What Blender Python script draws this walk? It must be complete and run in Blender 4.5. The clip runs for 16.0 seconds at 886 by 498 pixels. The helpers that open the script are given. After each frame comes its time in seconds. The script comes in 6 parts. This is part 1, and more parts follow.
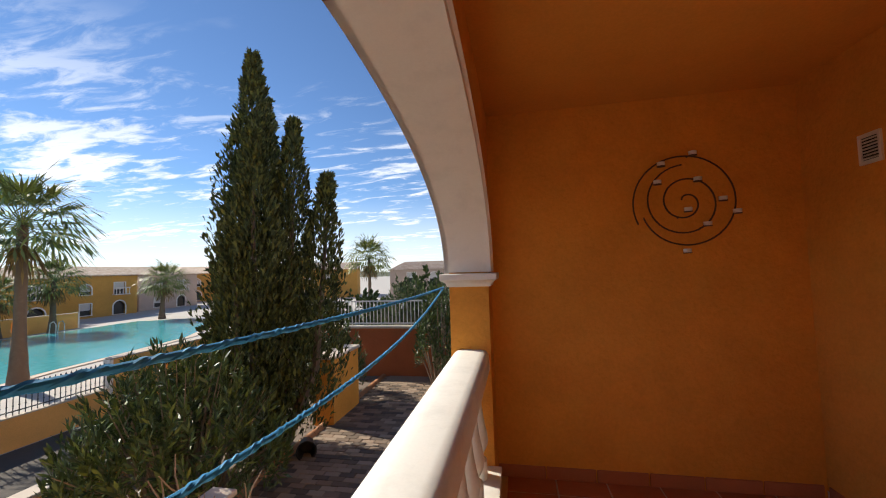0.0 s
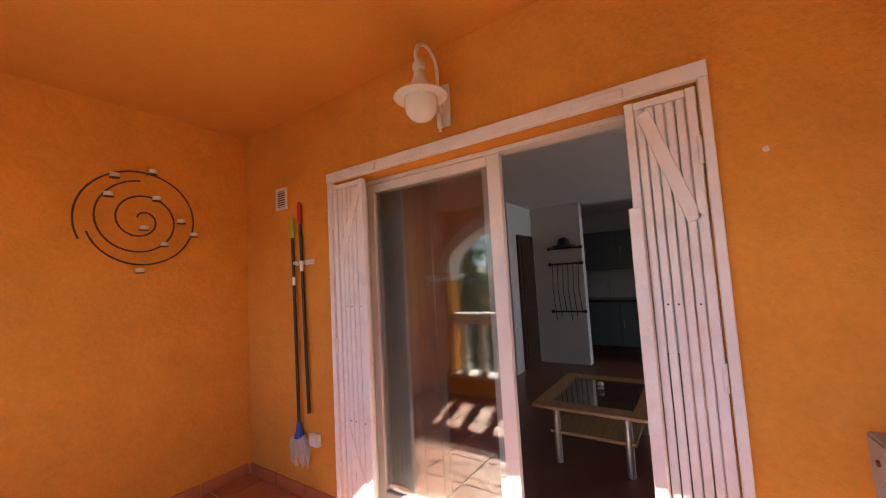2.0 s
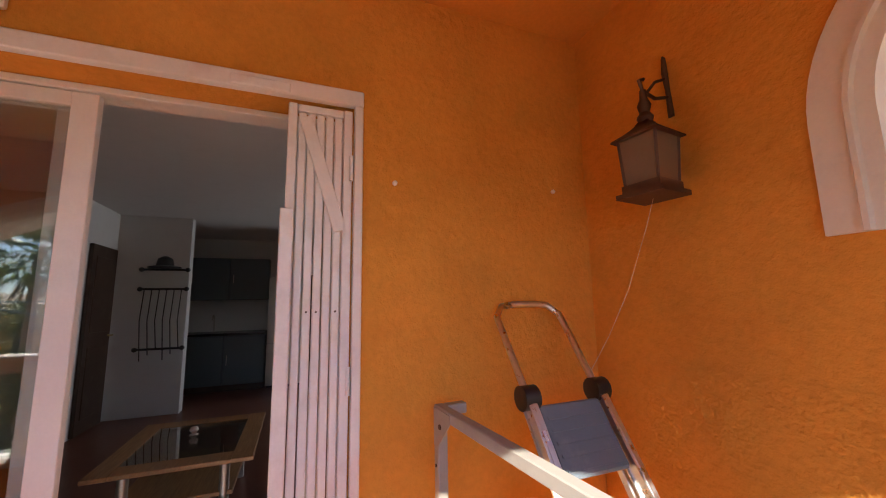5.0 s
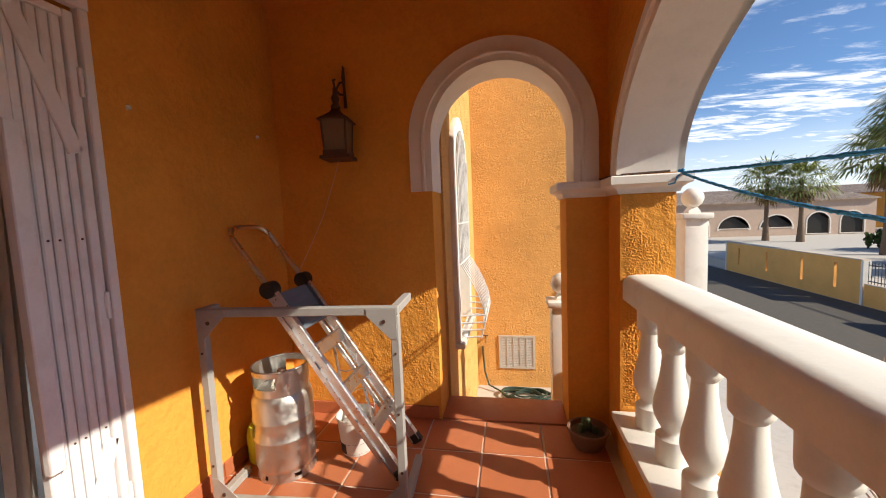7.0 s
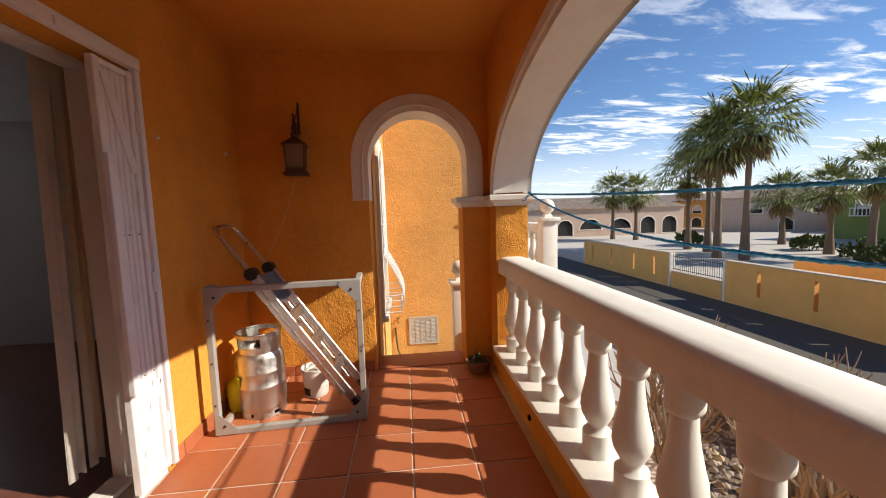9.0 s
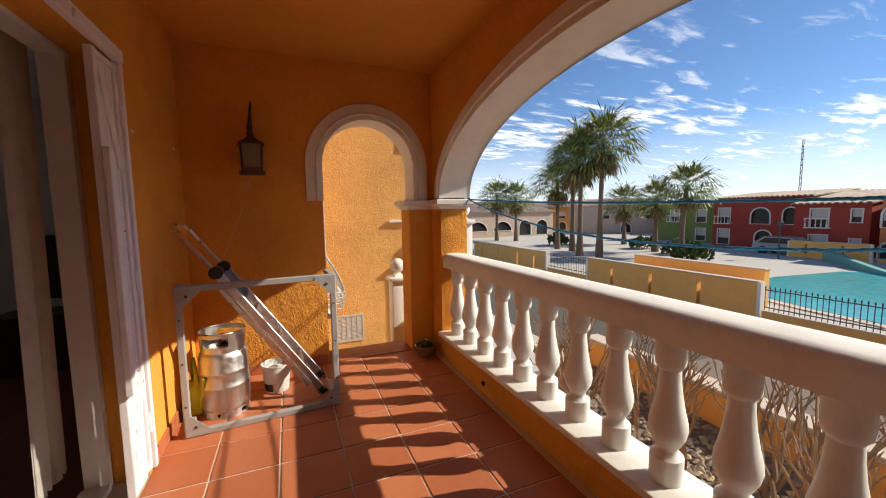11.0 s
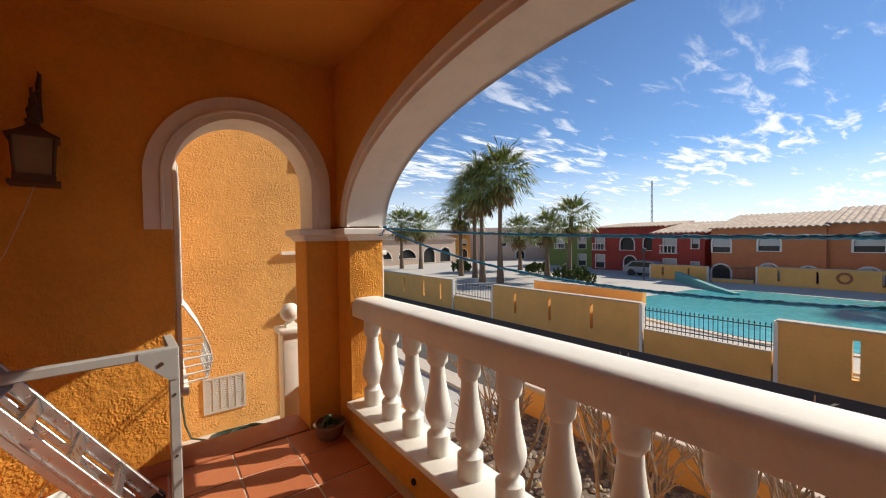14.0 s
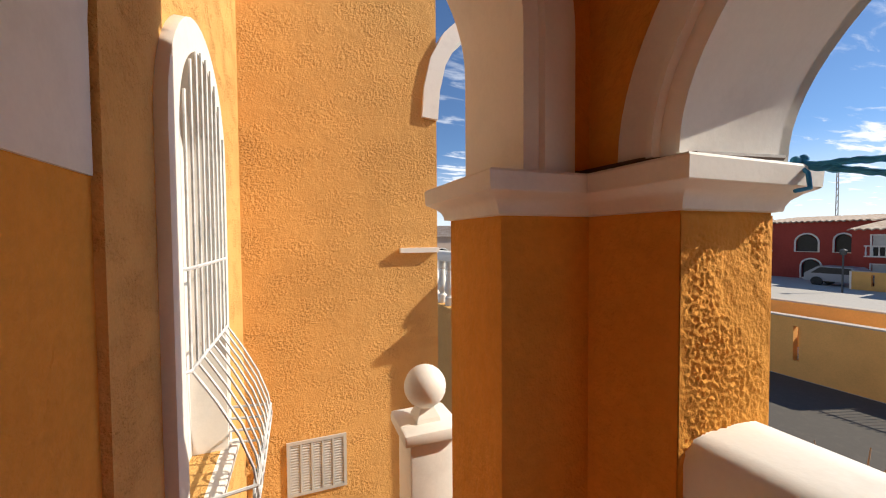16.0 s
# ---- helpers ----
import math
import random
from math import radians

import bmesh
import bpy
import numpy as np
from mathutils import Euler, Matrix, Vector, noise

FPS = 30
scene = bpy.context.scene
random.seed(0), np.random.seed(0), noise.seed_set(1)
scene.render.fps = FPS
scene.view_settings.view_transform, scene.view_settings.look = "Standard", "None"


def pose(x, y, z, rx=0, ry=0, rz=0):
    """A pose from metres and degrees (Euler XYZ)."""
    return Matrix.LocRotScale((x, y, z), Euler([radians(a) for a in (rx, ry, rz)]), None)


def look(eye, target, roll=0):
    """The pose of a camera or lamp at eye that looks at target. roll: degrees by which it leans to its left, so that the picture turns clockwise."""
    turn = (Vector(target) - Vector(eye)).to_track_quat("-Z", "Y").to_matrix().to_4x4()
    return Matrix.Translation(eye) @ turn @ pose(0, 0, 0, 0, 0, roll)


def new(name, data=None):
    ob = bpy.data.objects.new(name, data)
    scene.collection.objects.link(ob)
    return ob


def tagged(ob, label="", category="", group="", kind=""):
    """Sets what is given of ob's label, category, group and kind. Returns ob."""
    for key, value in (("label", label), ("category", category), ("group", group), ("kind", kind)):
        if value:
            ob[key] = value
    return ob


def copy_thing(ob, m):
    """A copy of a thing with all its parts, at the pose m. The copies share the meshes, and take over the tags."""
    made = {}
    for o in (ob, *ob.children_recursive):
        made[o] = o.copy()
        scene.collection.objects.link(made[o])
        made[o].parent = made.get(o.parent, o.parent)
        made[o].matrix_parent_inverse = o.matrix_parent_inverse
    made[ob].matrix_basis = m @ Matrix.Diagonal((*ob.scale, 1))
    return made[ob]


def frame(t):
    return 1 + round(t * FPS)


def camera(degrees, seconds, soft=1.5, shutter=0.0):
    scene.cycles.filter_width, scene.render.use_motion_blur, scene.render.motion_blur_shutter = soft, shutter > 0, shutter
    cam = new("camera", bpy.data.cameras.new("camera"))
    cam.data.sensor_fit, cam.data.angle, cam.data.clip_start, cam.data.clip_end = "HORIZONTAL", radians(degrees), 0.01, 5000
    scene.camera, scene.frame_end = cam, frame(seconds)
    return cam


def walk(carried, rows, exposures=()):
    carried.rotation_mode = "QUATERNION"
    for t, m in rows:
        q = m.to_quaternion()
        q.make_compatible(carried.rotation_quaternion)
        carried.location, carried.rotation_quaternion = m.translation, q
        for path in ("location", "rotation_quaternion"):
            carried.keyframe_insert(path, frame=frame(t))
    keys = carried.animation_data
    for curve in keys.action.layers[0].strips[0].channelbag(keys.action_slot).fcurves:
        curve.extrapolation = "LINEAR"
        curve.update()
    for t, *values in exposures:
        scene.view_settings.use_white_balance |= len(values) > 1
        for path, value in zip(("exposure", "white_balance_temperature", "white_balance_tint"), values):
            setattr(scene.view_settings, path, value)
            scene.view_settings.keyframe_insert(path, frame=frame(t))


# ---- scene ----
cam = camera(99.5, 16.0, soft=1.1)
PATH = [
    (0, (0.421, 0.268, 1.509), (0.046, 2.229, 1.621), -1.7),
    (0.5, (0.520, 0.315, 1.471), (0.605, 2.301, 1.693), -2.6),
    (1, (0.578, 0.300, 1.420), (1.410, 2.113, 1.573), -2.2),
    (1.5, (0.630, 0.196, 1.463), (2.007, 1.643, 1.568), -3.1),
    (2, (0.661, 0.085, 1.434), (2.314, 1.200, 1.588), -3.2),
    (2.5, (0.658, 0.013, 1.432), (2.481, 0.826, 1.551), -3.4),
    (3, (0.747, 0.040, 1.424), (2.674, 0.562, 1.537), -3.0),
    (3.5, (0.739, 0.152, 1.403), (2.736, 0.231, 1.484), -2.9),
    (3.7, (0.777, 0.125, 1.418), (2.773, 0.027, 1.498), -2.3),
    (5.8, (0.901, 0.543, 1.267), (2.387, -0.792, 1.369), -2.8),
    (6, (0.930, 0.676, 1.312), (2.202, -0.867, 1.252), -2.9),
    (6.5, (0.864, 0.906, 1.320), (1.666, -0.919, 1.161), -2.8),
    (7, (0.794, 1.169, 1.317), (1.154, -0.791, 1.143), -2.4),
    (7.5, (0.953, 1.457, 1.299), (1.010, -0.531, 1.090), -2.0),
    (8, (1.005, 1.747, 1.320), (0.973, -0.242, 1.116), -2.0),
    (8.5, (0.982, 2.000, 1.335), (0.860, 0.013, 1.135), -1.8),
    (8.7, (0.971, 2.051, 1.346), (0.813, 0.067, 1.153), -1.8),
    (10.8, (1.442, 2.262, 1.343), (0.884, 0.349, 1.165), -1.2),
    (11, (1.557, 2.350, 1.357), (0.802, 0.508, 1.165), -0.8),
    (11.5, (1.588, 2.478, 1.380), (0.528, 0.789, 1.228), -1.5),
    (12, (1.622, 2.591, 1.407), (0.392, 1.020, 1.272), -1.3),
    (12.5, (1.630, 2.562, 1.399), (0.335, 1.041, 1.301), -1.3),
    (13, (1.547, 2.416, 1.382), (0.255, 0.892, 1.291), -1.2),
    (13.5, (1.459, 2.070, 1.399), (0.226, 0.496, 1.338), -1.1),
    (14, (1.326, 1.659, 1.394), (0.123, 0.062, 1.341), -0.8),
    (14.5, (1.140, 1.195, 1.398), (0.037, -0.473, 1.358), -0.6),
    (15, (1.083, 0.710, 1.403), (0.033, -0.991, 1.371), -0.3),
    (15.5, (0.970, 0.161, 1.396), (-0.012, -1.581, 1.339), -0.3),
    (16, (0.880, -0.432, 1.346), (0.155, -2.294, 1.283), -0.4),
]
walk(cam, [(t, look(eye, target, roll)) for t, eye, target, roll in PATH], exposures=[(0.0, 0.4), (0.5, 1.05), (1.0, 1.6), (2.0, 1.9), (3.0, 1.9), (3.7, 2.0), (6.0, 1.0), (7.0, 0.45), (8.5, 0.4), (11.0, 0.35), (12.5, 0.25), (14.5, 0.25), (16.0, 0.3)])

# ---------- light ----------
SUN_WAY = Vector((1.0, -0.30, -0.70)).normalized()   # the way the sunlight travels
world = bpy.data.worlds.new("sky")
scene.world = world
world.use_nodes = True
wn, wl = world.node_tree.nodes, world.node_tree.links
wn.clear()
w_out = wn.new("ShaderNodeOutputWorld")
w_bg = wn.new("ShaderNodeBackground")
w_sky = wn.new("ShaderNodeTexSky")
w_sky.sky_type = 'NISHITA'
w_sky.sun_disc = False
w_sky.sun_elevation = math.asin(-SUN_WAY.z)
w_sky.sun_rotation = math.atan2(-SUN_WAY.x, -SUN_WAY.y)
w_sky.air_density, w_sky.dust_density, w_sky.ozone_density = 0.85, 0.0, 6.0
w_bg.inputs["Strength"].default_value = 0.105


def wnode(kind, **values):
    n = wn.new(kind)
    for k, v in values.items():
        n.inputs[k].default_value = v
    return n


# thin broken cloud on a flat layer high above, thicker toward the horizon
w_tc = wn.new("ShaderNodeTexCoord")
w_sep = wn.new("ShaderNodeSeparateXYZ")
wl.new(w_tc.outputs["Generated"], w_sep.inputs[0])
w_zc = wn.new("ShaderNodeMath"); w_zc.operation = 'MAXIMUM'; w_zc.inputs[1].default_value = 0.0
wl.new(w_sep.outputs["Z"], w_zc.inputs[0])
w_za = wn.new("ShaderNodeMath"); w_za.operation = 'ADD'; w_za.inputs[1].default_value = 0.09
wl.new(w_zc.outputs[0], w_za.inputs[0])
w_dx = wn.new("ShaderNodeMath"); w_dx.operation = 'DIVIDE'
w_dy = wn.new("ShaderNodeMath"); w_dy.operation = 'DIVIDE'
wl.new(w_sep.outputs["X"], w_dx.inputs[0]); wl.new(w_za.outputs[0], w_dx.inputs[1])
wl.new(w_sep.outputs["Y"], w_dy.inputs[0]); wl.new(w_za.outputs[0], w_dy.inputs[1])
w_comb = wn.new("ShaderNodeCombineXYZ")
wl.new(w_dx.outputs[0], w_comb.inputs[0]); wl.new(w_dy.outputs[0], w_comb.inputs[1])
w_map = wn.new("ShaderNodeMapping")
w_map.inputs["Rotation"].default_value = (0, 0, radians(25))
w_map.inputs["Scale"].default_value = (1.0, 2.6, 1.0)
wl.new(w_comb.outputs[0], w_map.inputs[0])
w_n1 = wnode("ShaderNodeTexNoise", Scale=0.55, Detail=4.0, Roughness=0.55, Distortion=0.3)
w_n2 = wnode("ShaderNodeTexNoise", Scale=3.2, Detail=8.0, Roughness=0.62, Distortion=0.5)
wl.new(w_map.outputs[0], w_n1.inputs["Vector"]); wl.new(w_map.outputs[0], w_n2.inputs["Vector"])
w_mul = wn.new("ShaderNodeMath"); w_mul.operation = 'MULTIPLY'
wl.new(w_n1.outputs["Fac"], w_mul.inputs[0]); wl.new(w_n2.outputs["Fac"], w_mul.inputs[1])
w_r = wn.new("ShaderNodeMapRange")
w_r.inputs["From Min"].default_value, w_r.inputs["From Max"].default_value = 0.235, 0.345
w_r.interpolation_type = 'SMOOTHSTEP'
wl.new(w_mul.outputs[0], w_r.inputs["Value"])
w_hz = wn.new("ShaderNodeMapRange")       # haze of cloud low over the horizon
w_hz.inputs["From Min"].default_value, w_hz.inputs["From Max"].default_value = 0.22, 0.02
w_hz.inputs["To Min"].default_value, w_hz.inputs["To Max"].default_value = 0.0, 0.62
w_hz.interpolation_type = 'SMOOTHSTEP'
wl.new(w_sep.outputs["Z"], w_hz.inputs["Value"])
w_mx = wn.new("ShaderNodeMath"); w_mx.operation = 'MAXIMUM'
w_hi = wn.new("ShaderNodeMapRange")       # fewer clouds overhead
w_hi.inputs["From Min"].default_value, w_hi.inputs["From Max"].default_value = 0.50, 0.22
w_hi.inputs["To Min"].default_value = 0.04
wl.new(w_sep.outputs["Z"], w_hi.inputs["Value"])
w_th = wn.new("ShaderNodeMath"); w_th.operation = 'MULTIPLY'
wl.new(w_r.outputs[0], w_th.inputs[0]); wl.new(w_hi.outputs[0], w_th.inputs[1])
wl.new(w_th.outputs[0], w_mx.inputs[0]); wl.new(w_hz.outputs[0], w_mx.inputs[1])
w_sc = wn.new("ShaderNodeMath"); w_sc.operation = 'MULTIPLY'; w_sc.inputs[1].default_value = 0.9
wl.new(w_mx.outputs[0], w_sc.inputs[0])
w_mix = wn.new("ShaderNodeMix"); w_mix.data_type = 'RGBA'
wl.new(w_sc.outputs[0], w_mix.inputs["Factor"])
wl.new(w_sky.outputs[0], w_mix.inputs["A"])
w_mix.inputs["B"].default_value = (8.6, 8.8, 9.2, 1)
wl.new(w_mix.outputs["Result"], w_bg.inputs["Color"])
wl.new(w_bg.outputs[0], w_out.inputs[0])

sun_lamp = bpy.data.lights.new("sun", 'SUN')
sun_lamp.energy, sun_lamp.angle, sun_lamp.color = 5.0, radians(0.55), (1.0, 0.93, 0.80)
sun = new("sun", sun_lamp)
sun.matrix_world = look((0, 0, 30), Vector((0, 0, 30)) + SUN_WAY)


# ---------- mesh helpers ----------
def part(name, bm, mat, parent=None, label="", smooth=False):
    me = bpy.data.meshes.new(name)
    bm.normal_update()
    bm.to_mesh(me)
    bm.free()
    return link(name, me, mat, parent, label, smooth)


def link(name, me, mat, parent=None, label="", smooth=False):
    if smooth:
        me.polygons.foreach_set("use_smooth", [True] * len(me.polygons))
        me.set_sharp_from_angle(angle=radians(38))
    if mat and not me.materials:
        me.materials.append(mat)
    ob = new(name, me)
    if parent:
        ob.parent = parent
    if label:
        tagged(ob, label)
    return ob


def thing(name, label, category, at=(0, 0, 0), rz=0.0, group=""):
    ob = new(name)
    ob.empty_display_size = 0.1
    ob.matrix_basis = pose(at[0], at[1], at[2], 0, 0, rz)
    return tagged(ob, label, category, group)


def setting(name, bm, mat, smooth=False, label="", category=""):
    return tagged(part(name, bm, mat, None, "", smooth), label, category, kind="structure")


def box(bm, x0, x1, y0, y1, z0, z1, bevel=0.0, seg=2, m=None):
    vs = [bm.verts.new((x, y, z)) for x in (x0, x1) for y in (y0, y1) for z in (z0, z1)]
    fs = [bm.faces.new([vs[i] for i in q]) for q in ((0, 1, 3, 2), (4, 6, 7, 5), (0, 4, 5, 1), (2, 3, 7, 6), (0, 2, 6, 4), (1, 5, 7, 3))]
    new_vs = vs
    if bevel:
        es = list({e for f in fs for e in f.edges})
        r = bmesh.ops.bevel(bm, geom=es, offset=bevel, segments=seg, affect='EDGES', profile=0.5)
        new_vs = list({v for f in r["faces"] for v in f.verts} | {v for f in fs if f.is_valid for v in f.verts})
    if m is not None:
        for v in new_vs:
            v.co = m @ v.co
    return new_vs


def bx(*a, **k):
    bm = bmesh.new()
    box(bm, *a, **k)
    return bm


def ring(c, u, v, r, n):
    return [c + (u * math.cos(a) + v * math.sin(a)) * r for a in (2 * math.pi * i / n for i in range(n))]


def tube(bm, pts, r, n=8, closed=False, radii=None):
    """A round bar along a line of points."""
    pts = [Vector(p) for p in pts]
    rings, last = [], None
    for i, p in enumerate(pts):
        a = pts[i - 1] if (i or closed) else p
        b = pts[(i + 1) % len(pts)] if (i < len(pts) - 1 or closed) else p
        d = (b - a).normalized()
        u = (last - d * last.dot(d)) if last is not None else d.orthogonal()
        if u.length < 1e-5:
            u = d.orthogonal()
        u.normalize()
        last = u
        rings.append([bm.verts.new(q) for q in ring(p, u, d.cross(u), radii[i] if radii else r, n)])
    for i in range(len(rings) if closed else len(rings) - 1):
        a, b = rings[i], rings[(i + 1) % len(rings)]
        for k in range(n):
            bm.faces.new((a[k], a[(k + 1) % n], b[(k + 1) % n], b[k]))
    if not closed:
        bm.faces.new(rings[0][::-1]); bm.faces.new(rings[-1])


def bar(bm, p, q, r, n=8, r2=None):
    tube(bm, [p, q], r, n, radii=[r, r2 if r2 is not None else r])


def lathe(bm, profile, n=20, at=(0, 0, 0), caps=True):
    at = Vector(at)
    rings = [[bm.verts.new(at + Vector((r * math.cos(2 * math.pi * k / n), r * math.sin(2 * math.pi * k / n), z))) for k in range(n)] for z, r in profile]
    for a, b in zip(rings, rings[1:]):
        for k in range(n):
            bm.faces.new((a[k], a[(k + 1) % n], b[(k + 1) % n], b[k]))
    if caps:
        bm.faces.new(rings[0][::-1]); bm.faces.new(rings[-1])


def ball(bm, c, r, n=16, sx=1, sz=1):
    c = Vector(c)
    k = n // 2
    prof = [(-r * sz * math.cos(math.pi * i / k), max(r * math.sin(math.pi * i / k), 1e-4)) for i in range(k + 1)]
    lathe(bm, prof, n, c)


def beam(bm, p, q, w, d, side=(0, 0, 1), bevel=0.0):
    """A square bar from p to q, w wide along side and d deep across it."""
    p, q, s = Vector(p), Vector(q), Vector(side)
    a = (q - p).normalized()
    s = (s - a * s.dot(a)).normalized()
    t = a.cross(s)
    m = Matrix((s, t, a)).transposed().to_4x4()
    m.translation = p
    return box(bm, -w / 2, w / 2, -d / 2, d / 2, 0, (q - p).length, bevel, 1, m)


def extrude_poly(bm, pts, h):
    """A prism: pts is a closed outline of 3D points, h the vector it is pushed along."""
    h = Vector(h)
    a = [bm.verts.new(p) for p in pts]
    b = [bm.verts.new(Vector(p) + h) for p in pts]
    n = len(a)
    for k in range(n):
        bm.faces.new((a[k], a[(k + 1) % n], b[(k + 1) % n], b[k]))
    fs = [bm.faces.new(a[::-1]), bm.faces.new(b)]
    bmesh.ops.triangulate(bm, faces=fs)


def arch_line(u0, u1, zs, rise, n=40):
    """Points (u, z) of a half ellipse from u0 to u1 that springs at zs."""
    c, h = (u0 + u1) / 2, (u1 - u0) / 2
    return [(c - h * math.cos(math.pi * i / n), zs + rise * math.sin(math.pi * i / n)) for i in range(n + 1)]


def to_wall(axis):
    """Maps (u, z, depth) to the world for a wall that runs along axis."""
    return (lambda u, z, d: Vector((u, d, z))) if axis == "x" else (lambda u, z, d: Vector((d, u, z)))


def arch_head(bm, axis, line, u0, u1, ztop, d0, d1):
    """The wall over an arch, from the jambs out to u0 and u1 and up to ztop."""
    f = to_wall(axis)
    cols = [(u0, line[0][1])] + list(line) + [(u1, line[-1][1])]
    v = [[bm.verts.new(f(u, z, d)) for d in (d0, d1) for z in (zz, ztop)] for u, zz in cols]
    for a, b in zip(v, v[1:]):
        bm.faces.new((a[0], b[0], b[1], a[1]))
        bm.faces.new((a[2], a[3], b[3], b[2]))
        bm.faces.new((a[1], b[1], b[3], a[3]))
        bm.faces.new((a[0], a[2], b[2], b[0]))
    for c in (v[0], v[-1]):
        bm.faces.new((c[0], c[1], c[3], c[2]))


def arch_band(bm, axis, line, prof):
    """A moulding swept along an arch line; prof: (out from the line, depth) points, closed."""
    f = to_wall(axis)
    rows = []
    for i, (u, z) in enumerate(line):
        a, b = line[max(i - 1, 0)], line[min(i + 1, len(line) - 1)]
        t = Vector((b[0] - a[0], b[1] - a[1])).normalized()
        n = Vector((-t.y, t.x))
        rows.append([bm.verts.new(f(u + n.x * o, z + n.y * o, d)) for o, d in prof])
    k = len(prof)
    for a, b in zip(rows, rows[1:]):
        for j in range(k):
            bm.faces.new((a[j], a[(j + 1) % k], b[(j + 1) % k], b[j]))
    bm.faces.new(rows[0][::-1]); bm.faces.new(rows[-1])


# ---------- materials ----------
class Mat:
    def __init__(self, name):
        self.m = bpy.data.materials.new(name)
        self.m.use_nodes = True
        self.n, self.l = self.m.node_tree.nodes, self.m.node_tree.links
        self.b = self.n["Principled BSDF"]
        self.tc = self.n.new("ShaderNodeTexCoord")

    def noise(self, scale, detail=4.0, rough=0.55, stretch=None, obj=True):
        t = self.n.new("ShaderNodeTexNoise")
        t.inputs["Scale"].default_value, t.inputs["Detail"].default_value, t.inputs["Roughness"].default_value = scale, detail, rough
        src = self.tc.outputs["Object"] if obj else self.tc.outputs["Generated"]
        if stretch:
            mp = self.n.new("ShaderNodeMapping")
            mp.inputs["Scale"].default_value = stretch
            self.l.new(src, mp.inputs[0])
            src = mp.outputs[0]
        self.l.new(src, t.inputs["Vector"])
        return t.outputs["Fac"]

    def ramp(self, fac, stops):
        r = self.n.new("ShaderNodeValToRGB")
        e = r.color_ramp.elements
        while len(e) < len(stops):
            e.new(0.5)
        for el, (p, c) in zip(e, stops):
            el.position, el.color = p, (*c, 1) if len(c) == 3 else c
        self.l.new(fac, r.inputs[0])
        return r.outputs["Color"]

    def mix(self, fac, a, b, mode='MIX'):
        x = self.n.new("ShaderNodeMix")
        x.data_type, x.blend_type = 'RGBA', mode
        for key, val in (("Factor", fac), ("A", a), ("B", b)):
            if isinstance(val, (int, float)):
                x.inputs[key].default_value = val
            elif isinstance(val, tuple):
                x.inputs[key].default_value = (*val, 1)
            else:
                self.l.new(val, x.inputs[key])
        return x.outputs["Result"]

    def bump(self, height, strength=0.3, dist=0.01, after=None):
        b = self.n.new("ShaderNodeBump")
        b.inputs["Strength"].default_value, b.inputs["Distance"].default_value = strength, dist
        self.l.new(height, b.inputs["Height"])
        if after:
            self.l.new(after, b.inputs["Normal"])
        return b.outputs[0]

    def done(self, color=None, rough=0.6, metal=0.0, normal=None, spec=None, **more):
        for key, val in (("Base Color", color), ("Roughness", rough), ("Metallic", metal), ("Normal", normal)):
            if val is None:
                continue
            if isinstance(val, tuple):
                self.b.inputs[key].default_value = (*val, 1)
            elif isinstance(val, (int, float)):
                self.b.inputs[key].default_value = val
            else:
                self.l.new(val, self.b.inputs[key])
        if spec is not None:
            self.b.inputs["Specular IOR Level"].default_value = spec
        for key, val in more.items():
            self.b.inputs[key].default_value = val
        return self.m

    def random(self):
        return self.n.new("ShaderNodeObjectInfo").outputs["Random"]


def scaled(c, k):
    return tuple(min(1.0, x * k) for x in c)


def plaster(name, c, grain=0.5, stain=0.12, size=55.0, smoothed=False):
    """Painted stucco: broad blotches, fine grain and a trowelled relief."""
    m = Mat(name)
    big = m.noise(1.3, 5, 0.6)
    col = m.ramp(big, [(0.3, scaled(c, 1 - stain)), (0.55, c), (0.8, scaled(c, 1 + stain * 0.6))])
    col = m.mix(m.ramp(m.noise(4.5, 7, 0.7), [(0.5, (0, 0, 0)), (0.68, (stain * 1.6,) * 3)]), col, scaled(c, 0.72))
    fine = m.noise(size, 3, 0.6)
    col = m.mix(0.12, col, m.ramp(fine, [(0.35, scaled(c, 0.6)), (0.65, scaled(c, 1.2))]))
    coarse = m.noise(size * 0.42, 4, 0.62)
    if smoothed:      # patches where the coarse coat was rubbed flat
        coarse = m.mix(m.ramp(m.noise(4.2, 6, 0.66, (1, 1, 2.0)), [(0.40, (1, 1, 1)), (0.56, (0.06, 0.06, 0.06))]), (0.5, 0.5, 0.5), coarse)
    n1 = m.bump(coarse, grain, 0.022 if not smoothed else 0.034)
    n1 = m.bump(m.ramp(m.noise(9.0, 7, 0.7), [(0.42, (0, 0, 0)), (0.58, (1, 1, 1))]), grain * 0.28, 0.012, n1)
    n2 = m.bump(fine, grain * 0.5, 0.004, n1)
    return m.done(col, 0.9, normal=n2, spec=0.15)


def paint(name, c, rough=0.5, dirt=0.12, bump=0.08, dirt_c=(0.25, 0.2, 0.15)):
    m = Mat(name)
    f = m.noise(6, 6, 0.65)
    mask = m.ramp(f, [(0.5, (0, 0, 0)), (0.78, (dirt, dirt, dirt))])
    col = m.mix(mask, c, dirt_c)
    col = m.mix(0.08, col, m.ramp(m.noise(90, 2), [(0.4, scaled(c, 0.75)), (0.6, c)]))
    return m.done(col, rough, normal=m.bump(m.noise(70, 3), bump, 0.004))


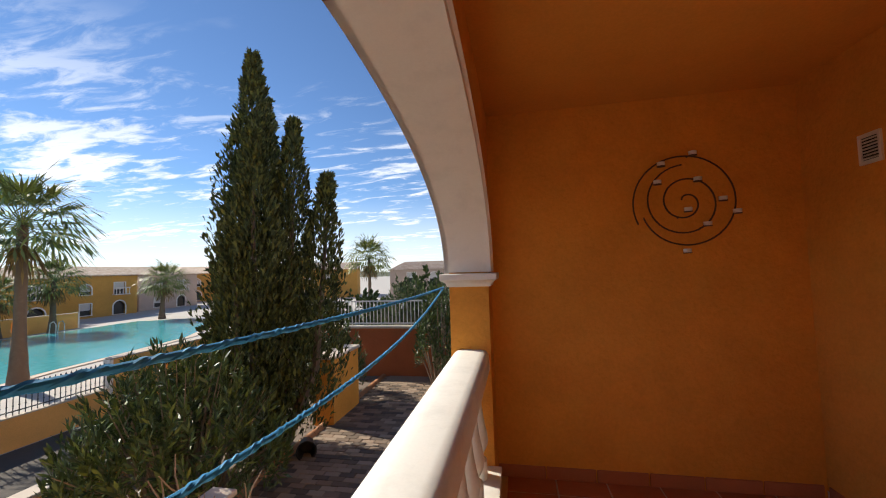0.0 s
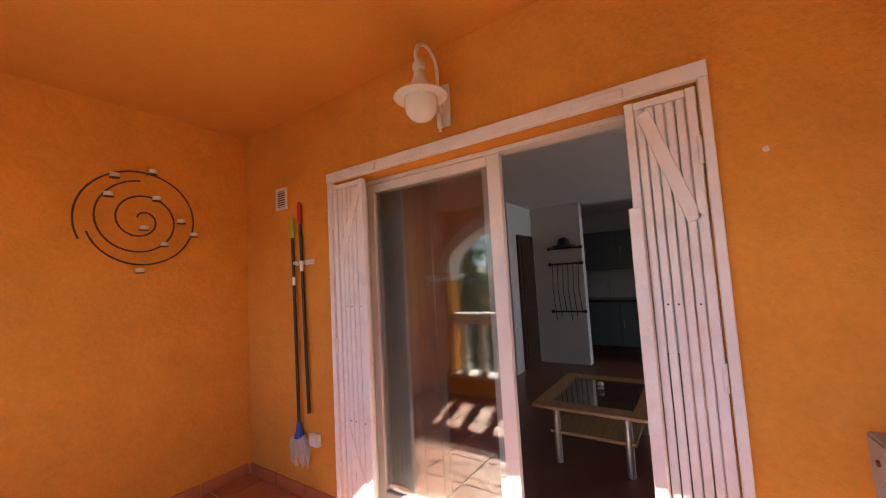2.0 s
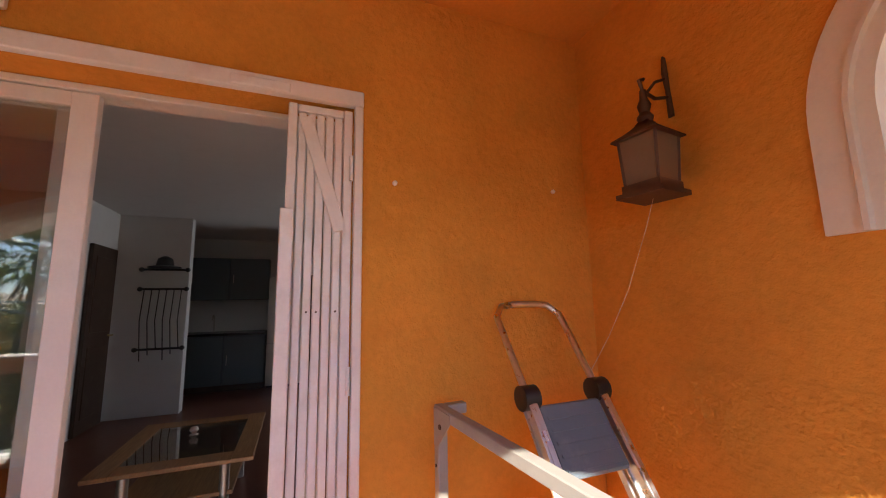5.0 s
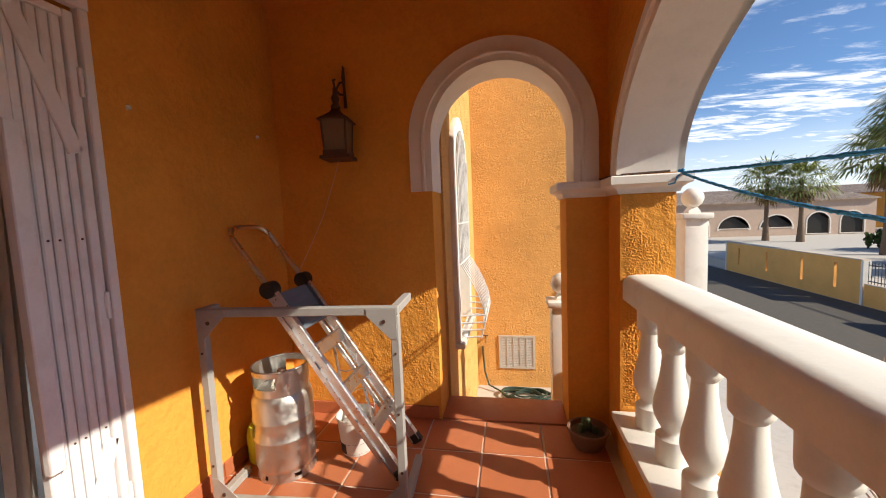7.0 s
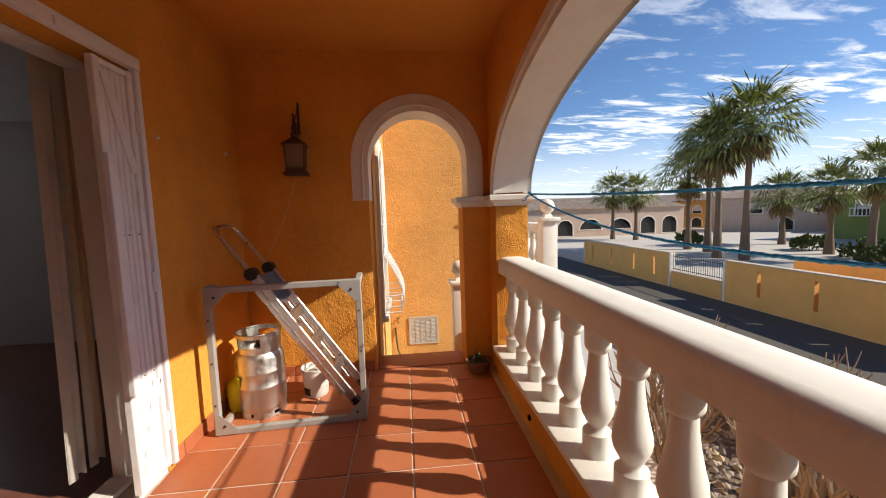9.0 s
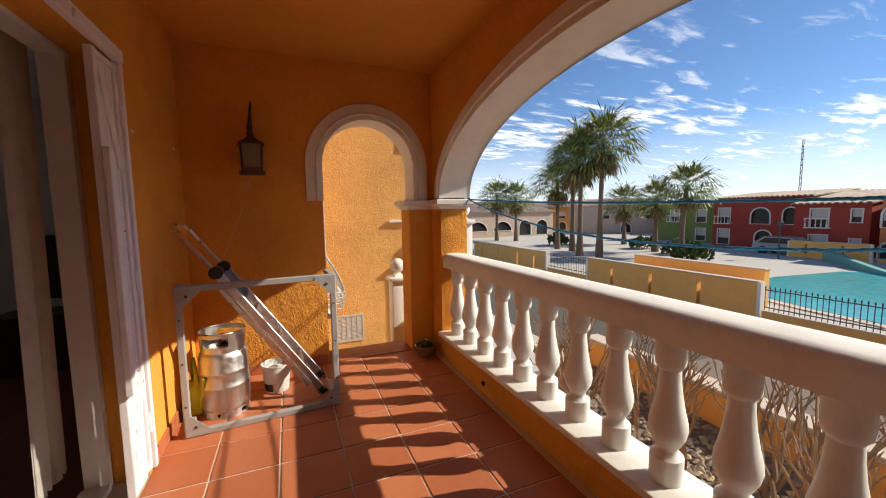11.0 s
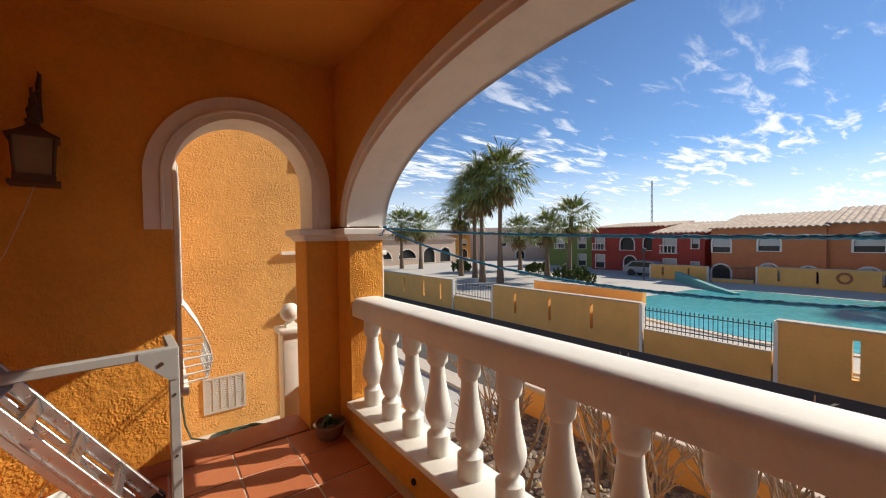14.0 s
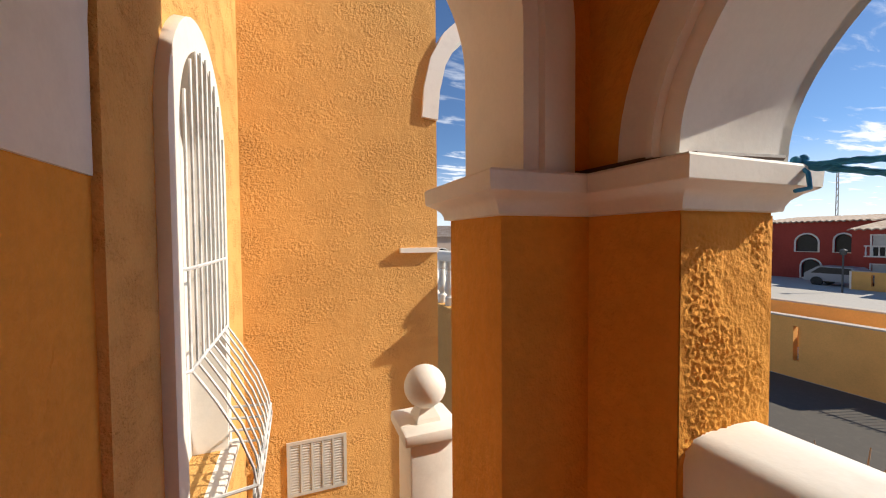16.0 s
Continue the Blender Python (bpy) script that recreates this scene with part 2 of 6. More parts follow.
def metal(name, c, rough=0.3, bump=0.05):
    m = Mat(name)
    r = m.ramp(m.noise(30, 4), [(0.3, (rough * 0.7,) * 3), (0.7, (min(1, rough * 1.4),) * 3)])
    col = m.mix(m.noise(9, 4), scaled(c, 0.85), c)
    return m.done(col, r, 1.0, m.bump(m.noise(120, 2), bump, 0.002))


ORANGE = (0.76, 0.325, 0.056)
M_WALL = plaster("orange_stucco", ORANGE, 0.55, 0.18, 40.0)
M_ROUGH = plaster("coarse_orange_stucco", (0.74, 0.40, 0.13), 0.95, 0.16, 100.0, True)
M_CEIL = plaster("orange_ceiling_paint", (0.68, 0.285, 0.052), 0.10, 0.10, 60.0)
M_WHITE = paint("white_masonry_paint", (0.80, 0.76, 0.68), 0.62, 0.22, 0.10)
M_TRIM = paint("white_arch_paint", (0.80, 0.74, 0.66), 0.7, 0.18, 0.12)
M_SHUT = paint("white_shutter_paint", (0.83, 0.80, 0.79), 0.42, 0.3, 0.05, (0.35, 0.22, 0.12))
M_DOORF = paint("white_aluminium", (0.78, 0.74, 0.70), 0.35, 0.12, 0.02)


def tile_mat():
    m = Mat("terracotta_tile")
    rnd = m.random()
    c = m.ramp(rnd, [(0.0, (0.40, 0.115, 0.045)), (0.5, (0.46, 0.14, 0.055)), (1.0, (0.50, 0.165, 0.07))])
    c = m.mix(m.ramp(m.noise(5, 5, 0.6), [(0.4, (0, 0, 0)), (0.75, (0.5, 0.5, 0.5))]), c, (0.36, 0.11, 0.05))
    c = m.mix(0.10, c, m.ramp(m.noise(160, 2), [(0.4, (0.2, 0.06, 0.03)), (0.6, (0.6, 0.25, 0.13))]))
    r = m.ramp(m.noise(12, 4), [(0.3, (0.38,) * 3), (0.7, (0.6,) * 3)])
    return m.done(c, r, normal=m.bump(m.noise(60, 3), 0.06, 0.003))


M_TILE = tile_mat()
M_GROUT = paint("pale_tile_grout", (0.64, 0.53, 0.43), 0.9, 0.3, 0.2)
M_INWALL = paint("white_room_paint", (0.74, 0.73, 0.72), 0.8, 0.08, 0.05)
M_INFLOOR = paint("dark_red_room_tile", (0.16, 0.055, 0.035), 0.3, 0.2, 0.03)
M_GROUND = paint("pale_concrete_paving", (0.50, 0.46, 0.41), 0.92, 0.35, 0.15)


def glass_mat():
    m = bpy.data.materials.new("window_glass")
    m.use_nodes = True
    n, l = m.node_tree.nodes, m.node_tree.links
    n.remove(n["Principled BSDF"])
    tr = n.new("ShaderNodeBsdfTransparent"); tr.inputs[0].default_value = (0.86, 0.89, 0.88, 1)
    gl = n.new("ShaderNodeBsdfGlossy"); gl.inputs["Roughness"].default_value = 0.01
    lw = n.new("ShaderNodeLayerWeight"); lw.inputs["Blend"].default_value = 0.35
    fr = n.new("ShaderNodeMapRange")
    fr.inputs["To Min"].default_value, fr.inputs["To Max"].default_value = 0.075, 0.7
    l.new(lw.outputs["Facing"], fr.inputs["Value"])
    mx = n.new("ShaderNodeMixShader")
    l.new(fr.outputs[0], mx.inputs[0]); l.new(tr.outputs[0], mx.inputs[1]); l.new(gl.outputs[0], mx.inputs[2])
    l.new(mx.outputs[0], n["Material Output"].inputs[0])
    return m


M_GLASS = glass_mat()

# ---------- the terrace shell ----------
XE, XW, XO = 2.30, 0.24, -0.025        # east wall, west wall inside and outside
YS, YSO, YN = -1.13, -1.41, 3.12         # south wall inside and outside, north wall
ZC = 2.68
DY0, DY1, DZ = 0.035, 2.03, 2.112       # door opening
AY0, AY1, AZ, AR = -0.905, 2.79, 1.475, 0.775  # the wide arch
SX0, SX1, SZ = 0.475, 1.27, 1.785         # the narrow arch
GZ = -2.2                                # street level
GARDEN = -1.0

floor = setting("floor", bx(XW - 0.02, XE + 0.27, YS - 0.02, YN + 0.02, -0.2, -0.006), M_GROUT, label="terrace floor of terracotta tiles with pale joints", category="floor")

bm = bmesh.new()
box(bm, XE, XE + 0.25, YS - 0.28, DY0, GARDEN, ZC + 0.2)
box(bm, XE, XE + 0.25, DY1, YN + 0.25, GARDEN, ZC + 0.2)
box(bm, XE, XE + 0.25, DY0, DY1, DZ, ZC + 0.2)
box(bm, XE, XE + 0.25, DY0, DY1, GARDEN, -0.2)
wall_east = setting("wall_east", bm, M_WALL, label="orange stucco house wall with a wide door opening", category="wall")

bm = bmesh.new()
box(bm, XO, XE + 0.25, YN, YN + 0.25, GARDEN - 1.3, ZC + 0.2)
wall_north = setting("wall_north", bm, M_WALL, label="smooth orange stucco end wall", category="wall")

ARC0 = 0.425                             # the arch springs a little behind the jamb
bm = bmesh.new()
box(bm, SX1, XE, YSO, YS, GARDEN, SZ)
box(bm, XW, SX0, YSO, YS, GARDEN, 1.45)
box(bm, XW, ARC0, YSO, YS, 1.45, SZ)
box(bm, SX0, SX1, YSO, YS, GARDEN, -0.012)
arch_head(bm, "x", arch_line(ARC0, SX1, SZ, (SX1 - ARC0) / 2), XW, XE, ZC, YSO, YS)
wall_south = setting("wall_south", bm, M_WALL, label="orange stucco end wall with a narrow round arch", category="wall")

bm = bmesh.new()
box(bm, XO, XW, YSO, AY0, GZ, AZ)
box(bm, XO, XW, AY1, YN, GZ, AZ)
arch_head(bm, "y", arch_line(AY0, AY1, AZ, AR, 64), YSO, YN, ZC + 0.2, XO, XW)
wall_west = setting("wall_west", bm, M_WALL, label="orange stucco front wall with a wide flat arch", category="wall")
low = setting("parapet", bx(0.045, 0.255, AY0, AY1, GZ, 0.19), M_WALL, label="low orange stucco wall under the balustrade", category="wall")
setting("parapet_sill", bx(0.015, 0.285, AY0 + 0.002, AY1 - 0.002, 0.192, 0.232, bevel=0.008), M_WHITE, True, "white painted stone sill under the balusters", "sill")
setting("ceiling", bx(XW, XE, YS, YN, ZC, ZC + 0.18), M_CEIL, label="orange painted flat ceiling", category="ceiling")
setting("roof_slab", bx(XO - 0.02, XE + 0.6, YSO - 0.02, YN + 0.27, ZC + 0.2, ZC + 0.4), M_WALL, label="flat slab over the terrace", category="roof")

# arch mouldings
STEP = [(0.0, 0.0), (0.0, 0.022), (0.038, 0.022), (0.044, 0.036), (0.056, 0.036), (0.062, 0.022), (0.138, 0.018), (0.138, 0.0)]
bm = bmesh.new()
line = [(AY0, AZ + 0.015)] + arch_line(AY0, AY1, AZ + 0.02, AR - 0.02, 72) + [(AY1, AZ + 0.015)]
arch_band(bm, "y", line, [(o - 0.012, XW - 0.002 + d) for o, d in STEP])
arch_band(bm, "y", line, [(-0.012, XO - 0.03), (-0.012, XW - 0.002), (0.004, XW - 0.002), (0.004, XO - 0.03)])
arch_band(bm, "y", line, [(-0.012, XO - 0.03), (0.12, XO - 0.03), (0.12, XO + 0.002), (-0.012, XO + 0.002)])
setting("trim_wide_arch", bm, M_TRIM, True, "white stepped moulding round the wide arch", "moulding")
bm = bmesh.new()
r = (SX1 - ARC0) / 2
line = [(ARC0, 1.48), (ARC0, 1.6), (ARC0, 1.72)] + arch_line(ARC0, SX1, SZ, r, 36) + [(SX1, 1.72), (SX1, 1.6), (SX1, 1.475)]
arch_band(bm, "x", line, [(o - 0.008, YS - 0.002 + d) for o, d in STEP])
arch_band(bm, "x", line, [(-0.008, YSO + 0.01), (-0.008, YS - 0.002), (0.004, YS - 0.002), (0.004, YSO + 0.01)])
setting("trim_narrow_arch", bm, M_TRIM, True, "white stepped moulding round the narrow arch", "moulding")


def offset_loop(pts, o):
    """An outline of right angles, counter-clockwise, pushed out by o."""
    out, n = [], len(pts)
    for i in range(n):
        p, c, q = Vector(pts[i - 1]), Vector(pts[i]), Vector(pts[(i + 1) % n])
        a, b = (c - p).normalized(), (q - c).normalized()
        out.append((c.x + o * (a.y + b.y), c.y - o * (a.x + b.x)))
    return out


def capital(name, pts, label):
    """A cove and fascia round a pillar's outline, as one lofted shell."""
    bm = bmesh.new()
    rings = []
    for o, z in ((0.0, 1.446), (0.014, 1.448), (0.016, 1.458), (0.022, 1.470), (0.036, 1.482), (0.052, 1.490), (0.056, 1.494), (0.058, 1.530), (0.052, 1.536)):
        rings.append([bm.verts.new((x, y, z - 1.53 + AZ)) for x, y in offset_loop(pts, o)])
    for a, b in zip(rings, rings[1:]):
        for k in range(len(pts)):
            j = (k + 1) % len(pts)
            bm.faces.new((a[k], a[j], b[j], b[k]))
    f = [bm.faces.new(rings[-1]), bm.faces.new(rings[0][::-1])]
    bmesh.ops.triangulate(bm, faces=f)
    return setting(name, bm, M_TRIM, True, label, "capital")


capital("capital_south", [(XO, YSO), (SX0, YSO), (SX0, YS), (XW, YS), (XW, AY0), (XO, AY0)], "white coved plaster capital round the corner pillar")
capital("capital_north", [(XO, AY1), (XW, AY1), (XW, YN - 0.07), (XO, YN - 0.07)], "white coved plaster capital on the pillar")

# coarse thrown stucco, modelled, on the pillar end and on the south wall
def stucco_coat(name, f, w, h, step, depth, label):
    """A sheet of thrown plaster: lumps and rubbed patches. f maps (u, v, out) to the world."""
    nu, nv = int(w / step), int(h / step)
    V, Q = [], []
    for j in range(nv + 1):
        for i in range(nu + 1):
            u, v = w * i / nu, h * j / nv
            q = Vector((u, v, 0.37 + w))
            lump = noise.noise(q * 115) * 0.55 + noise.noise(q * 230) * 0.45
            patch = min(1.0, max(0.15, 0.75 + 1.3 * noise.noise(q * 5.5)))
            edge = min(1.0, 25 * min(u, w - u), 25 * min(v, h - v))
            V.append(f(u, v, 0.003 + depth * edge * patch * max(0.0, 0.25 + lump)))
    for j in range(nv):
        for i in range(nu):
            k = j * (nu + 1) + i
            Q.append((k, k + 1, k + nu + 2, k + nu + 1))
    me = bpy.data.meshes.new(name)
    me.from_pydata(V, [], Q)
    me.polygons.foreach_set("use_smooth", [True] * len(me.polygons))
    return tagged(link(name, me, M_WALL), label, "stucco", kind="structure")


stucco_coat("stucco_pillar", lambda u, v, o: Vector((XW - u, AY0 + o, 0.24 + v)), XW - XO, 1.145, 0.0028, 0.011, "coarse thrown orange stucco on the pillar end")
stucco_coat("stucco_south", lambda u, v, o: Vector((XE - 0.005 - u, YS + o, 0.088 + v)), XE - SX1 - 0.01, 0.98, 0.0042, 0.007, "coarse thrown orange stucco low on the end wall")

# step under the narrow arch and skirting tiles
setting("arch_threshold", bx(SX0 + 0.003, SX1 - 0.003, YSO - 0.025, YS - 0.003, -0.01, 0.008, bevel=0.004), M_TILE, True, "terracotta tiled threshold under the arch", "step")

# ---------- the room behind the door ----------
RX0, RX1, RY0, RY1, RZ = XE + 0.25, 10.6, -2.6, 3.4, 2.5
setting("room_floor", bx(XE + 0.02, RX1, RY0, RY1, -0.21, -0.012), M_INFLOOR, label="dark red glossy tiled room floor", category="floor")
setting("room_ceiling", bx(RX0, RX1, RY0, RY1, RZ, RZ + 0.15), M_INWALL, label="white room ceiling", category="ceiling")
setting("wall_room_east", bx(RX1, RX1 + 0.15, RY0, RY1, -0.2, RZ), M_INWALL, label="white painted room wall", category="wall")
setting("wall_room_north", bx(RX0, RX1, RY1, RY1 + 0.15, -0.2, RZ), M_INWALL, label="white painted room wall", category="wall")
bm = bmesh.new()                         # the south room wall has a tall window
box(bm, RX0, 6.6, RY0 - 0.15, RY0, -0.2, RZ)
box(bm, 7.7, RX1, RY0 - 0.15, RY0, -0.2, RZ)
box(bm, 6.6, 7.7, RY0 - 0.15, RY0, -0.2, 0.5)
box(bm, 6.6, 7.7, RY0 - 0.15, RY0, 2.1, RZ)
setting("wall_room_south", bm, M_INWALL, label="white painted room wall with a window", category="wall")
lamp_w = bpy.data.lights.new("window_daylight", 'AREA')
lamp_w.shape, lamp_w.size, lamp_w.size_y, lamp_w.energy, lamp_w.color = 'RECTANGLE', 1.05, 1.55, 26.0, (0.92, 0.96, 1.0)
new("window_daylight", lamp_w).matrix_world = look((7.15, RY0 - 0.08, 1.3), (7.0, 2.0, 0.6))
bm = bmesh.new()
box(bm, RX0, RX0 + 0.02, RY0, YS - 0.28, -0.2, RZ)
box(bm, RX0, RX0 + 0.02, YN + 0.25, RY1, -0.2, RZ)
setting("wall_room_west", bm, M_INWALL, label="white painted room wall", category="wall")

# ---------- side patio beyond the narrow arch ----------
PX, PY = 1.25, -3.43
bm = bmesh.new()
WY0, WY1, WZ0, WZ1 = -2.54, -1.82, 0.30, 1.70
box(bm, PX, PX + 0.2, PY, WY0, GARDEN, 3.6)
box(bm, PX, PX + 0.2, WY1, YSO, GARDEN, 3.6)
box(bm, PX, PX + 0.2, WY0, WY1, GARDEN, WZ0)
arch_head(bm, "y", arch_line(WY0, WY1, WZ1, (WY1 - WY0) / 2, 24), WY0, WY1, 3.6, PX, PX + 0.2)
setting("wall_patio_east", bm, M_ROUGH, label="sunlit coarse stucco wall with an arched window", category="wall")
setting("wall_patio_south", bx(-0.235, PX + 0.4, PY - 0.3, PY, GZ, 4.2), M_ROUGH, label="sunlit coarse orange stucco wall", category="wall")
setting("patio_floor", bx(-0.9, PX, PY, YSO, GZ, -0.84), M_GROUND, label="pale patio landing", category="floor")

# ---------- ground ----------
bm = bmesh.new()
S = 2500
DROP = 0.5                               # the street lies lower than the pool terrace
STREET = GZ - DROP
gx, gy = (-S, -12.4, -2.16, S), (-S, -33.5, 33.5, S)
for i in range(3):
    for j in range(3):
        z = STREET if i == 1 and j == 1 else GZ
        bm.faces.new([bm.verts.new((x, y, z)) for x, y in ((gx[i], gy[j]), (gx[i + 1], gy[j]), (gx[i + 1], gy[j + 1]), (gx[i], gy[j + 1]))])
for (xa, ya), (xb, yb) in (((gx[1], gy[1]), (gx[2], gy[1])), ((gx[2], gy[1]), (gx[2], gy[2])), ((gx[2], gy[2]), (gx[1], gy[2])), ((gx[1], gy[2]), (gx[1], gy[1]))):
    bm.faces.new([bm.verts.new(p) for p in ((xa, ya, GZ), (xb, yb, GZ), (xb, yb, STREET), (xa, ya, STREET))])
bmesh.ops.remove_doubles(bm, verts=bm.verts, dist=0.0005)
setting("ground", bm, M_GROUND, label="pale concrete paving and street", category="ground")

# ---------- terrace things ----------
M_ALU = metal("scuffed_aluminium", (0.72, 0.72, 0.72), 0.32)
M_STEEL = metal("brushed_steel", (0.66, 0.63, 0.58), 0.42, 0.03)
M_GREYP = paint("pale_grey_metal_paint", (0.36, 0.345, 0.32), 0.5, 0.4, 0.05, (0.18, 0.12, 0.08))
M_IRON = paint("rusty_dark_iron", (0.075, 0.035, 0.02), 0.6, 0.5, 0.15, (0.16, 0.06, 0.02))
M_BLACK = paint("black_plastic", (0.015, 0.015, 0.016), 0.45, 0.3, 0.03, (0.2, 0.2, 0.2))
M_TRAY = paint("blue_grey_plastic", (0.16, 0.20, 0.24), 0.5, 0.3, 0.04, (0.5, 0.5, 0.5))
M_LIME = paint("lime_plastic", (0.42, 0.50, 0.03), 0.4, 0.1, 0.02)
M_RED = paint("red_plastic", (0.42, 0.02, 0.03), 0.4, 0.1, 0.02)
M_BLUE = paint("blue_plastic", (0.02, 0.06, 0.45), 0.4, 0.1, 0.02)
M_ROPE = paint("blue_cord", (0.025, 0.26, 0.50), 0.7, 0.2, 0.3)
M_COTTON = paint("off_white_cotton", (0.62, 0.57, 0.50), 0.95, 0.4, 0.3)
M_PLASTIC = paint("white_plastic", (0.76, 0.73, 0.68), 0.4, 0.15, 0.03)
M_CLAY = paint("old_clay", (0.20, 0.10, 0.06), 0.85, 0.4, 0.3)
M_SOIL = paint("dry_soil", (0.09, 0.065, 0.045), 0.95, 0.4, 0.6)
M_CACT = paint("cactus_green", (0.05, 0.075, 0.03), 0.7, 0.3, 0.3)
M_HOLE = paint("recess_shade_black", (0.01, 0.01, 0.01), 0.9, 0.0, 0.0)
M_CONC = paint("dirty_bucket_filler", (0.6, 0.58, 0.53), 0.9, 0.3, 0.4)
M_LAMPG = paint("frosted_lamp_glass", (0.82, 0.80, 0.74), 0.25, 0.05, 0.0)
M_AMBER = paint("dusty_lantern_glass", (0.20, 0.14, 0.09), 0.25, 0.3, 0.05)
M_BRASS = metal("dull_brass", (0.5, 0.4, 0.2), 0.4)
M_VENT = paint("dull_white_vent_paint", (0.52, 0.49, 0.44), 0.5, 0.3, 0.03)
M_GREEN = paint("dark_green_hose", (0.02, 0.045, 0.03), 0.5, 0.2, 0.05)

# balustrade
bal = thing("balustrade", "white turned concrete balustrade on the low terrace wall", "balustrade", (0.14, 0.94, 0.232))
bm = bmesh.new()
pr = [(-0.15, 0.845), (-0.15, 0.932), (-0.14, 0.955), (-0.118, 0.97), (-0.06, 0.975), (0.03, 0.974), (0.062, 0.968), (0.082, 0.95), (0.088, 0.925), (0.088, 0.845)]
extrude_poly(bm, [(a, AY0 - 0.94, z - 0.232) for a, z in pr], (0, AY1 - AY0, 0))
part("handrail", bm, M_WHITE, bal, "broad white handrail with a rounded top", True)
PB = [(0.0, 0.064), (0.108, 0.064), (0.114, 0.056), (0.128, 0.043), (0.142, 0.041), (0.158, 0.05), (0.195, 0.068), (0.225, 0.074), (0.262, 0.071), (0.31, 0.060), (0.37, 0.049),
      (0.43, 0.042), (0.478, 0.040), (0.486, 0.046), (0.497, 0.055), (0.512, 0.057), (0.53, 0.057), (0.612, 0.058)]
bm = bmesh.new()
lathe(bm, PB, 22)
bal_me = bpy.data.meshes.new("baluster")
bm.to_mesh(bal_me); bm.free()
bal_me.materials.append(M_WHITE)
for k in range(14):
    ob = link("baluster", bal_me, None, bal, smooth=(k == 0))
    ob.location = (0, -0.765 + 0.262 * k - 0.94, 0)
    ob.rotation_euler = (0, 0, 0.7 * k)

# sliding door and its surround
door = tagged(new("door_1"), "white aluminium sliding glass door, one leaf slid open", "door", kind="structure")
door.location = (2.40, 0.95, 0.0)


def dpart(name, label, *boxes, mat=M_DOORF, parent=None, bevel=0.003):
    bm = bmesh.new()
    for x0, x1, y0, y1, z0, z1 in boxes:
        box(bm, x0 - 2.40, x1 - 2.40, y0 - 0.95, y1 - 0.95, z0, z1, bevel, 1)
    return part(name, bm, mat, parent or door, label, True)


FX = 2.45                                # the door frame stands deep in the reveal
dpart("door_frame", "white outer frame", (FX, FX + 0.10, DY1 - 0.135, DY1 - 0.09, 0.0, DZ - 0.002), (FX, FX + 0.10, DY0 + 0.002, DY0 + 0.05, 0.0, DZ - 0.002), (FX, FX + 0.10, DY0 + 0.05, DY1 - 0.135, 2.085, DZ - 0.002), (FX - 0.01, FX + 0.11, DY0 + 0.05, DY1 - 0.135, 0.0, 0.028))
dpart("jamb_filler", "", (FX + 0.02, FX + 0.08, DY1 - 0.09, DY1 - 0.002, 0.0, DZ - 0.002))
dpart("track", "grey aluminium shutter track on the threshold", (2.305, 2.345, DY0 + 0.002, DY1 - 0.002, 0.0, 0.022), mat=M_SHUT)


def leaf(y0, y1, x0, name):
    s = 0.058
    p = dpart(name, "white framed glass leaf", (x0, x0 + 0.035, y0, y0 + s + 0.02, 0.03, 2.082), (x0, x0 + 0.035, y1 - s, y1, 0.03, 2.082), (x0, x0 + 0.035, y0 + s + 0.02, y1 - s, 2.028, 2.082), (x0, x0 + 0.035, y0 + s + 0.02, y1 - s, 0.03, 0.115))
    g = dpart("glass", "clear reflecting glass", (x0 + 0.014, x0 + 0.020, y0 + s + 0.016, y1 - s + 0.004, 0.11, 2.032), mat=M_GLASS, parent=p, bevel=0)
    g.visible_shadow = False
    return p


leaf(0.910, 1.894, FX + 0.012, "front_leaf")
leaf(0.965, 1.894, FX + 0.055, "back_leaf")

bm = bmesh.new()
for b in ((2.268, 2.335, -0.004, 0.030, 0.03, 2.10), (2.268, 2.335, DY1 + 0.004, DY1 + 0.040, 0.03, 2.10), (2.262, 2.299, -0.004, DY1 + 0.040, 2.098, 2.160)):
    box(bm, *b, 0.004, 1)
box(bm, 2.250, 2.275, 0.27, 0.47, 2.10, 2.138, 0.004, 1)
box(bm, 2.250, 2.275, 1.62, 1.82, 2.10, 2.138, 0.004, 1)
setting("door_trim", bm, M_SHUT, True, "white painted wooden surround with shutter track", "door trim")


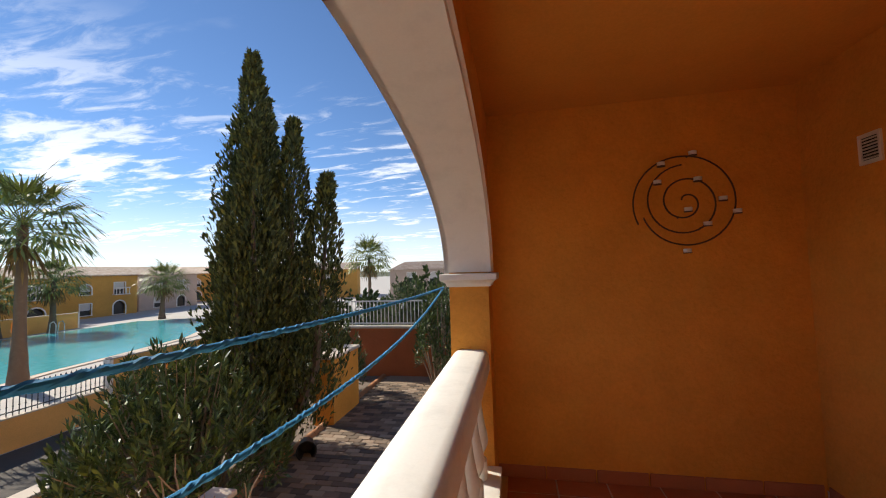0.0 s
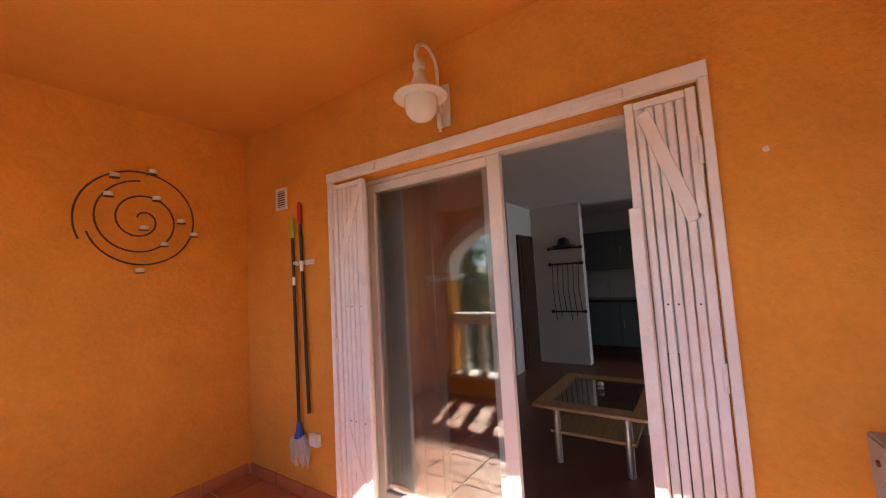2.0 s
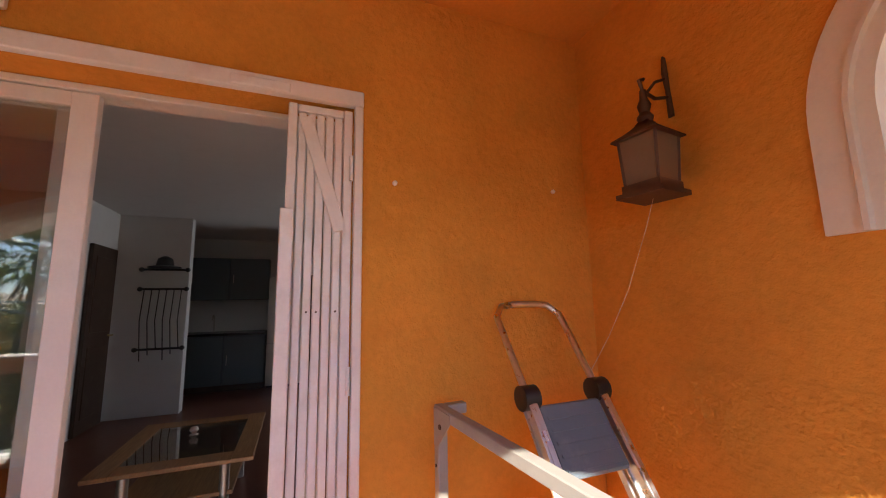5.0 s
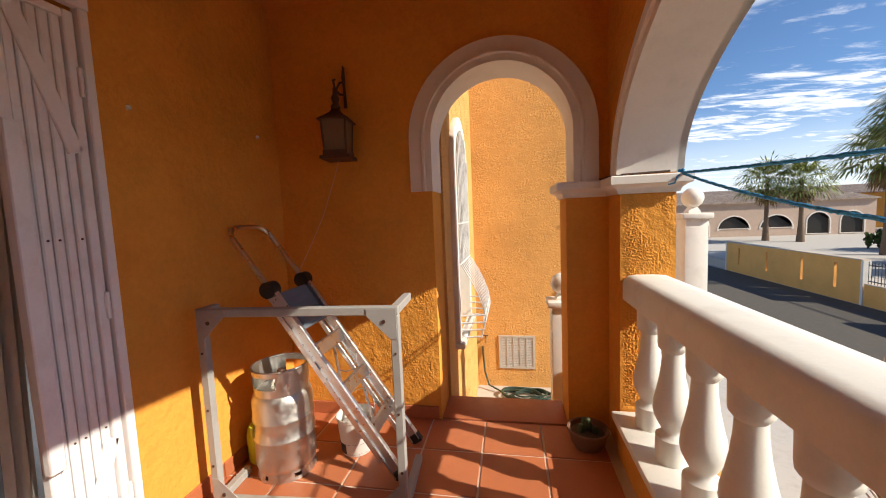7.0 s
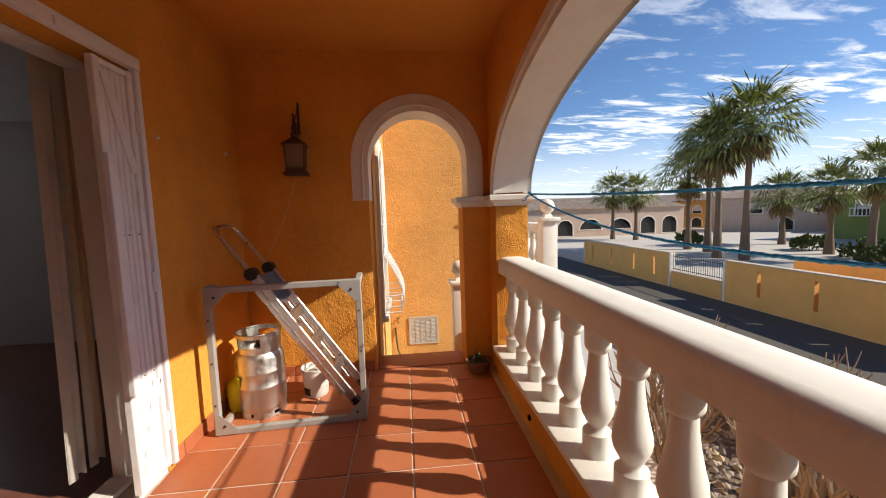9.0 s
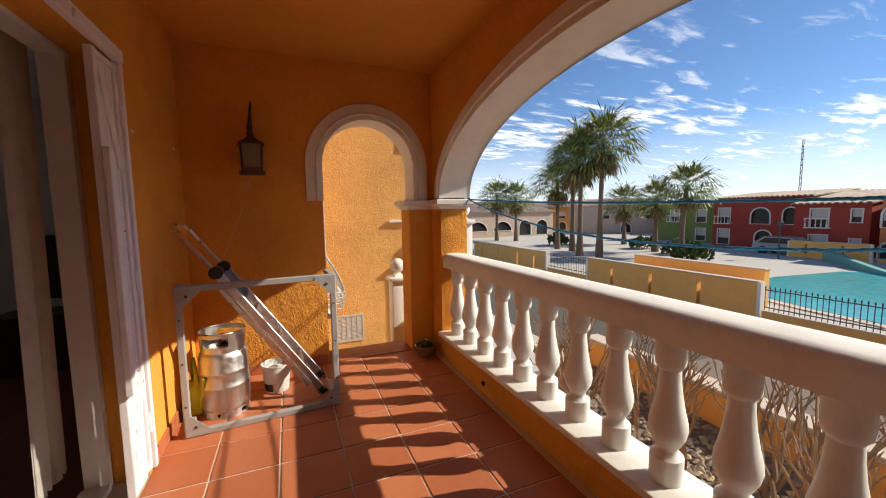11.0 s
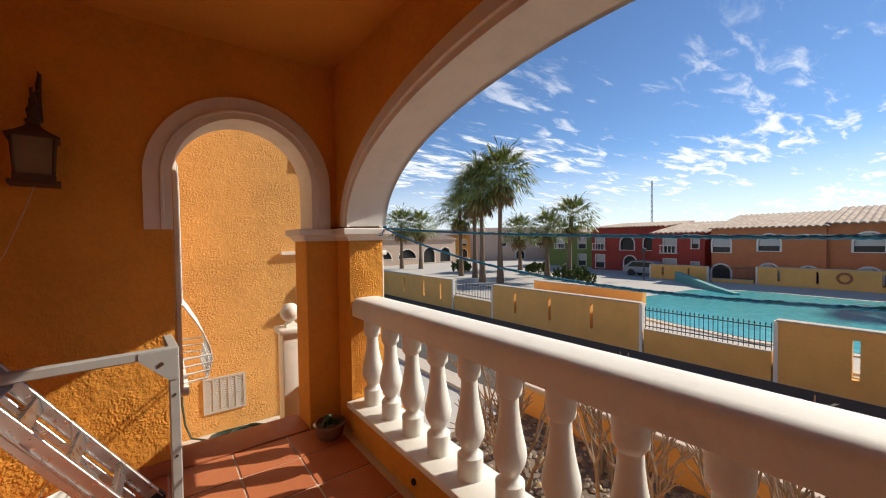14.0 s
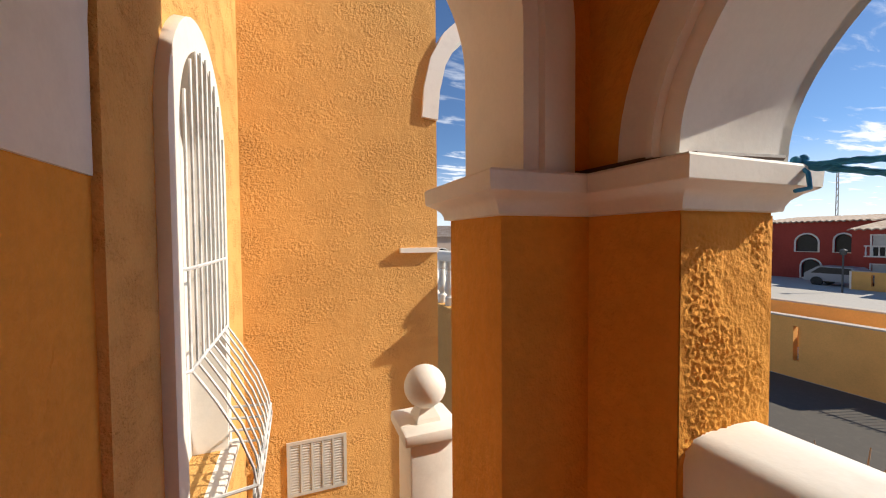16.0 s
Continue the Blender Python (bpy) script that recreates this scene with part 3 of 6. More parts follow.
def shutter(y0, y1, flip, label):
    """A ledged and braced leaf: grooved boards, frame stiles, a diagonal brace, hinges."""
    t = thing("shutter", label, "shutter", (2.287, y0, 0.04), group="shutters at the door")
    w, h = y1 - y0, 2.04
    n = 5
    bw = (w - 0.07) / n
    for k in range(n):
        y = 0.035 + k * bw
        part("board", bx(0.004, 0.024, y + 0.0025, y + bw - 0.0025, 0.05, h - 0.03, bevel=0.004, seg=1), M_SHUT, t)
    for a, b in ((0.0, 0.034), (w - 0.034, w)):
        part("stile", bx(-0.006, 0.028, a, b, 0, h, bevel=0.004, seg=1), M_SHUT, t, smooth=True)
    part("rail", bx(-0.004, 0.026, 0.034, w - 0.034, h - 0.03, h - 0.002, bevel=0.003, seg=1), M_SHUT, t)
    part("rail", bx(-0.004, 0.026, 0.034, w - 0.034, 0.01, 0.05, bevel=0.003, seg=1), M_SHUT, t)
    for z0, z1 in ((1.55, 1.99), (0.06, 0.50)):
        bm = bmesh.new()
        a, b = (w - 0.06, 0.04) if flip else (0.04, w - 0.06)
        beam(bm, (0.0, a, z0 if z0 > 1 else z1), (0.0, b, z1 if z0 > 1 else z0), 0.012, 0.05, (1, 0, 0), 0.003)
        part("brace", bm, M_SHUT, t)
    for z in (0.25, 1.0, 1.8):
        e = w - 0.004 if flip else 0.004
        bm = bmesh.new()
        bar(bm, (-0.010, e, z - 0.05), (-0.010, e, z + 0.05), 0.008, 8)
        part("hinge", bm, M_SHUT, t)
    for z in (0.55, 1.25):
        for k in range(n):
            if (k * 7 + int(z * 4)) % 3:
                y = 0.035 + (k + 0.5) * bw
                bm = bmesh.new()
                bar(bm, (0.001, y, z), (0.006, y, z), 0.004, 6)
                part("nail", bm, M_IRON, t)
    return t


shutter(1.755, DY1 - 0.002, True, "white board shutter folded open beside the glass leaf")
rs = shutter(DY0 + 0.002, 0.275, False, "white board shutter with a split cover strip, folded open")
part("cover_strip", bx(-0.036, -0.008, 0.205, 0.252, 0.50, 1.62, bevel=0.004, seg=1), M_SHUT, rs, "narrow cover strip along the edge", True)

# wall lamp
lamp = thing("wall_lamp", "white swan-neck wall lamp with a frosted globe above the door", "wall lamp", (XE, 1.13, 2.345))
part("back_plate", bx(-0.022, 0.0, -0.045, 0.045, -0.115, 0.115, bevel=0.012), M_PLASTIC, lamp, smooth=True)
bm = bmesh.new()
arm = [(-0.055, 0, -0.10)] + [(-0.055, 0, 0.0), (-0.055, 0, 0.14)] + [(-0.145 + 0.09 * math.cos(a), 0, 0.17 + 0.10 * math.sin(a)) for a in (math.pi * i / 10 for i in range(11))] + [(-0.212, 0, 0.12)]
tube(bm, arm, 0.0095, 10)
bar(bm, (-0.055, 0, -0.03), (-0.01, 0, -0.03), 0.009, 8)
part("arm", bm, M_PLASTIC, lamp, "curved white tube", True)
bm = bmesh.new()
lathe(bm, [(-0.155, 0.003), (-0.15, 0.009), (-0.14, 0.006), (-0.13, 0.014), (-0.06, 0.012), (-0.055, 0.016), (-0.04, 0.012)], 12, (-0.055, 0, 0.0))
part("finial", bm, M_PLASTIC, lamp, smooth=True)
bm = bmesh.new()
lathe(bm, [(-0.032, 0.128), (-0.028, 0.132), (-0.012, 0.118), (0.0, 0.088), (0.012, 0.066), (0.04, 0.045), (0.075, 0.03), (0.11, 0.023), (0.114, 0.03), (0.128, 0.034), (0.142, 0.03), (0.15, 0.018), (0.17, 0.012)], 28, (-0.212, 0, 0.0))
part("shade", bm, M_PLASTIC, lamp, "bell-shaped white metal shade", True)
bm = bmesh.new()
lathe(bm, [(-0.150, 0.002), (-0.147, 0.025), (-0.135, 0.05), (-0.11, 0.072), (-0.07, 0.082), (-0.034, 0.08), (-0.014, 0.072)], 24, (-0.212, 0, 0.0))
part("globe", bm, M_LAMPG, lamp, "frosted glass globe", True)

# lantern on the south wall
lan = thing("lantern", "old dark iron wall lantern with dusty glass panes", "lantern", (1.80, YS, 1.68))
bm = bmesh.new()
tube(bm, [(0, 0.006, 0.34), (0, 0.012, 0.45), (0, 0.02, 0.52), (-0.008, 0.03, 0.575), (0.0, 0.022, 0.59)], 0.009, 8, radii=[0.012, 0.009, 0.012, 0.008, 0.004])
tube(bm, [(0, 0.012, 0.42), (0.0, 0.09, 0.40), (0.0, 0.15, 0.42), (0.0, 0.165, 0.46), (0.0, 0.14, 0.47)], 0.007, 8)
tube(bm, [(0, 0.012, 0.50), (0.0, 0.08, 0.47), (0.0, 0.135, 0.41)], 0.006, 8)
part("bracket", bm, M_IRON, lan, "scrolled iron bracket", True)
bm = bmesh.new()
lathe(bm, [(0.29, 0.022), (0.31, 0.03), (0.33, 0.018), (0.36, 0.025), (0.385, 0.014), (0.42, 0.012)], 12, (0, 0.15, 0))
part("crown", bm, M_IRON, lan, smooth=True)
bm = bmesh.new()
lathe(bm, [(0.222, 0.128), (0.228, 0.128), (0.25, 0.085), (0.275, 0.045), (0.295, 0.028)], 4, (0, 0, 0))
bmesh.ops.transform(bm, matrix=Matrix.Translation((0, 0.15, 0)) @ Matrix.Rotation(radians(45 + 8), 4, 'Z'), verts=bm.verts)
part("roof", bm, M_IRON, lan, "tapered iron roof")
bm = bmesh.new()
rot = Matrix.Translation((0, 0.15, 0)) @ Matrix.Rotation(radians(8), 4, 'Z')
for sx in (-1, 1):
    for sy in (-1, 1):
        beam(bm, rot @ Vector((0.062 * sx, 0.062 * sy, 0.03)), rot @ Vector((0.072 * sx, 0.072 * sy, 0.225)), 0.009, 0.009)
box(bm, -0.088, 0.088, -0.088, 0.088, 0.0, 0.018, 0, 1, rot)
box(bm, -0.072, 0.072, -0.072, 0.072, 0.018, 0.05, 0, 1, rot)
part("frame", bm, M_IRON, lan)
for k in range(4):
    m = rot @ Matrix.Rotation(radians(90 * k), 4, 'Z')
    bm = bmesh.new()
    q = [m @ Vector(p) for p in ((-0.058, 0.060, 0.05), (0.058, 0.060, 0.05), (0.066, 0.068, 0.222), (-0.066, 0.068, 0.222))]
    extrude_poly(bm, q, m.to_3x3() @ Vector((0, 0.003, 0)))
    part("pane", bm, M_AMBER, lan, "dusty glass pane")

# vent and mop rack in the corner
v = thing("wall_vent", "small cream slatted wall vent", "vent", (XE, 2.622, 2.09))
bm = bmesh.new()
for b in ((-0.012, 0, -0.065, 0.065, 0.062, 0.082), (-0.012, 0, -0.065, 0.065, -0.082, -0.062), (-0.012, 0, -0.065, -0.05, -0.062, 0.062), (-0.012, 0, 0.05, 0.065, -0.062, 0.062)):
    box(bm, *b)
part("frame", bm, M_PLASTIC, v)
# flat black sheet, paints the shade of the hole behind the slats
part("backing", bx(-0.003, 0.0, -0.05, 0.05, -0.062, 0.062), M_HOLE, v)
for k in range(7):
    bm = bmesh.new()
    beam(bm, (-0.006, -0.05, -0.052 + 0.0173 * k), (-0.006, 0.05, -0.052 + 0.0173 * k), 0.003, 0.011, (1, 0, -0.7))
    part("slat", bm, M_PLASTIC, v)

rack = thing("broom_rack", "small white plastic broom clip on the wall", "broom clip", (XE, 2.355, 1.597))
part("bar", bx(-0.012, 0, -0.10, 0.10, -0.018, 0.018, bevel=0.004, seg=1), M_PLASTIC, rack)
for y in (0.01, 0.075):
    part("clip", bx(-0.04, -0.012, y - 0.018, y + 0.018, -0.012, 0.012, bevel=0.004, seg=1), M_PLASTIC, rack)


def pole(name, label, cat, foot, top, grip):
    t = thing(name, label, cat, foot)
    d = Vector(top) - Vector(foot)
    bm = bmesh.new(); bar(bm, (0, 0, 0), d * 0.9, 0.0115, 12)
    part("handle", bm, M_BLACK, t, "black tube handle", True)
    bm = bmesh.new(); tube(bm, [d * 0.89, d * 0.90, d * 0.98, d], 0.0155, 12, radii=[0.0125, 0.0165, 0.0165, 0.008])
    part("grip", bm, grip, t, "coloured plastic grip", True)
    bm = bmesh.new(); bar(bm, d * 0.66, d * 0.70, 0.013, 12)
    part("band", bm, M_ALU, t)
    return t


mop = pole("mop", "string mop with a black handle hung head down", "mop", (2.265, 2.43, 0.48), (2.272, 2.468, 1.937), M_LIME)
bm = bmesh.new()
lathe(bm, [(-0.07, 0.036), (-0.05, 0.034), (-0.03, 0.022), (0.02, 0.018), (0.03, 0.013)], 14)
part("socket", bm, M_BLUE, mop, "blue plastic socket", True)
bm = bmesh.new()
rnd = random.Random(5)
for k in range(90):
    a, l = rnd.uniform(0, 6.283), rnd.uniform(0.10, 0.21)
    s, o = rnd.uniform(0.01, 0.03), rnd.uniform(0.04, 0.10)
    c, sn = math.cos(a), math.sin(a)
    tube(bm, [(s * c, s * sn, -0.05), (o * c * 0.35, o * sn * 0.8, -0.05 - l * 0.3), (o * c * 0.35, o * sn * 1.05 + rnd.uniform(-0.01, 0.01), -0.05 - l * 0.7), (o * c * 0.3, o * sn * 0.95 + rnd.uniform(-0.02, 0.02), -0.05 - l)], 0.0036, 5)
part("mop_head", bm, M_COTTON, mop, "frayed off-white cotton strings", True)
pole("broom", "black pole with a dark red grip hung on the clip", "broom pole", (2.272, 2.328, 0.58), (2.278, 2.388, 2.028), M_RED)

sock = thing("socket", "white outdoor wall socket", "socket", (XE, 2.287, 0.41))
part("box", bx(-0.03, 0, -0.042, 0.042, -0.042, 0.042, bevel=0.006), M_PLASTIC, sock, smooth=True)
part("lid", bx(-0.038, -0.03, -0.036, 0.036, -0.036, 0.036, bevel=0.003, seg=1), M_PLASTIC, sock)
for y, z in ((-0.139, 1.805), (-0.928, 1.841)):
    w = thing("wall_plug", "small white plug in the stucco wall", "wall plug", (XE, y, z))
    bm = bmesh.new(); tube(bm, [(0, 0, 0), (-0.008, 0, 0), (-0.014, 0, -0.004)], 0.009, 8, radii=[0.011, 0.010, 0.004])
    part("head", bm, M_PLASTIC, w, smooth=True)

# spiral candle holder on the north wall
sp = thing("spiral_candle_holder", "rusty iron wire spiral with small white candle cups", "wall decoration", (1.58, YN, 1.925))
bm = bmesh.new()


def swirl(r0, r1, a0, turns, n):
    return [(-(r0 + (r1 - r0) * (i / n) ** 0.9) * math.cos(a0 + turns * 6.283 * i / n), -0.035, (r0 + (r1 - r0) * (i / n) ** 0.9) * math.sin(a0 + turns * 6.283 * i / n)) for i in range(n + 1)]


s1 = swirl(0.025, 0.26, 0.6, 2.15, 90)
s2 = [((0.335 - 0.05 * i / 60) * math.cos(radians(205 - 6.1 * i)), -0.035, (0.335 - 0.05 * i / 60) * math.sin(radians(205 - 6.1 * i))) for i in range(61)]
tube(bm, s1, 0.0055, 8)
part("wire", bm, M_IRON, sp, "inner wire coil", True)
bm = bmesh.new(); tube(bm, s2, 0.0055, 8)
part("wire", bm, M_IRON, sp, "outer wire coil", True)
for q in (s1[30], s1[66], s2[20]):
    bm = bmesh.new(); bar(bm, q, (q[0], 0.0, q[2]), 0.004, 6)
    part("wall_pin", bm, M_IRON, sp)
for a, r in ((118, 0.305), (80, 0.335), (-15, 0.315), (-92, 0.335), (140, 0.225), (62, 0.17), (2, 0.225), (-52, 0.20), (-80, 0.055)):
    x, z = r * math.cos(radians(a)), r * math.sin(radians(a))
    bm = bmesh.new()
    lathe(bm, [(-0.012, 0.018), (-0.008, 0.024), (0.014, 0.025), (0.014, 0.022), (0.0, 0.021)], 14, (x, -0.05, z))
    cup = part("cup", bm, M_PLASTIC, sp, "white candle cup", True)
    bm = bmesh.new()
    lathe(bm, [(-0.0165, 0.027), (-0.0125, 0.027)], 12, (x, -0.05, z))
    part("saucer", bm, M_IRON, cup)

# square tube frame
mf = thing("metal_frame", "pale grey square-tube frame with corner gussets on the tiles", "frame", (1.742, -0.312, 0), 3.8)
X0, X1, H, W = -0.468, 0.468, 0.945, 0.038
for n, a, b in (("bottom_bar", (X0, 0, W / 2), (X1, 0, W / 2)), ("top_bar", (X0, 0, H - W / 2), (X1, 0, H - W / 2)), ("post", (X0 + W / 2, 0, W), (X0 + W / 2, 0, H - W)), ("post", (X1 - W / 2, 0, W), (X1 - W / 2, 0, H - W)),
                ("side_bar", (X0 + W / 2, -W / 2, H - W / 2), (X0 + W / 2, -0.27, H - W / 2)), ("side_bar", (X0 + W / 2, -W / 2, W / 2), (X0 + W / 2, -0.36, W / 2)),
                ("side_bar", (X1 - W / 2, -W / 2, H - W / 2), (X1 - W / 2, -0.10, H - W / 2)), ("side_bar", (X1 - W / 2, -W / 2, W / 2), (X1 - W / 2, -0.22, W / 2))):
    bm = bmesh.new(); beam(bm, a, b, W, W, (0, 0, 1) if abs(a[2] - b[2]) < 0.1 else (1, 0, 0), 0.004)
    part(n, bm, M_GREYP, mf)
for cx, sx in ((X0 + W, 1), (X1 - W, -1)):
    for cz, sz in ((W, 1), (H - W, -1)):
        bm = bmesh.new()
        extrude_poly(bm, [(cx - sx * 0.03, 0.0225, cz - sz * 0.03), (cx + sx * 0.10, 0.0225, cz - sz * 0.03), (cx + sx * 0.10, 0.0225, cz), (cx, 0.0225, cz + sz * 0.10), (cx - sx * 0.03, 0.0225, cz + sz * 0.10)], (0, -0.004, 0))
        g = part("gusset", bm, M_GREYP, mf)
        bm = bmesh.new(); bar(bm, (cx + sx * 0.025, 0.022, cz + sz * 0.025), (cx + sx * 0.025, 0.027, cz + sz * 0.025), 0.009, 8)
        part("bolt", bm, M_IRON, g)
for k in range(3):
    for x in (X0 + W / 2, X1 - W / 2):
        bm = bmesh.new(); bar(bm, (x, W / 2, 0.2 + 0.27 * k), (x, W / 2 + 0.003, 0.2 + 0.27 * k), 0.006, 8)
        part("bolt", bm, M_IRON, mf)

# beer keg
keg = thing("keg", "brushed steel keg with two hand holes, standing on the tiles", "keg", (2.02, -0.575, 0))
bm = bmesh.new()
R = 0.152
prof = [(0.035, 0.136), (0.05, 0.146), (0.07, R), (0.20, R), (0.206, R + 0.004), (0.214, R + 0.004), (0.22, R), (0.30, R), (0.306, R + 0.003), (0.314, R + 0.003), (0.32, R), (0.40, R), (0.425, R - 0.006), (0.445, R - 0.018), (0.458, 0.118), (0.468, 0.07), (0.47, 0.03)]
lathe(bm, prof, 40)
part("body", bm, M_STEEL, keg, "ribbed steel drum", True)


def collar(bm, z0, z1, r0, r1, holes, hz0, hz1, n=48, t=0.004):
    """A thin ring wall with window holes at the given angles (degrees, half width)."""
    zs = [z0, hz0, hz1, z1]
    rr = [r0 + (r1 - r0) * (z - z0) / (z1 - z0) for z in zs]
    out = [[bm.verts.new((r * math.cos(6.28318 * k / n), r * math.sin(6.28318 * k / n), z)) for k in range(n)] for z, r in zip(zs, rr)]
    inn = [[bm.verts.new(((r - t) * math.cos(6.28318 * k / n), (r - t) * math.sin(6.28318 * k / n), z)) for k in range(n)] for z, r in zip(zs, rr)]
    for k in range(n):
        a = 360.0 * (k + 0.5) / n
        hole = any(abs((a - h + 180) % 360 - 180) < w for h, w in holes)
        j = (k + 1) % n
        for i in range(3):
            if i == 1 and hole:
                bm.faces.new((out[1][k], out[1][j], inn[1][j], inn[1][k]))
                bm.faces.new((out[2][k], inn[2][k], inn[2][j], out[2][j]))
                continue
            bm.faces.new((out[i][k], out[i][j], out[i + 1][j], out[i + 1][k]))
            bm.faces.new((inn[i][k], inn[i + 1][k], inn[i + 1][j], inn[i][j]))
        bm.faces.new((out[3][k], out[3][j], inn[3][j], inn[3][k]))
        bm.faces.new((out[0][k], inn[0][k], inn[0][j], out[0][j]))


bm = bmesh.new(); collar(bm, 0.442, 0.575, 0.135, 0.142, [(75, 34), (255, 34)], 0.485, 0.548)
part("top_collar", bm, M_STEEL, keg, "collar with hand holes", True)
bm = bmesh.new()
tube(bm, [(0.140 * math.cos(6.28318 * k / 40), 0.140 * math.sin(6.28318 * k / 40), 0.575) for k in range(40)], 0.006, 8, True)
part("rim", bm, M_STEEL, keg, smooth=True)
bm = bmesh.new(); collar(bm, 0.0, 0.05, 0.148, 0.142, [(20, 7), (80, 4), (140, 7), (200, 4), (260, 7), (320, 4)], 0.015, 0.036)
part("foot_ring", bm, M_STEEL, keg, "foot ring with slots", True)
bm = bmesh.new(); lathe(bm, [(0.465, 0.04), (0.475, 0.04), (0.48, 0.025), (0.51, 0.022), (0.525, 0.024), (0.53, 0.02), (0.545, 0.017)], 16)
part("valve", bm, M_IRON, keg, "dark brass valve", True)

# bucket
bk = thing("bucket", "dirty white plastic paint bucket with dried filler", "bucket", (1.70, -0.765, 0))
bm = bmesh.new(); lathe(bm, [(0, 0.082), (0.005, 0.085), (0.20, 0.104), (0.203, 0.108), (0.215, 0.108), (0.215, 0.101), (0.15, 0.096), (0.15, 0.002)], 28)
part("pail", bm, M_PLASTIC, bk, smooth=True)
bm = bmesh.new(); collar(bm, 0.015, 0.075, 0.088, 0.0935, [(200, 130)], 0.0155, 0.0745, 40, 0.001)
part("paint_label", bm, M_BLACK, bk, "dark smeared label")
bm = bmesh.new(); tube(bm, [(0.107 * math.cos(a), 0.107 * math.sin(a) , 0.195 - 0.11 * math.sin(a)) for a in (math.pi * (1 + i / 16) for i in range(17))], 0.0025, 6)
bmesh.ops.transform(bm, matrix=Matrix.Diagonal((1.02, 1.06, 1, 1)), verts=[v for v in bm.verts])
part("bail", bm, M_ALU, bk)
bm = bmesh.new(); lathe(bm, [(0.15, 0.09), (0.175, 0.07), (0.19, 0.03), (0.192, 0.001)], 14)
part("filler", bm, M_CONC, bk, "dried white filler", True)

# lime watering can behind the keg
wc = thing("watering_can", "lime green plastic watering can behind the keg", "watering can", (2.19, -0.64, 0), 20)
bm = bmesh.new(); lathe(bm, [(0, 0.085), (0.01, 0.094), (0.14, 0.098), (0.19, 0.09), (0.22, 0.06), (0.225, 0.055)], 20)
part("body", bm, M_LIME, wc, smooth=True)
bm = bmesh.new(); tube(bm, [(0.02, 0.05, 0.21), (0.02, 0.02, 0.30), (0.02, -0.05, 0.36), (0.02, -0.10, 0.33), (0.02, -0.115, 0.22), (0.02, -0.09, 0.12)], 0.014, 10)
part("handle", bm, M_LIME, wc, smooth=True)
bm = bmesh.new(); tube(bm, [(0, 0.085, 0.06), (0, 0.15, 0.16), (0, 0.20, 0.29)], 0.018, 10, radii=[0.026, 0.018, 0.013])
part("spout", bm, M_LIME, wc, smooth=True)

# step ladder, folded and leaning
lad = thing("step_ladder", "paint-spattered aluminium step ladder folded against the wall", "ladder", (0, 0, 0))
F, TT = Vector((1.375, -0.55, 0.02)), Vector((2.03, -0.55, 0.985))
up = (TT - F).normalized()
side = Vector((0.0, -1, 0.02)); side = (side - up * side.dot(up)).normalized()
nrm = up.cross(side).normalized()
if nrm.z < 0:
    nrm = -nrm
L, WD = (TT - F).length, 0.31
for s in (0.0, WD):
    bm = bmesh.new(); beam(bm, F + side * s, F + side * s + up * L, 0.058, 0.024, nrm, 0.003)
    r_ = part("front_rail", bm, M_ALU, lad)
    for o in (-0.024, 0.024):
        bm = bmesh.new(); beam(bm, F + side * s + nrm * o - side * 0.004, F + side * s + up * L + nrm * o - side * 0.004, 0.006, 0.032, nrm)
        part("flange", bm, M_ALU, r_)
    bm = bmesh.new(); beam(bm, F + side * s - up * 0.02, F + side * s + up * 0.035, 0.066, 0.034, nrm, 0.004)
    part("foot", bm, M_BLACK, lad)
    bm = bmesh.new(); bar(bm, F + side * (s - 0.03) + up * (L - 0.01), F + side * (s + 0.03) + up * (L - 0.01), 0.043, 18)
    part("knuckle", bm, M_BLACK, lad, "round black plastic hinge cap", True)
    q = F + side * (s * 0.9 + 0.017) - nrm * 0.055
    bm = bmesh.new(); beam(bm, q + up * 0.10, q + up * (L - 0.12), 0.03, 0.02, nrm, 0.003)
    part("rear_rail", bm, M_ALU, lad)
for k in range(3):
    c = F + up * (0.26 + 0.25 * k)
    bm = bmesh.new(); beam(bm, c + side * 0.012, c + side * (WD - 0.012), 0.075, 0.022, (nrm * 0.4 + up).normalized(), 0.003)
    part("tread", bm, M_ALU, lad, "ribbed aluminium tread")
for a, b in ((0.12, 0.50), (0.45, 0.80)):
    bm = bmesh.new(); beam(bm, F + up * a + side * 0.02 - nrm * 0.04, F + up * b + side * (WD - 0.02) - nrm * 0.04, 0.018, 0.006, up)
    part("stay", bm, M_ALU, lad)
bm = bmesh.new(); tube(bm, [F + up * 0.62 + side * (0.02 + 0.23 * i / 10) + nrm * (0.03 + 0.012 * ((i - 5) ** 2) / 25) - up * (0.05 * (1 - ((i - 5) / 5) ** 2)) for i in range(11)], 0.004, 6)
part("chain", bm, M_ALU, lad)
bm = bmesh.new()
c = F + up * (L - 0.16)
beam(bm, c + side * 0.02 - nrm * 0.005, c + side * (WD - 0.02) - nrm * 0.005, 0.235, 0.03, up, 0.008)
part("platform", bm, M_TRAY, lad, "folded blue-grey platform")
bm = bmesh.new()
for k in range(5):
    p = c + up * (-0.09 + 0.04 * k) + nrm * 0.012
    beam(bm, p + side * 0.04, p + side * (WD - 0.04), 0.012, 0.006, up)
part("ribbing", bm, M_TRAY, lad)
bm = bmesh.new()
up2 = (Vector((2.258, -0.55, 1.30)) - TT)
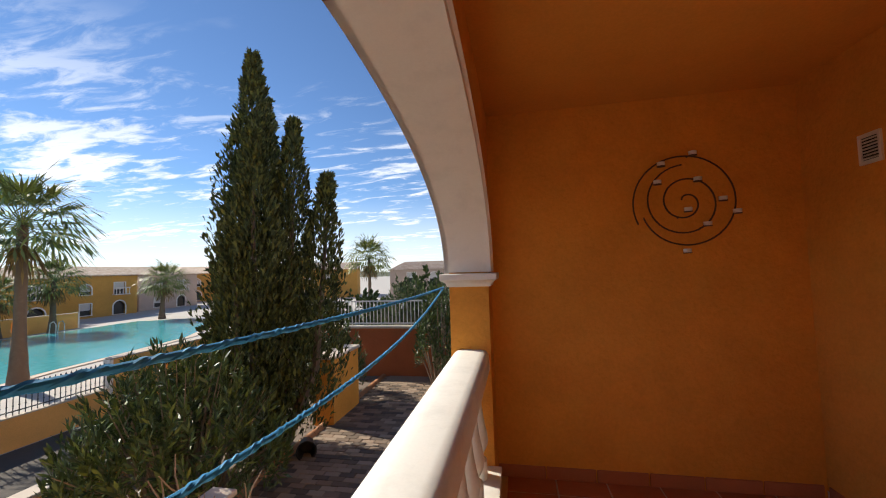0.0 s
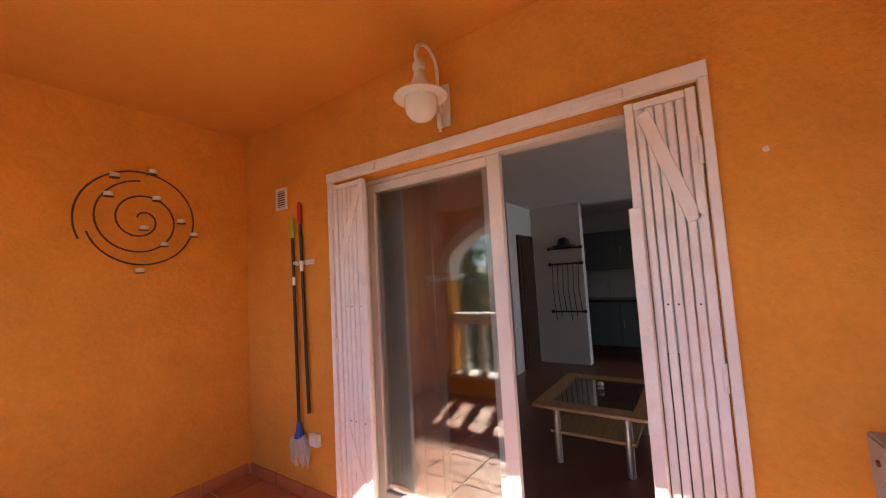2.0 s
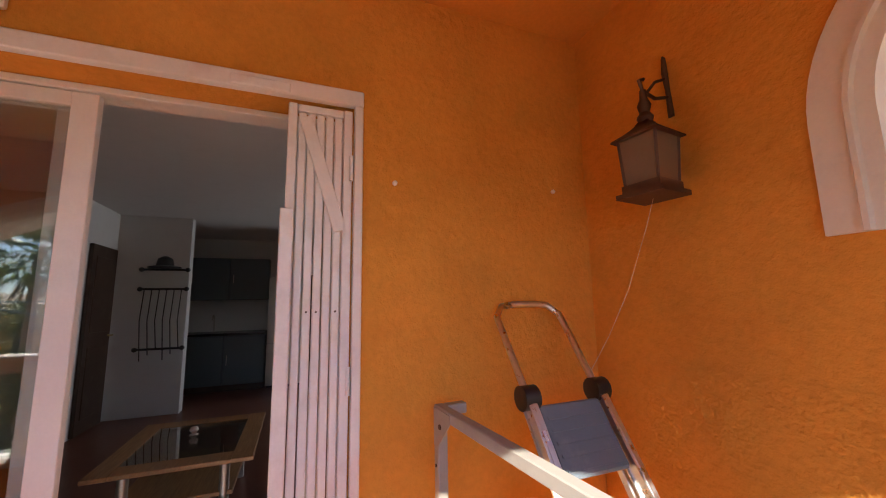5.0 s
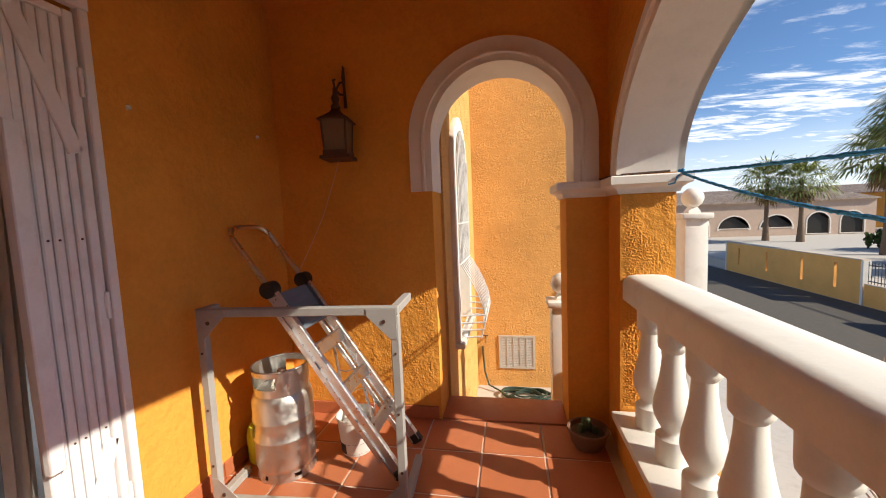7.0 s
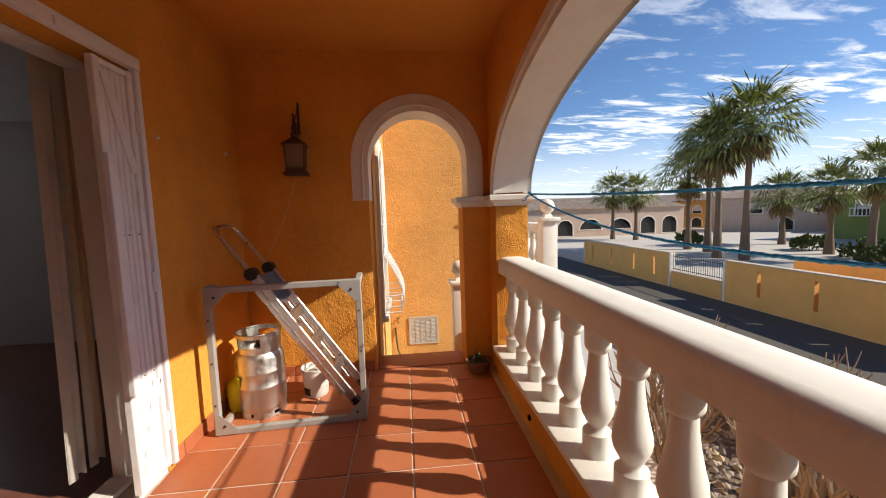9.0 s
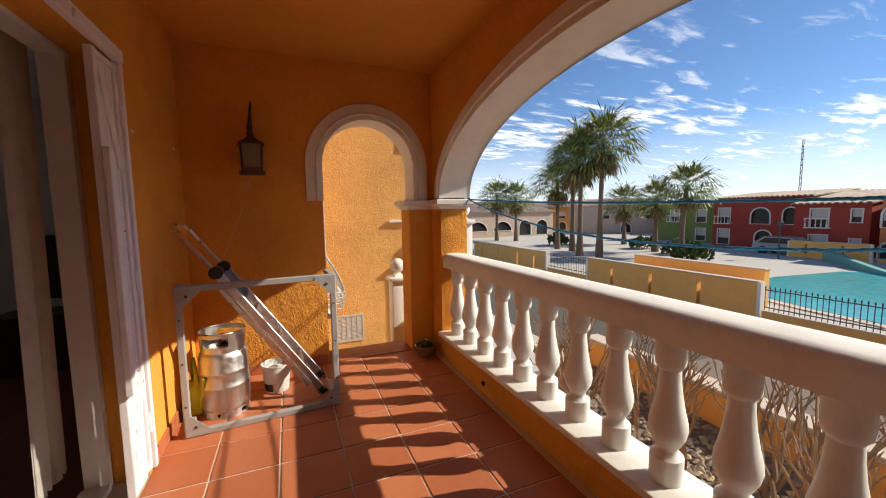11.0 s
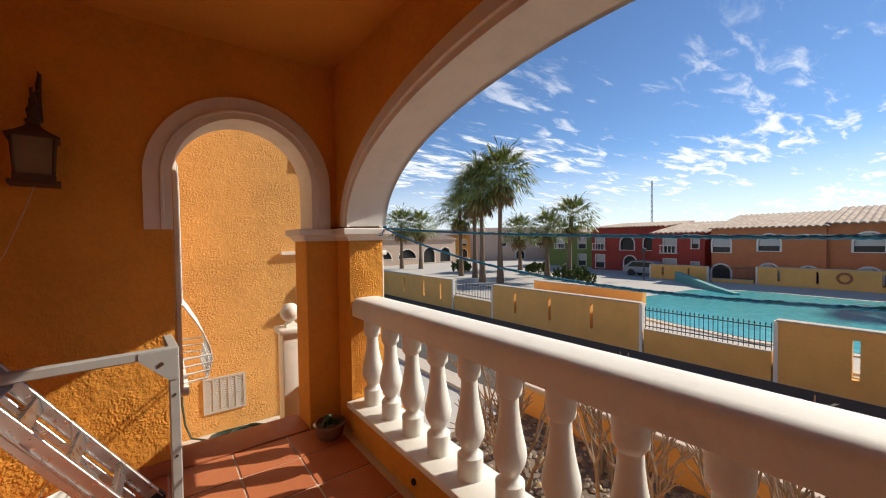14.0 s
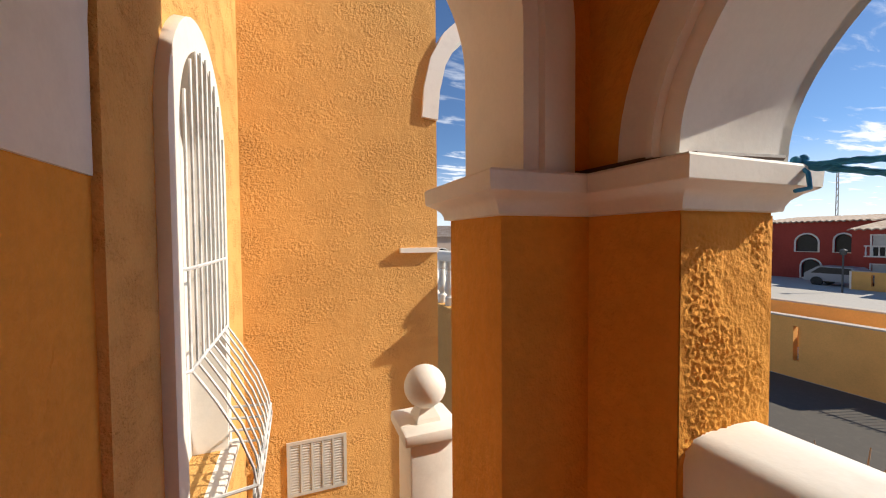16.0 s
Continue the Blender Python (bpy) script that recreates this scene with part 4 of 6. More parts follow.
loop = [TT, TT + up2 * 0.5, TT + up2 * 0.85, TT + up2 * 0.98 + side * 0.04, TT + up2 * 1.0 + side * 0.10, TT + up2 * 1.0 + side * (WD - 0.10), TT + up2 * 0.98 + side * (WD - 0.04), TT + up2 * 0.85 + side * WD, TT + up2 * 0.5 + side * WD, TT + side * WD]
tube(bm, loop, 0.014, 10)
part("hand_rail", bm, M_ALU, lad, "bent tube hand rail", True)

# pot with a small cactus
pot = thing("plant_pot", "low clay bowl with a small cactus in the corner", "plant pot", (0.40, -0.935, 0))
bm = bmesh.new(); lathe(bm, [(0, 0.07), (0.005, 0.075), (0.03, 0.09), (0.09, 0.105), (0.095, 0.112), (0.108, 0.112), (0.108, 0.10), (0.085, 0.09), (0.085, 0.002)], 26)
part("bowl", bm, M_CLAY, pot, smooth=True)
bm = bmesh.new(); lathe(bm, [(0.083, 0.092), (0.094, 0.06), (0.097, 0.001)], 16)
part("soil", bm, M_SOIL, pot, smooth=True)
for x, y, h in ((0, 0, 0.075), (0.04, 0.02, 0.05), (-0.035, 0.025, 0.045), (0.01, -0.04, 0.055)):
    bm = bmesh.new(); lathe(bm, [(0.09, 0.016), (0.09 + h * 0.5, 0.02), (0.09 + h * 0.9, 0.013), (0.09 + h, 0.003)], 9, (x, y, 0))
    part("stem", bm, M_CACT, pot, smooth=True)
dr = thing("drain_pipe", "short dark drain spout in the low wall", "drain", (0.256, -0.05, 0.075))
bm = bmesh.new(); lathe(bm, [(0, 0.018), (0.012, 0.018), (0.012, 0.013), (0.002, 0.013), (0.002, 0.001)], 14)
bmesh.ops.rotate(bm, matrix=Matrix.Rotation(radians(90), 3, 'Y'), verts=bm.verts)
part("ring", bm, M_BLACK, dr, smooth=True)

# side patio: air vent, hose, window with a belly grille
v = thing("wall_vent", "large white slatted vent low on the patio wall", "vent", (0.762, PY, -0.395))
bm = bmesh.new()
for b in ((-0.218, 0.218, 0, 0.014, 0.185, 0.208), (-0.218, 0.218, 0, 0.014, -0.208, -0.185), (-0.218, -0.195, 0, 0.014, -0.185, 0.185), (0.195, 0.218, 0, 0.014, -0.185, 0.185)):
    box(bm, *b)
for k in range(4):
    x = -0.117 + 0.078 * k
    box(bm, x - 0.006, x + 0.006, 0.001, 0.013, -0.185, 0.185)
part("frame", bm, M_VENT, v)
part("backing", bx(-0.195, 0.195, 0.0, 0.003, -0.185, 0.185), M_CONC, v)
for k in range(18):
    bm = bmesh.new(); z = -0.175 + 0.0206 * k
    beam(bm, (-0.195, 0.006, z), (0.195, 0.006, z), 0.003, 0.013, (0, 1, 0.8))
    part("slat", bm, M_VENT, v)
hose = thing("hose", "coiled dark green garden hose on the patio floor", "hose", (0.66, -3.12, -0.84))
bm = bmesh.new()
rnd = random.Random(3)
pts = []
for i in range(150):
    a = i * 0.28
    r = 0.17 + 0.06 * math.sin(i * 0.13) + 0.02 * math.sin(i * 0.7)
    pts.append((1.25 * r * math.cos(a) + 0.02 * math.sin(i * 0.31), 0.75 * r * math.sin(a), 0.012 + 0.0004 * i + 0.008 * math.sin(i * 0.5) ** 2))
pts += [(0.30, -0.10, 0.03), (0.45, -0.2, 0.06), (0.50, -0.26, 0.2), (0.52, -0.295, 0.42), (0.52, -0.30, 0.51)]
tube(bm, pts, 0.011, 7)
part("coil", bm, M_GREEN, hose, smooth=True)
tap = thing("garden_tap", "small brass tap on the patio wall", "tap", (1.14, PY, -0.212))
bm = bmesh.new(); tube(bm, [(0, 0, 0), (0, 0.05, 0), (0, 0.075, -0.015), (0, 0.078, -0.05)], 0.012, 8)
part("spout", bm, M_BRASS, tap, smooth=True)
bm = bmesh.new(); bar(bm, (-0.03, 0.045, 0.035), (0.03, 0.045, 0.035), 0.007, 8); bar(bm, (0, 0.045, 0), (0, 0.045, 0.035), 0.006, 8)
part("tap_handle", bm, M_IRON, tap)

win = tagged(new("window_1"), "arched patio window with a white surround and bowed iron grille", "window", kind="structure")
wcen, wr = (WY0 + WY1) / 2, (WY1 - WY0) / 2
wl_ = [(WY0, WZ0), (WY0, 0.5), (WY0, 1.0), (WY0, 1.3)] + arch_line(WY0, WY1, WZ1, wr, 24) + [(WY1, 1.3), (WY1, 1.0), (WY1, 0.5), (WY1, WZ0)]
bm = bmesh.new(); arch_band(bm, "y", wl_, [(-0.01, PX - 0.035), (0.10, PX - 0.035), (0.10, PX + 0.002), (-0.01, PX + 0.16)])
part("surround", bm, M_TRIM, win, "worn white painted surround", True)
part("sill", bx(PX - 0.07, PX + 0.15, WY0 - 0.10, WY1 + 0.10, WZ0 - 0.05, WZ0 - 0.002, bevel=0.006), M_TRIM, win, smooth=True)
bm = bmesh.new(); arch_band(bm, "y", wl_, [(-0.06, PX + 0.12), (-0.011, PX + 0.12), (-0.011, PX + 0.16), (-0.06, PX + 0.16)])
box(bm, PX + 0.12, PX + 0.16, wcen - 0.03, wcen + 0.03, WZ0, WZ1 + wr - 0.02)
part("window_frame", bm, M_DOORF, win)
g = part("pane", bx(PX + 0.135, PX + 0.141, WY0 + 0.02, WY1 - 0.02, WZ0, WZ1 + wr - 0.08), M_GLASS, win)
part("blind", bx(PX + 0.17, PX + 0.178, WY0 - 0.05, WY1 + 0.05, WZ0, WZ1 + wr), M_COTTON, win, "closed pale roller shutter")
M_GRILLE = paint("flaking_white_grille_paint", (0.66, 0.65, 0.63), 0.5, 0.85, 0.3, (0.10, 0.09, 0.09))
gr = thing("window_grille", "bowed iron window grille with flaking white paint", "window grille", (PX, wcen, 0.8))


def belly(z):
    """How far the grille stands off the wall at height z over the sill."""
    if z > 0.62:
        return 0.045
    a = (0.62 - z) / 0.62
    return 0.045 + 0.19 * math.sin(min(1.0, a * 1.25) * math.pi / 2) - 0.12 * max(0.0, a - 0.75) * 4 * 0.35


for k in range(9):
    y = -wr * 0.92 + 2 * wr * 0.92 * k / 8
    top = WZ1 + math.sqrt(max(0.0, (wr * 0.98) ** 2 - y * y))
    zs = [0.30, 0.33, 0.38, 0.46, 0.56, 0.68, 0.80, 0.88, 0.92, 1.1, 1.3, top]
    bm = bmesh.new(); tube(bm, [(-belly(z - 0.30), y, z - 0.8) for z in zs], 0.0055, 6)
    part("upright", bm, M_GRILLE, gr, smooth=True)
for z in (0.32, 0.38, 0.44, 0.50, 0.92, 1.25):
    d = belly(z - 0.30)
    bm = bmesh.new(); tube(bm, [(0.0, -wr - 0.02, z - 0.8), (-d, -wr + 0.02, z - 0.8), (-d, wr - 0.02, z - 0.8), (0.0, wr + 0.02, z - 0.8)], 0.007, 6)
    part("crossbar", bm, M_GRILLE, gr, smooth=True)
for y in (-0.22, -0.07, 0.08, 0.23):
    bm = bmesh.new(); tube(bm, [(-0.212, y + 0.055 * (1 - i / 20) * math.cos(i * 0.55), 0.42 - 0.8 + 0.055 * (1 - i / 20) * math.sin(i * 0.55)) for i in range(20)], 0.005, 6)
    part("scroll", bm, M_GRILLE, gr, smooth=True)

# outside stair: newels with ball finials and a sloping balustrade
def newel(x, y, zb, zt, k):
    t = thing("newel_post", "white stair newel with a ball finial", "newel post", (x, y, zb), group="stair newels")
    h = zt - zb
    part("shaft", bx(-0.11 * k, 0.11 * k, -0.11 * k, 0.11 * k, 0, h - 0.06 * k, bevel=0.008), M_WHITE, t, smooth=True)
    part("cap", bx(-0.145 * k, 0.145 * k, -0.145 * k, 0.145 * k, h - 0.06 * k, h, bevel=0.012), M_WHITE, t, smooth=True)
    bm = bmesh.new(); lathe(bm, [(h, 0.085 * k), (h + 0.02 * k, 0.08 * k), (h + 0.06 * k, 0.05 * k), (h + 0.075 * k, 0.05 * k)], 4)
    bmesh.ops.rotate(bm, matrix=Matrix.Rotation(radians(45), 3, 'Z'), verts=bm.verts)
    part("neck", bm, M_WHITE, t)
    bm = bmesh.new(); ball(bm, (0, 0, h + 0.16 * k), 0.105 * k, 24)
    part("ball", bm, M_WHITE, t, smooth=True)
    return t


wire = thing("lantern_wire", "thin pale wire hanging from the lantern to the ladder", "wire", (1.80, YS + 0.14, 1.70))
bm = bmesh.new(); tube(bm, [(0, 0, 0), (0.03, 0.02, -0.12), (0.10, 0.06, -0.35), (0.17, 0.10, -0.52), (0.22, 0.16, -0.66)], 0.0011, 5)
part("strand", bm, M_COTTON, wire)

newel(0.42, -1.82, -0.84, 0.635, 0.79)
newel(-1.08, -3.19, GZ, 1.24, 1.0)
rail = thing("stair_balustrade", "white sloping stair balustrade beyond the arch", "balustrade", (0.33, -1.78, -0.8))
bm = bmesh.new(); beam(bm, (0.0, 0.02, 0.88), (-0.75, 0.55, 1.45), 0.10, 0.16, (0, 0, 1), 0.01)
part("handrail", bm, M_WHITE, rail)
bm = bmesh.new(); extrude_poly(bm, [(0.0, 0.02, 0.0), (-0.75, 0.55, 0.0), (-0.75, 0.55, 0.72), (0.0, 0.02, 0.2)], (0.06, 0.085, 0))
part("string_wall", bm, M_ROUGH, rail)
for k in range(3):
    ob = link("baluster", bal_me, None, rail)
    f = 0.2 + 0.27 * k
    ob.location = (-0.75 * f + 0.02, 0.02 + 0.53 * f + 0.03, 0.20 + 0.52 * f)
rail = thing("upper_balustrade", "white balustrade of the neighbouring terrace", "balustrade", (-1.08, -3.19, 0.2))
part("base_wall", bx(-0.1, 0.1, -3.4, -0.15, -2.4, 0.2), M_ROUGH, rail, "orange stucco base wall")
part("handrail", bx(-0.1, 0.1, -3.4, -0.15, 0.82, 0.95, bevel=0.02), M_WHITE, rail, smooth=True)
for k in range(11):
    ob = link("baluster", bal_me, None, rail)
    ob.location = (0, -0.35 - 0.28 * k, 0.205)
nb = thing("neighbour_arch", "white arch moulding and ledge on the neighbouring wall", "moulding", (0.12, PY, 2.34))
bm = bmesh.new()
arch_band(bm, "x", [(-0.22, 0.0), (-0.24, 0.25), (-0.30, 0.5), (-0.42, 0.72), (-0.6, 0.9)], [(0.0, -0.28), (0.0, 0.03), (0.14, 0.03), (0.14, -0.28)])
part("band", bm, M_TRIM, nb, smooth=True)
part("ledge", bx(-0.352, -0.02, 0.0, 0.05, -1.12, -1.08), M_TRIM, nb)

# clothes lines, tied from pillar to pillar outside the arch
P0, P1 = Vector((-0.03, AY0 + 0.04, AZ + 0.005)), Vector((-0.07, AY1 + 0.02, AZ - 0.085))


def cord(label, sag, r):
    t = thing("clothes_line", label, "clothes line", P0)
    d = P1 - P0
    n = 60
    bm = bmesh.new()
    tube(bm, [d * (i / n) - Vector((0, 0, 4 * sag * (i / n) * (1 - i / n))) for i in range(n + 1)], r, 8)
    part("cord", bm, M_ROPE, t, smooth=True)
    for s in (0.0, 2.1):
        bm = bmesh.new()
        tube(bm, [(d * (i / 600)) + Vector((math.cos(i * 0.55 + s), 0.0, math.sin(i * 0.55 + s))) * (r * 0.75) - Vector((0, 0, 4 * sag * (i / 600) * (1 - i / 600))) for i in range(601)], r * 0.62, 5)
        part("strand", bm, M_ROPE, t, smooth=True)
    return t


c1 = cord("taut blue twisted clothes line tied between the pillars", 0.04, 0.0055)
c2 = cord("slack blue twisted clothes line sagging between the pillars", 0.235, 0.0055)
bm = bmesh.new()
for k in range(5):
    ball(bm, (0.008 * math.cos(k * 2.1), 0.008 * math.sin(k * 2.1), 0.003 * k), 0.009, 10)
tube(bm, [(0, 0, 0), (0.03, 0.03, -0.02), (0.045, 0.04, -0.05), (0.07, 0.03, -0.055)], 0.004, 6)
part("knot", bm, M_ROPE, c1, smooth=True)
bm = bmesh.new(); tube(bm, [(0.05, 0.0, 0.012), (0.26, -0.02, 0.008), (0.30, -0.10, 0.008), (0.31, -0.25, 0.008), (0.44, -0.28, 0.008)], 0.006, 6)
part("tied_end", bm, M_IRON, c2, smooth=True)


# ---------- plants ----------
def leaf_mat(name, c, var=0.35, rough=0.55):
    m = Mat(name)
    geo = m.n.new("ShaderNodeNewGeometry")
    col = m.ramp(geo.outputs["Random Per Island"], [(0.0, scaled(c, 1 - var)), (0.6, c), (1.0, (min(1, c[0] * (1 + var) + 0.015), min(1, c[1] * (1 + var)), c[2]))])
    return m.done(col, rough, spec=0.3)


M_BARK = paint("grey_brown_bark", (0.16, 0.12, 0.085), 0.95, 0.4, 0.8)
M_PALMB = paint("palm_trunk_fibre", (0.17, 0.115, 0.075), 0.95, 0.4, 0.9)
M_PALM = leaf_mat("palm_leaf", (0.24, 0.27, 0.085), 0.5)
M_DEAD = leaf_mat("dead_palm_leaf", (0.24, 0.16, 0.07), 0.4, 0.8)
M_CYP = leaf_mat("cypress_leaf", (0.088, 0.108, 0.036), 0.6, 0.75)
M_OLE = leaf_mat("oleander_leaf", (0.10, 0.145, 0.05), 0.6, 0.45)
M_HEDGE = leaf_mat("hedge_leaf", (0.08, 0.115, 0.03), 0.5, 0.6)
M_TWIG = paint("bare_pale_twigs", (0.28, 0.21, 0.15), 0.9, 0.4, 0.3)


def blades(name, quads, mat, parent, label=""):
    """Many small flat leaves; quads: rows of base, along, across, with a kink across the middle."""
    V, Fc = [], []
    for b, a, w in quads:
        i = len(V)
        V += [b, b + a * 0.5 + w, b + a, b + a * 0.5 - w]
        Fc.append((i, i + 1, i + 2, i + 3))
    me = bpy.data.meshes.new(name)
    me.from_pydata(V, [], Fc)
    return link(name, me, mat, parent, label)


def rvec(r):
    z = r.uniform(-1, 1); a = r.uniform(0, 6.2832); s = math.sqrt(1 - z * z)
    return Vector((s * math.cos(a), s * math.sin(a), z))


def fan(quads, base, out, size, r):
    """One fan leaf of a palm: a stalk's end and a spread of narrow drooping blades."""
    out = out.normalized()
    sidev = out.cross(Vector((0, 0, 1)))
    if sidev.length < 0.1:
        sidev = Vector((1, 0, 0))
    sidev.normalize()
    n = 15
    for k in range(n):
        a = radians(-82 + 164 * k / (n - 1)) + r.uniform(-0.05, 0.05)
        d = (out * math.cos(a) + sidev * math.sin(a)).normalized()
        L = size * (0.75 + 0.25 * math.cos(a)) * r.uniform(0.85, 1.1)
        w = d.cross(Vector((0, 0, 1))).normalized() * size * 0.035
        quads.append((base, d * L * 0.62, w))
        quads.append((base + d * L * 0.55, (d + Vector((0, 0, -0.75 + r.uniform(-0.3, 0.2)))).normalized() * L * 0.5, w * 0.8))


def palm_meshes(seed, height, crown, dead):
    r = random.Random(seed)
    bm = bmesh.new()
    n = 14
    lean = r.uniform(-0.25, 0.25)
    tube(bm, [(lean * (i / n) ** 2, 0, height * i / n) for i in range(n + 1)], 0.2, 12, radii=[0.30 - 0.12 * min(1, 3 * i / n) - 0.04 * i / n + 0.012 * (i % 2) for i in range(n + 1)])
    top = Vector((lean, 0, height))
    green, brown, stalks = [], [], bmesh.new()
    for k in range(46):
        a = k * 2.399
        el = radians(80 - 105 * (k / 45) ** 0.9)
        d = Vector((math.cos(a) * math.cos(el), math.sin(a) * math.cos(el), math.sin(el)))
        L = crown * r.uniform(0.40, 0.55)
        e = top + d * L + Vector((0, 0, -0.12 * L))
        bar(stalks, top, e, 0.018, 4, 0.01)
        fan(green, e, d + Vector((0, 0, -0.25)), crown * 0.62 * r.uniform(0.85, 1.1), r)
    for k in range(dead):
        a = k * 2.399 + 1
        d = Vector((math.cos(a) * 0.42, math.sin(a) * 0.42, -0.9))
        e = top + Vector((0, 0, -0.1 - 0.3 * (k % 4) / 4)) + d * crown * 0.28
        fan(brown, e, d, crown * 0.5 * r.uniform(0.8, 1.1), r)
    return bm, green, brown, stalks


def palm(at, height, crown, seed, dead=22, label="tall fan palm with a ragged green crown"):
    t = thing("palm_tree", label, "palm tree", at, (seed * 67) % 360, "fan palms")
    bm, green, brown, stalks = palm_meshes(seed, height, crown, dead)
    part("trunk", bm, M_PALMB, t, smooth=True)
    part("crown_core", stalks, M_PALM, t)
    blades("crown", green, M_PALM, t)
    if brown:
        blades("dead_skirt", brown, M_DEAD, t, "hanging dry brown leaves")
    return t


for i, (x, y, z, c, dd) in enumerate(((-25.0, -16.4, 3.0, 1.6, 14), (-26.8, -19.9, 2.2, 1.5, 10), (-20.0, -19.2, 6.3, 2.1, 34), (-19.4, -20.6, 5.5, 2.0, 30), (-21.3, -23.6, 5.5, 2.0, 30), (-21.5, -25.8, 4.0, 1.9, 24), (-30.4, -26.3, 2.1, 1.7, 12),
                                      (-22.5, -38.5, 3.2, 1.9, 12), (-24.0, -36.5, 3.0, 1.8, 12), (-31.5, 3.0, 3.7, 1.5, 8), (-16.4, 10.3, 3.5, 1.6, 6), (-32.0, 21.4, 1.6, 1.5, 12), (-31.0, 28.9, 1.3, 1.5, 8), (-14.0, 36.0, 3.0, 1.8, 10), (-33.0, 19.0, 0.7, 1.3, 6))):
    palm((x, y, GZ), z - GZ, c * 1.5, i + 2, dd, "tall fan palm with a skirt of dry leaves" if dd > 20 else "fan palm with a green crown")


def cypress(at, spires, seed):
    r = random.Random(seed)
    t = thing("cypress_tree", "dense dark green cypress with several upright tips", "cypress", at)
    bm = bmesh.new()
    for sx, sy, h, w in spires:
        tube(bm, [(sx * 0.3, sy * 0.3, 0), (sx * 0.8, sy * 0.8, h * 0.3), (sx, sy, h * 0.85)], 0.06, 7, radii=[0.10, 0.06, 0.015])
    part("trunk", bm, M_BARK, t, smooth=True)
    q = []
    for sx, sy, h, w in spires:
        n = int(9000 * h * w / 4)
        for _ in range(n):
            f = r.random() ** 0.8
            z = 0.25 + f * (h - 0.25)
            prof = (min(1.0, 0.55 + f * 1.6) if f < 0.28 else (1 - ((f - 0.28) / 0.72) ** 1.5)) * w
            a = r.uniform(0, 6.2832)
            lump = 1 + 0.22 * math.sin(a * 3 + z * 2.3 + sx * 5) + 0.15 * math.sin(a * 7 - z * 5.1)
            rad = max(0.02, prof * lump * math.sqrt(r.uniform(0.35, 1.0)))
            p = Vector((sx * (0.6 + 0.4 * f) + rad * math.cos(a), sy * (0.6 + 0.4 * f) + rad * math.sin(a), z))
            d = Vector((math.cos(a) * 0.45, math.sin(a) * 0.45, 1.0)) + rvec(r) * 0.35
            L = r.uniform(0.055, 0.13) * (1.4 if f > 0.9 else 1)
            w_ = d.cross(rvec(r)).normalized() * L * r.uniform(0.10, 0.2)
            q.append((p, d.normalized() * L, w_))
            e = p + d.normalized() * L * 0.4
            q.append((e, (d + rvec(r) * 0.8).normalized() * L * 0.6, w_ * 0.8))
    blades("crown", q, M_CYP, t)
    return t


cypress((-3.22, 5.1, GARDEN), ((-0.1, 0.0, 5.75, 0.66), (0.5, 0.1, 4.7, 0.56), (-0.42, 0.1, 4.3, 0.42), (0.25, -0.45, 4.4, 0.6), (0.95, 0.25, 3.9, 0.5), (-0.25, 0.5, 5.3, 0.6), (0.1, -0.6, 3.0, 0.45)), 4)


def bush(at, rx, ry, h, seed, n, name="oleander_bush", label="leafy green oleander bush in the garden bed", mat=None, leaf_l=0.13, flat=0.5):
    r = random.Random(seed)
    t = thing(name, label, "bush", at)
    bm = bmesh.new()
    q = []
    shoots = n // 26
    for s in range(shoots):
        a, rr = r.uniform(0, 6.2832), math.sqrt(r.random())
        tip = Vector((rx * rr * math.cos(a), ry * rr * math.sin(a), h * (1 - 0.55 * rr ** 2.2) * r.uniform(0.62, 1.05)))
        if s % 3 == 0:
            base = Vector((tip.x * 0.3, tip.y * 0.3, 0))
            tube(bm, [base, base.lerp(tip, 0.5) + Vector((0, 0, 0.1)), tip], 0.012, 5, radii=[0.016, 0.01, 0.004])
        grow = (Vector((tip.x * 0.5, tip.y * 0.5, h * 0.7)).normalized() + rvec(r) * 0.25).normalized()
        for k in range(26):
            f = k / 26
            p = tip - grow * f * 0.42
            d = (grow * (1.0 - 0.7 * f) + rvec(r) * (0.45 + 0.5 * f)).normalized()
            L = leaf_l * r.uniform(0.6, 1.15)
            q.append((p, d * L, d.cross(rvec(r)).normalized() * L * 0.11 if flat < 0.9 else d.cross(rvec(r)).normalized() * L * 0.3))
    part("branchwork", bm, M_TWIG, t)
    blades("foliage", q, mat or M_OLE, t)
    return t


bush((-3.15, 3.75, GARDEN), 1.15, 0.95, 1.80, 11, 9500)
bush((-3.9, 4.3, GARDEN), 0.7, 0.6, 1.45, 12, 4000)
bush((-3.35, 7.3, GARDEN), 0.75, 1.0, 1.65, 13, 5000)
bush((-2.5, 10.3, GARDEN), 1.2, 0.7, 2.3, 14, 6500)
bush((-0.9, 9.9, GARDEN), 0.9, 0.6, 2.1, 15, 4000)
bush((-1.25, 8.3, GARDEN), 0.55, 0.5, 2.4, 16, 4200)
for k, (x, y, rx, h) in enumerate(((-6, 15, 2.2, 2.4), (-10, 17, 2.6, 2.2), (-3, 15, 2.0, 3.2), (0.5, 14, 2.2, 3.3), (-8.5, 13, 1.8, 1.8), (-13, 20, 2.2, 2.6))):
    bush((x, y, GZ), rx, rx, h + 0.5, 30 + k, 5000, "garden_shrub", "dense dark green garden shrub beyond the end wall", M_HEDGE, 0.2, 1.0)
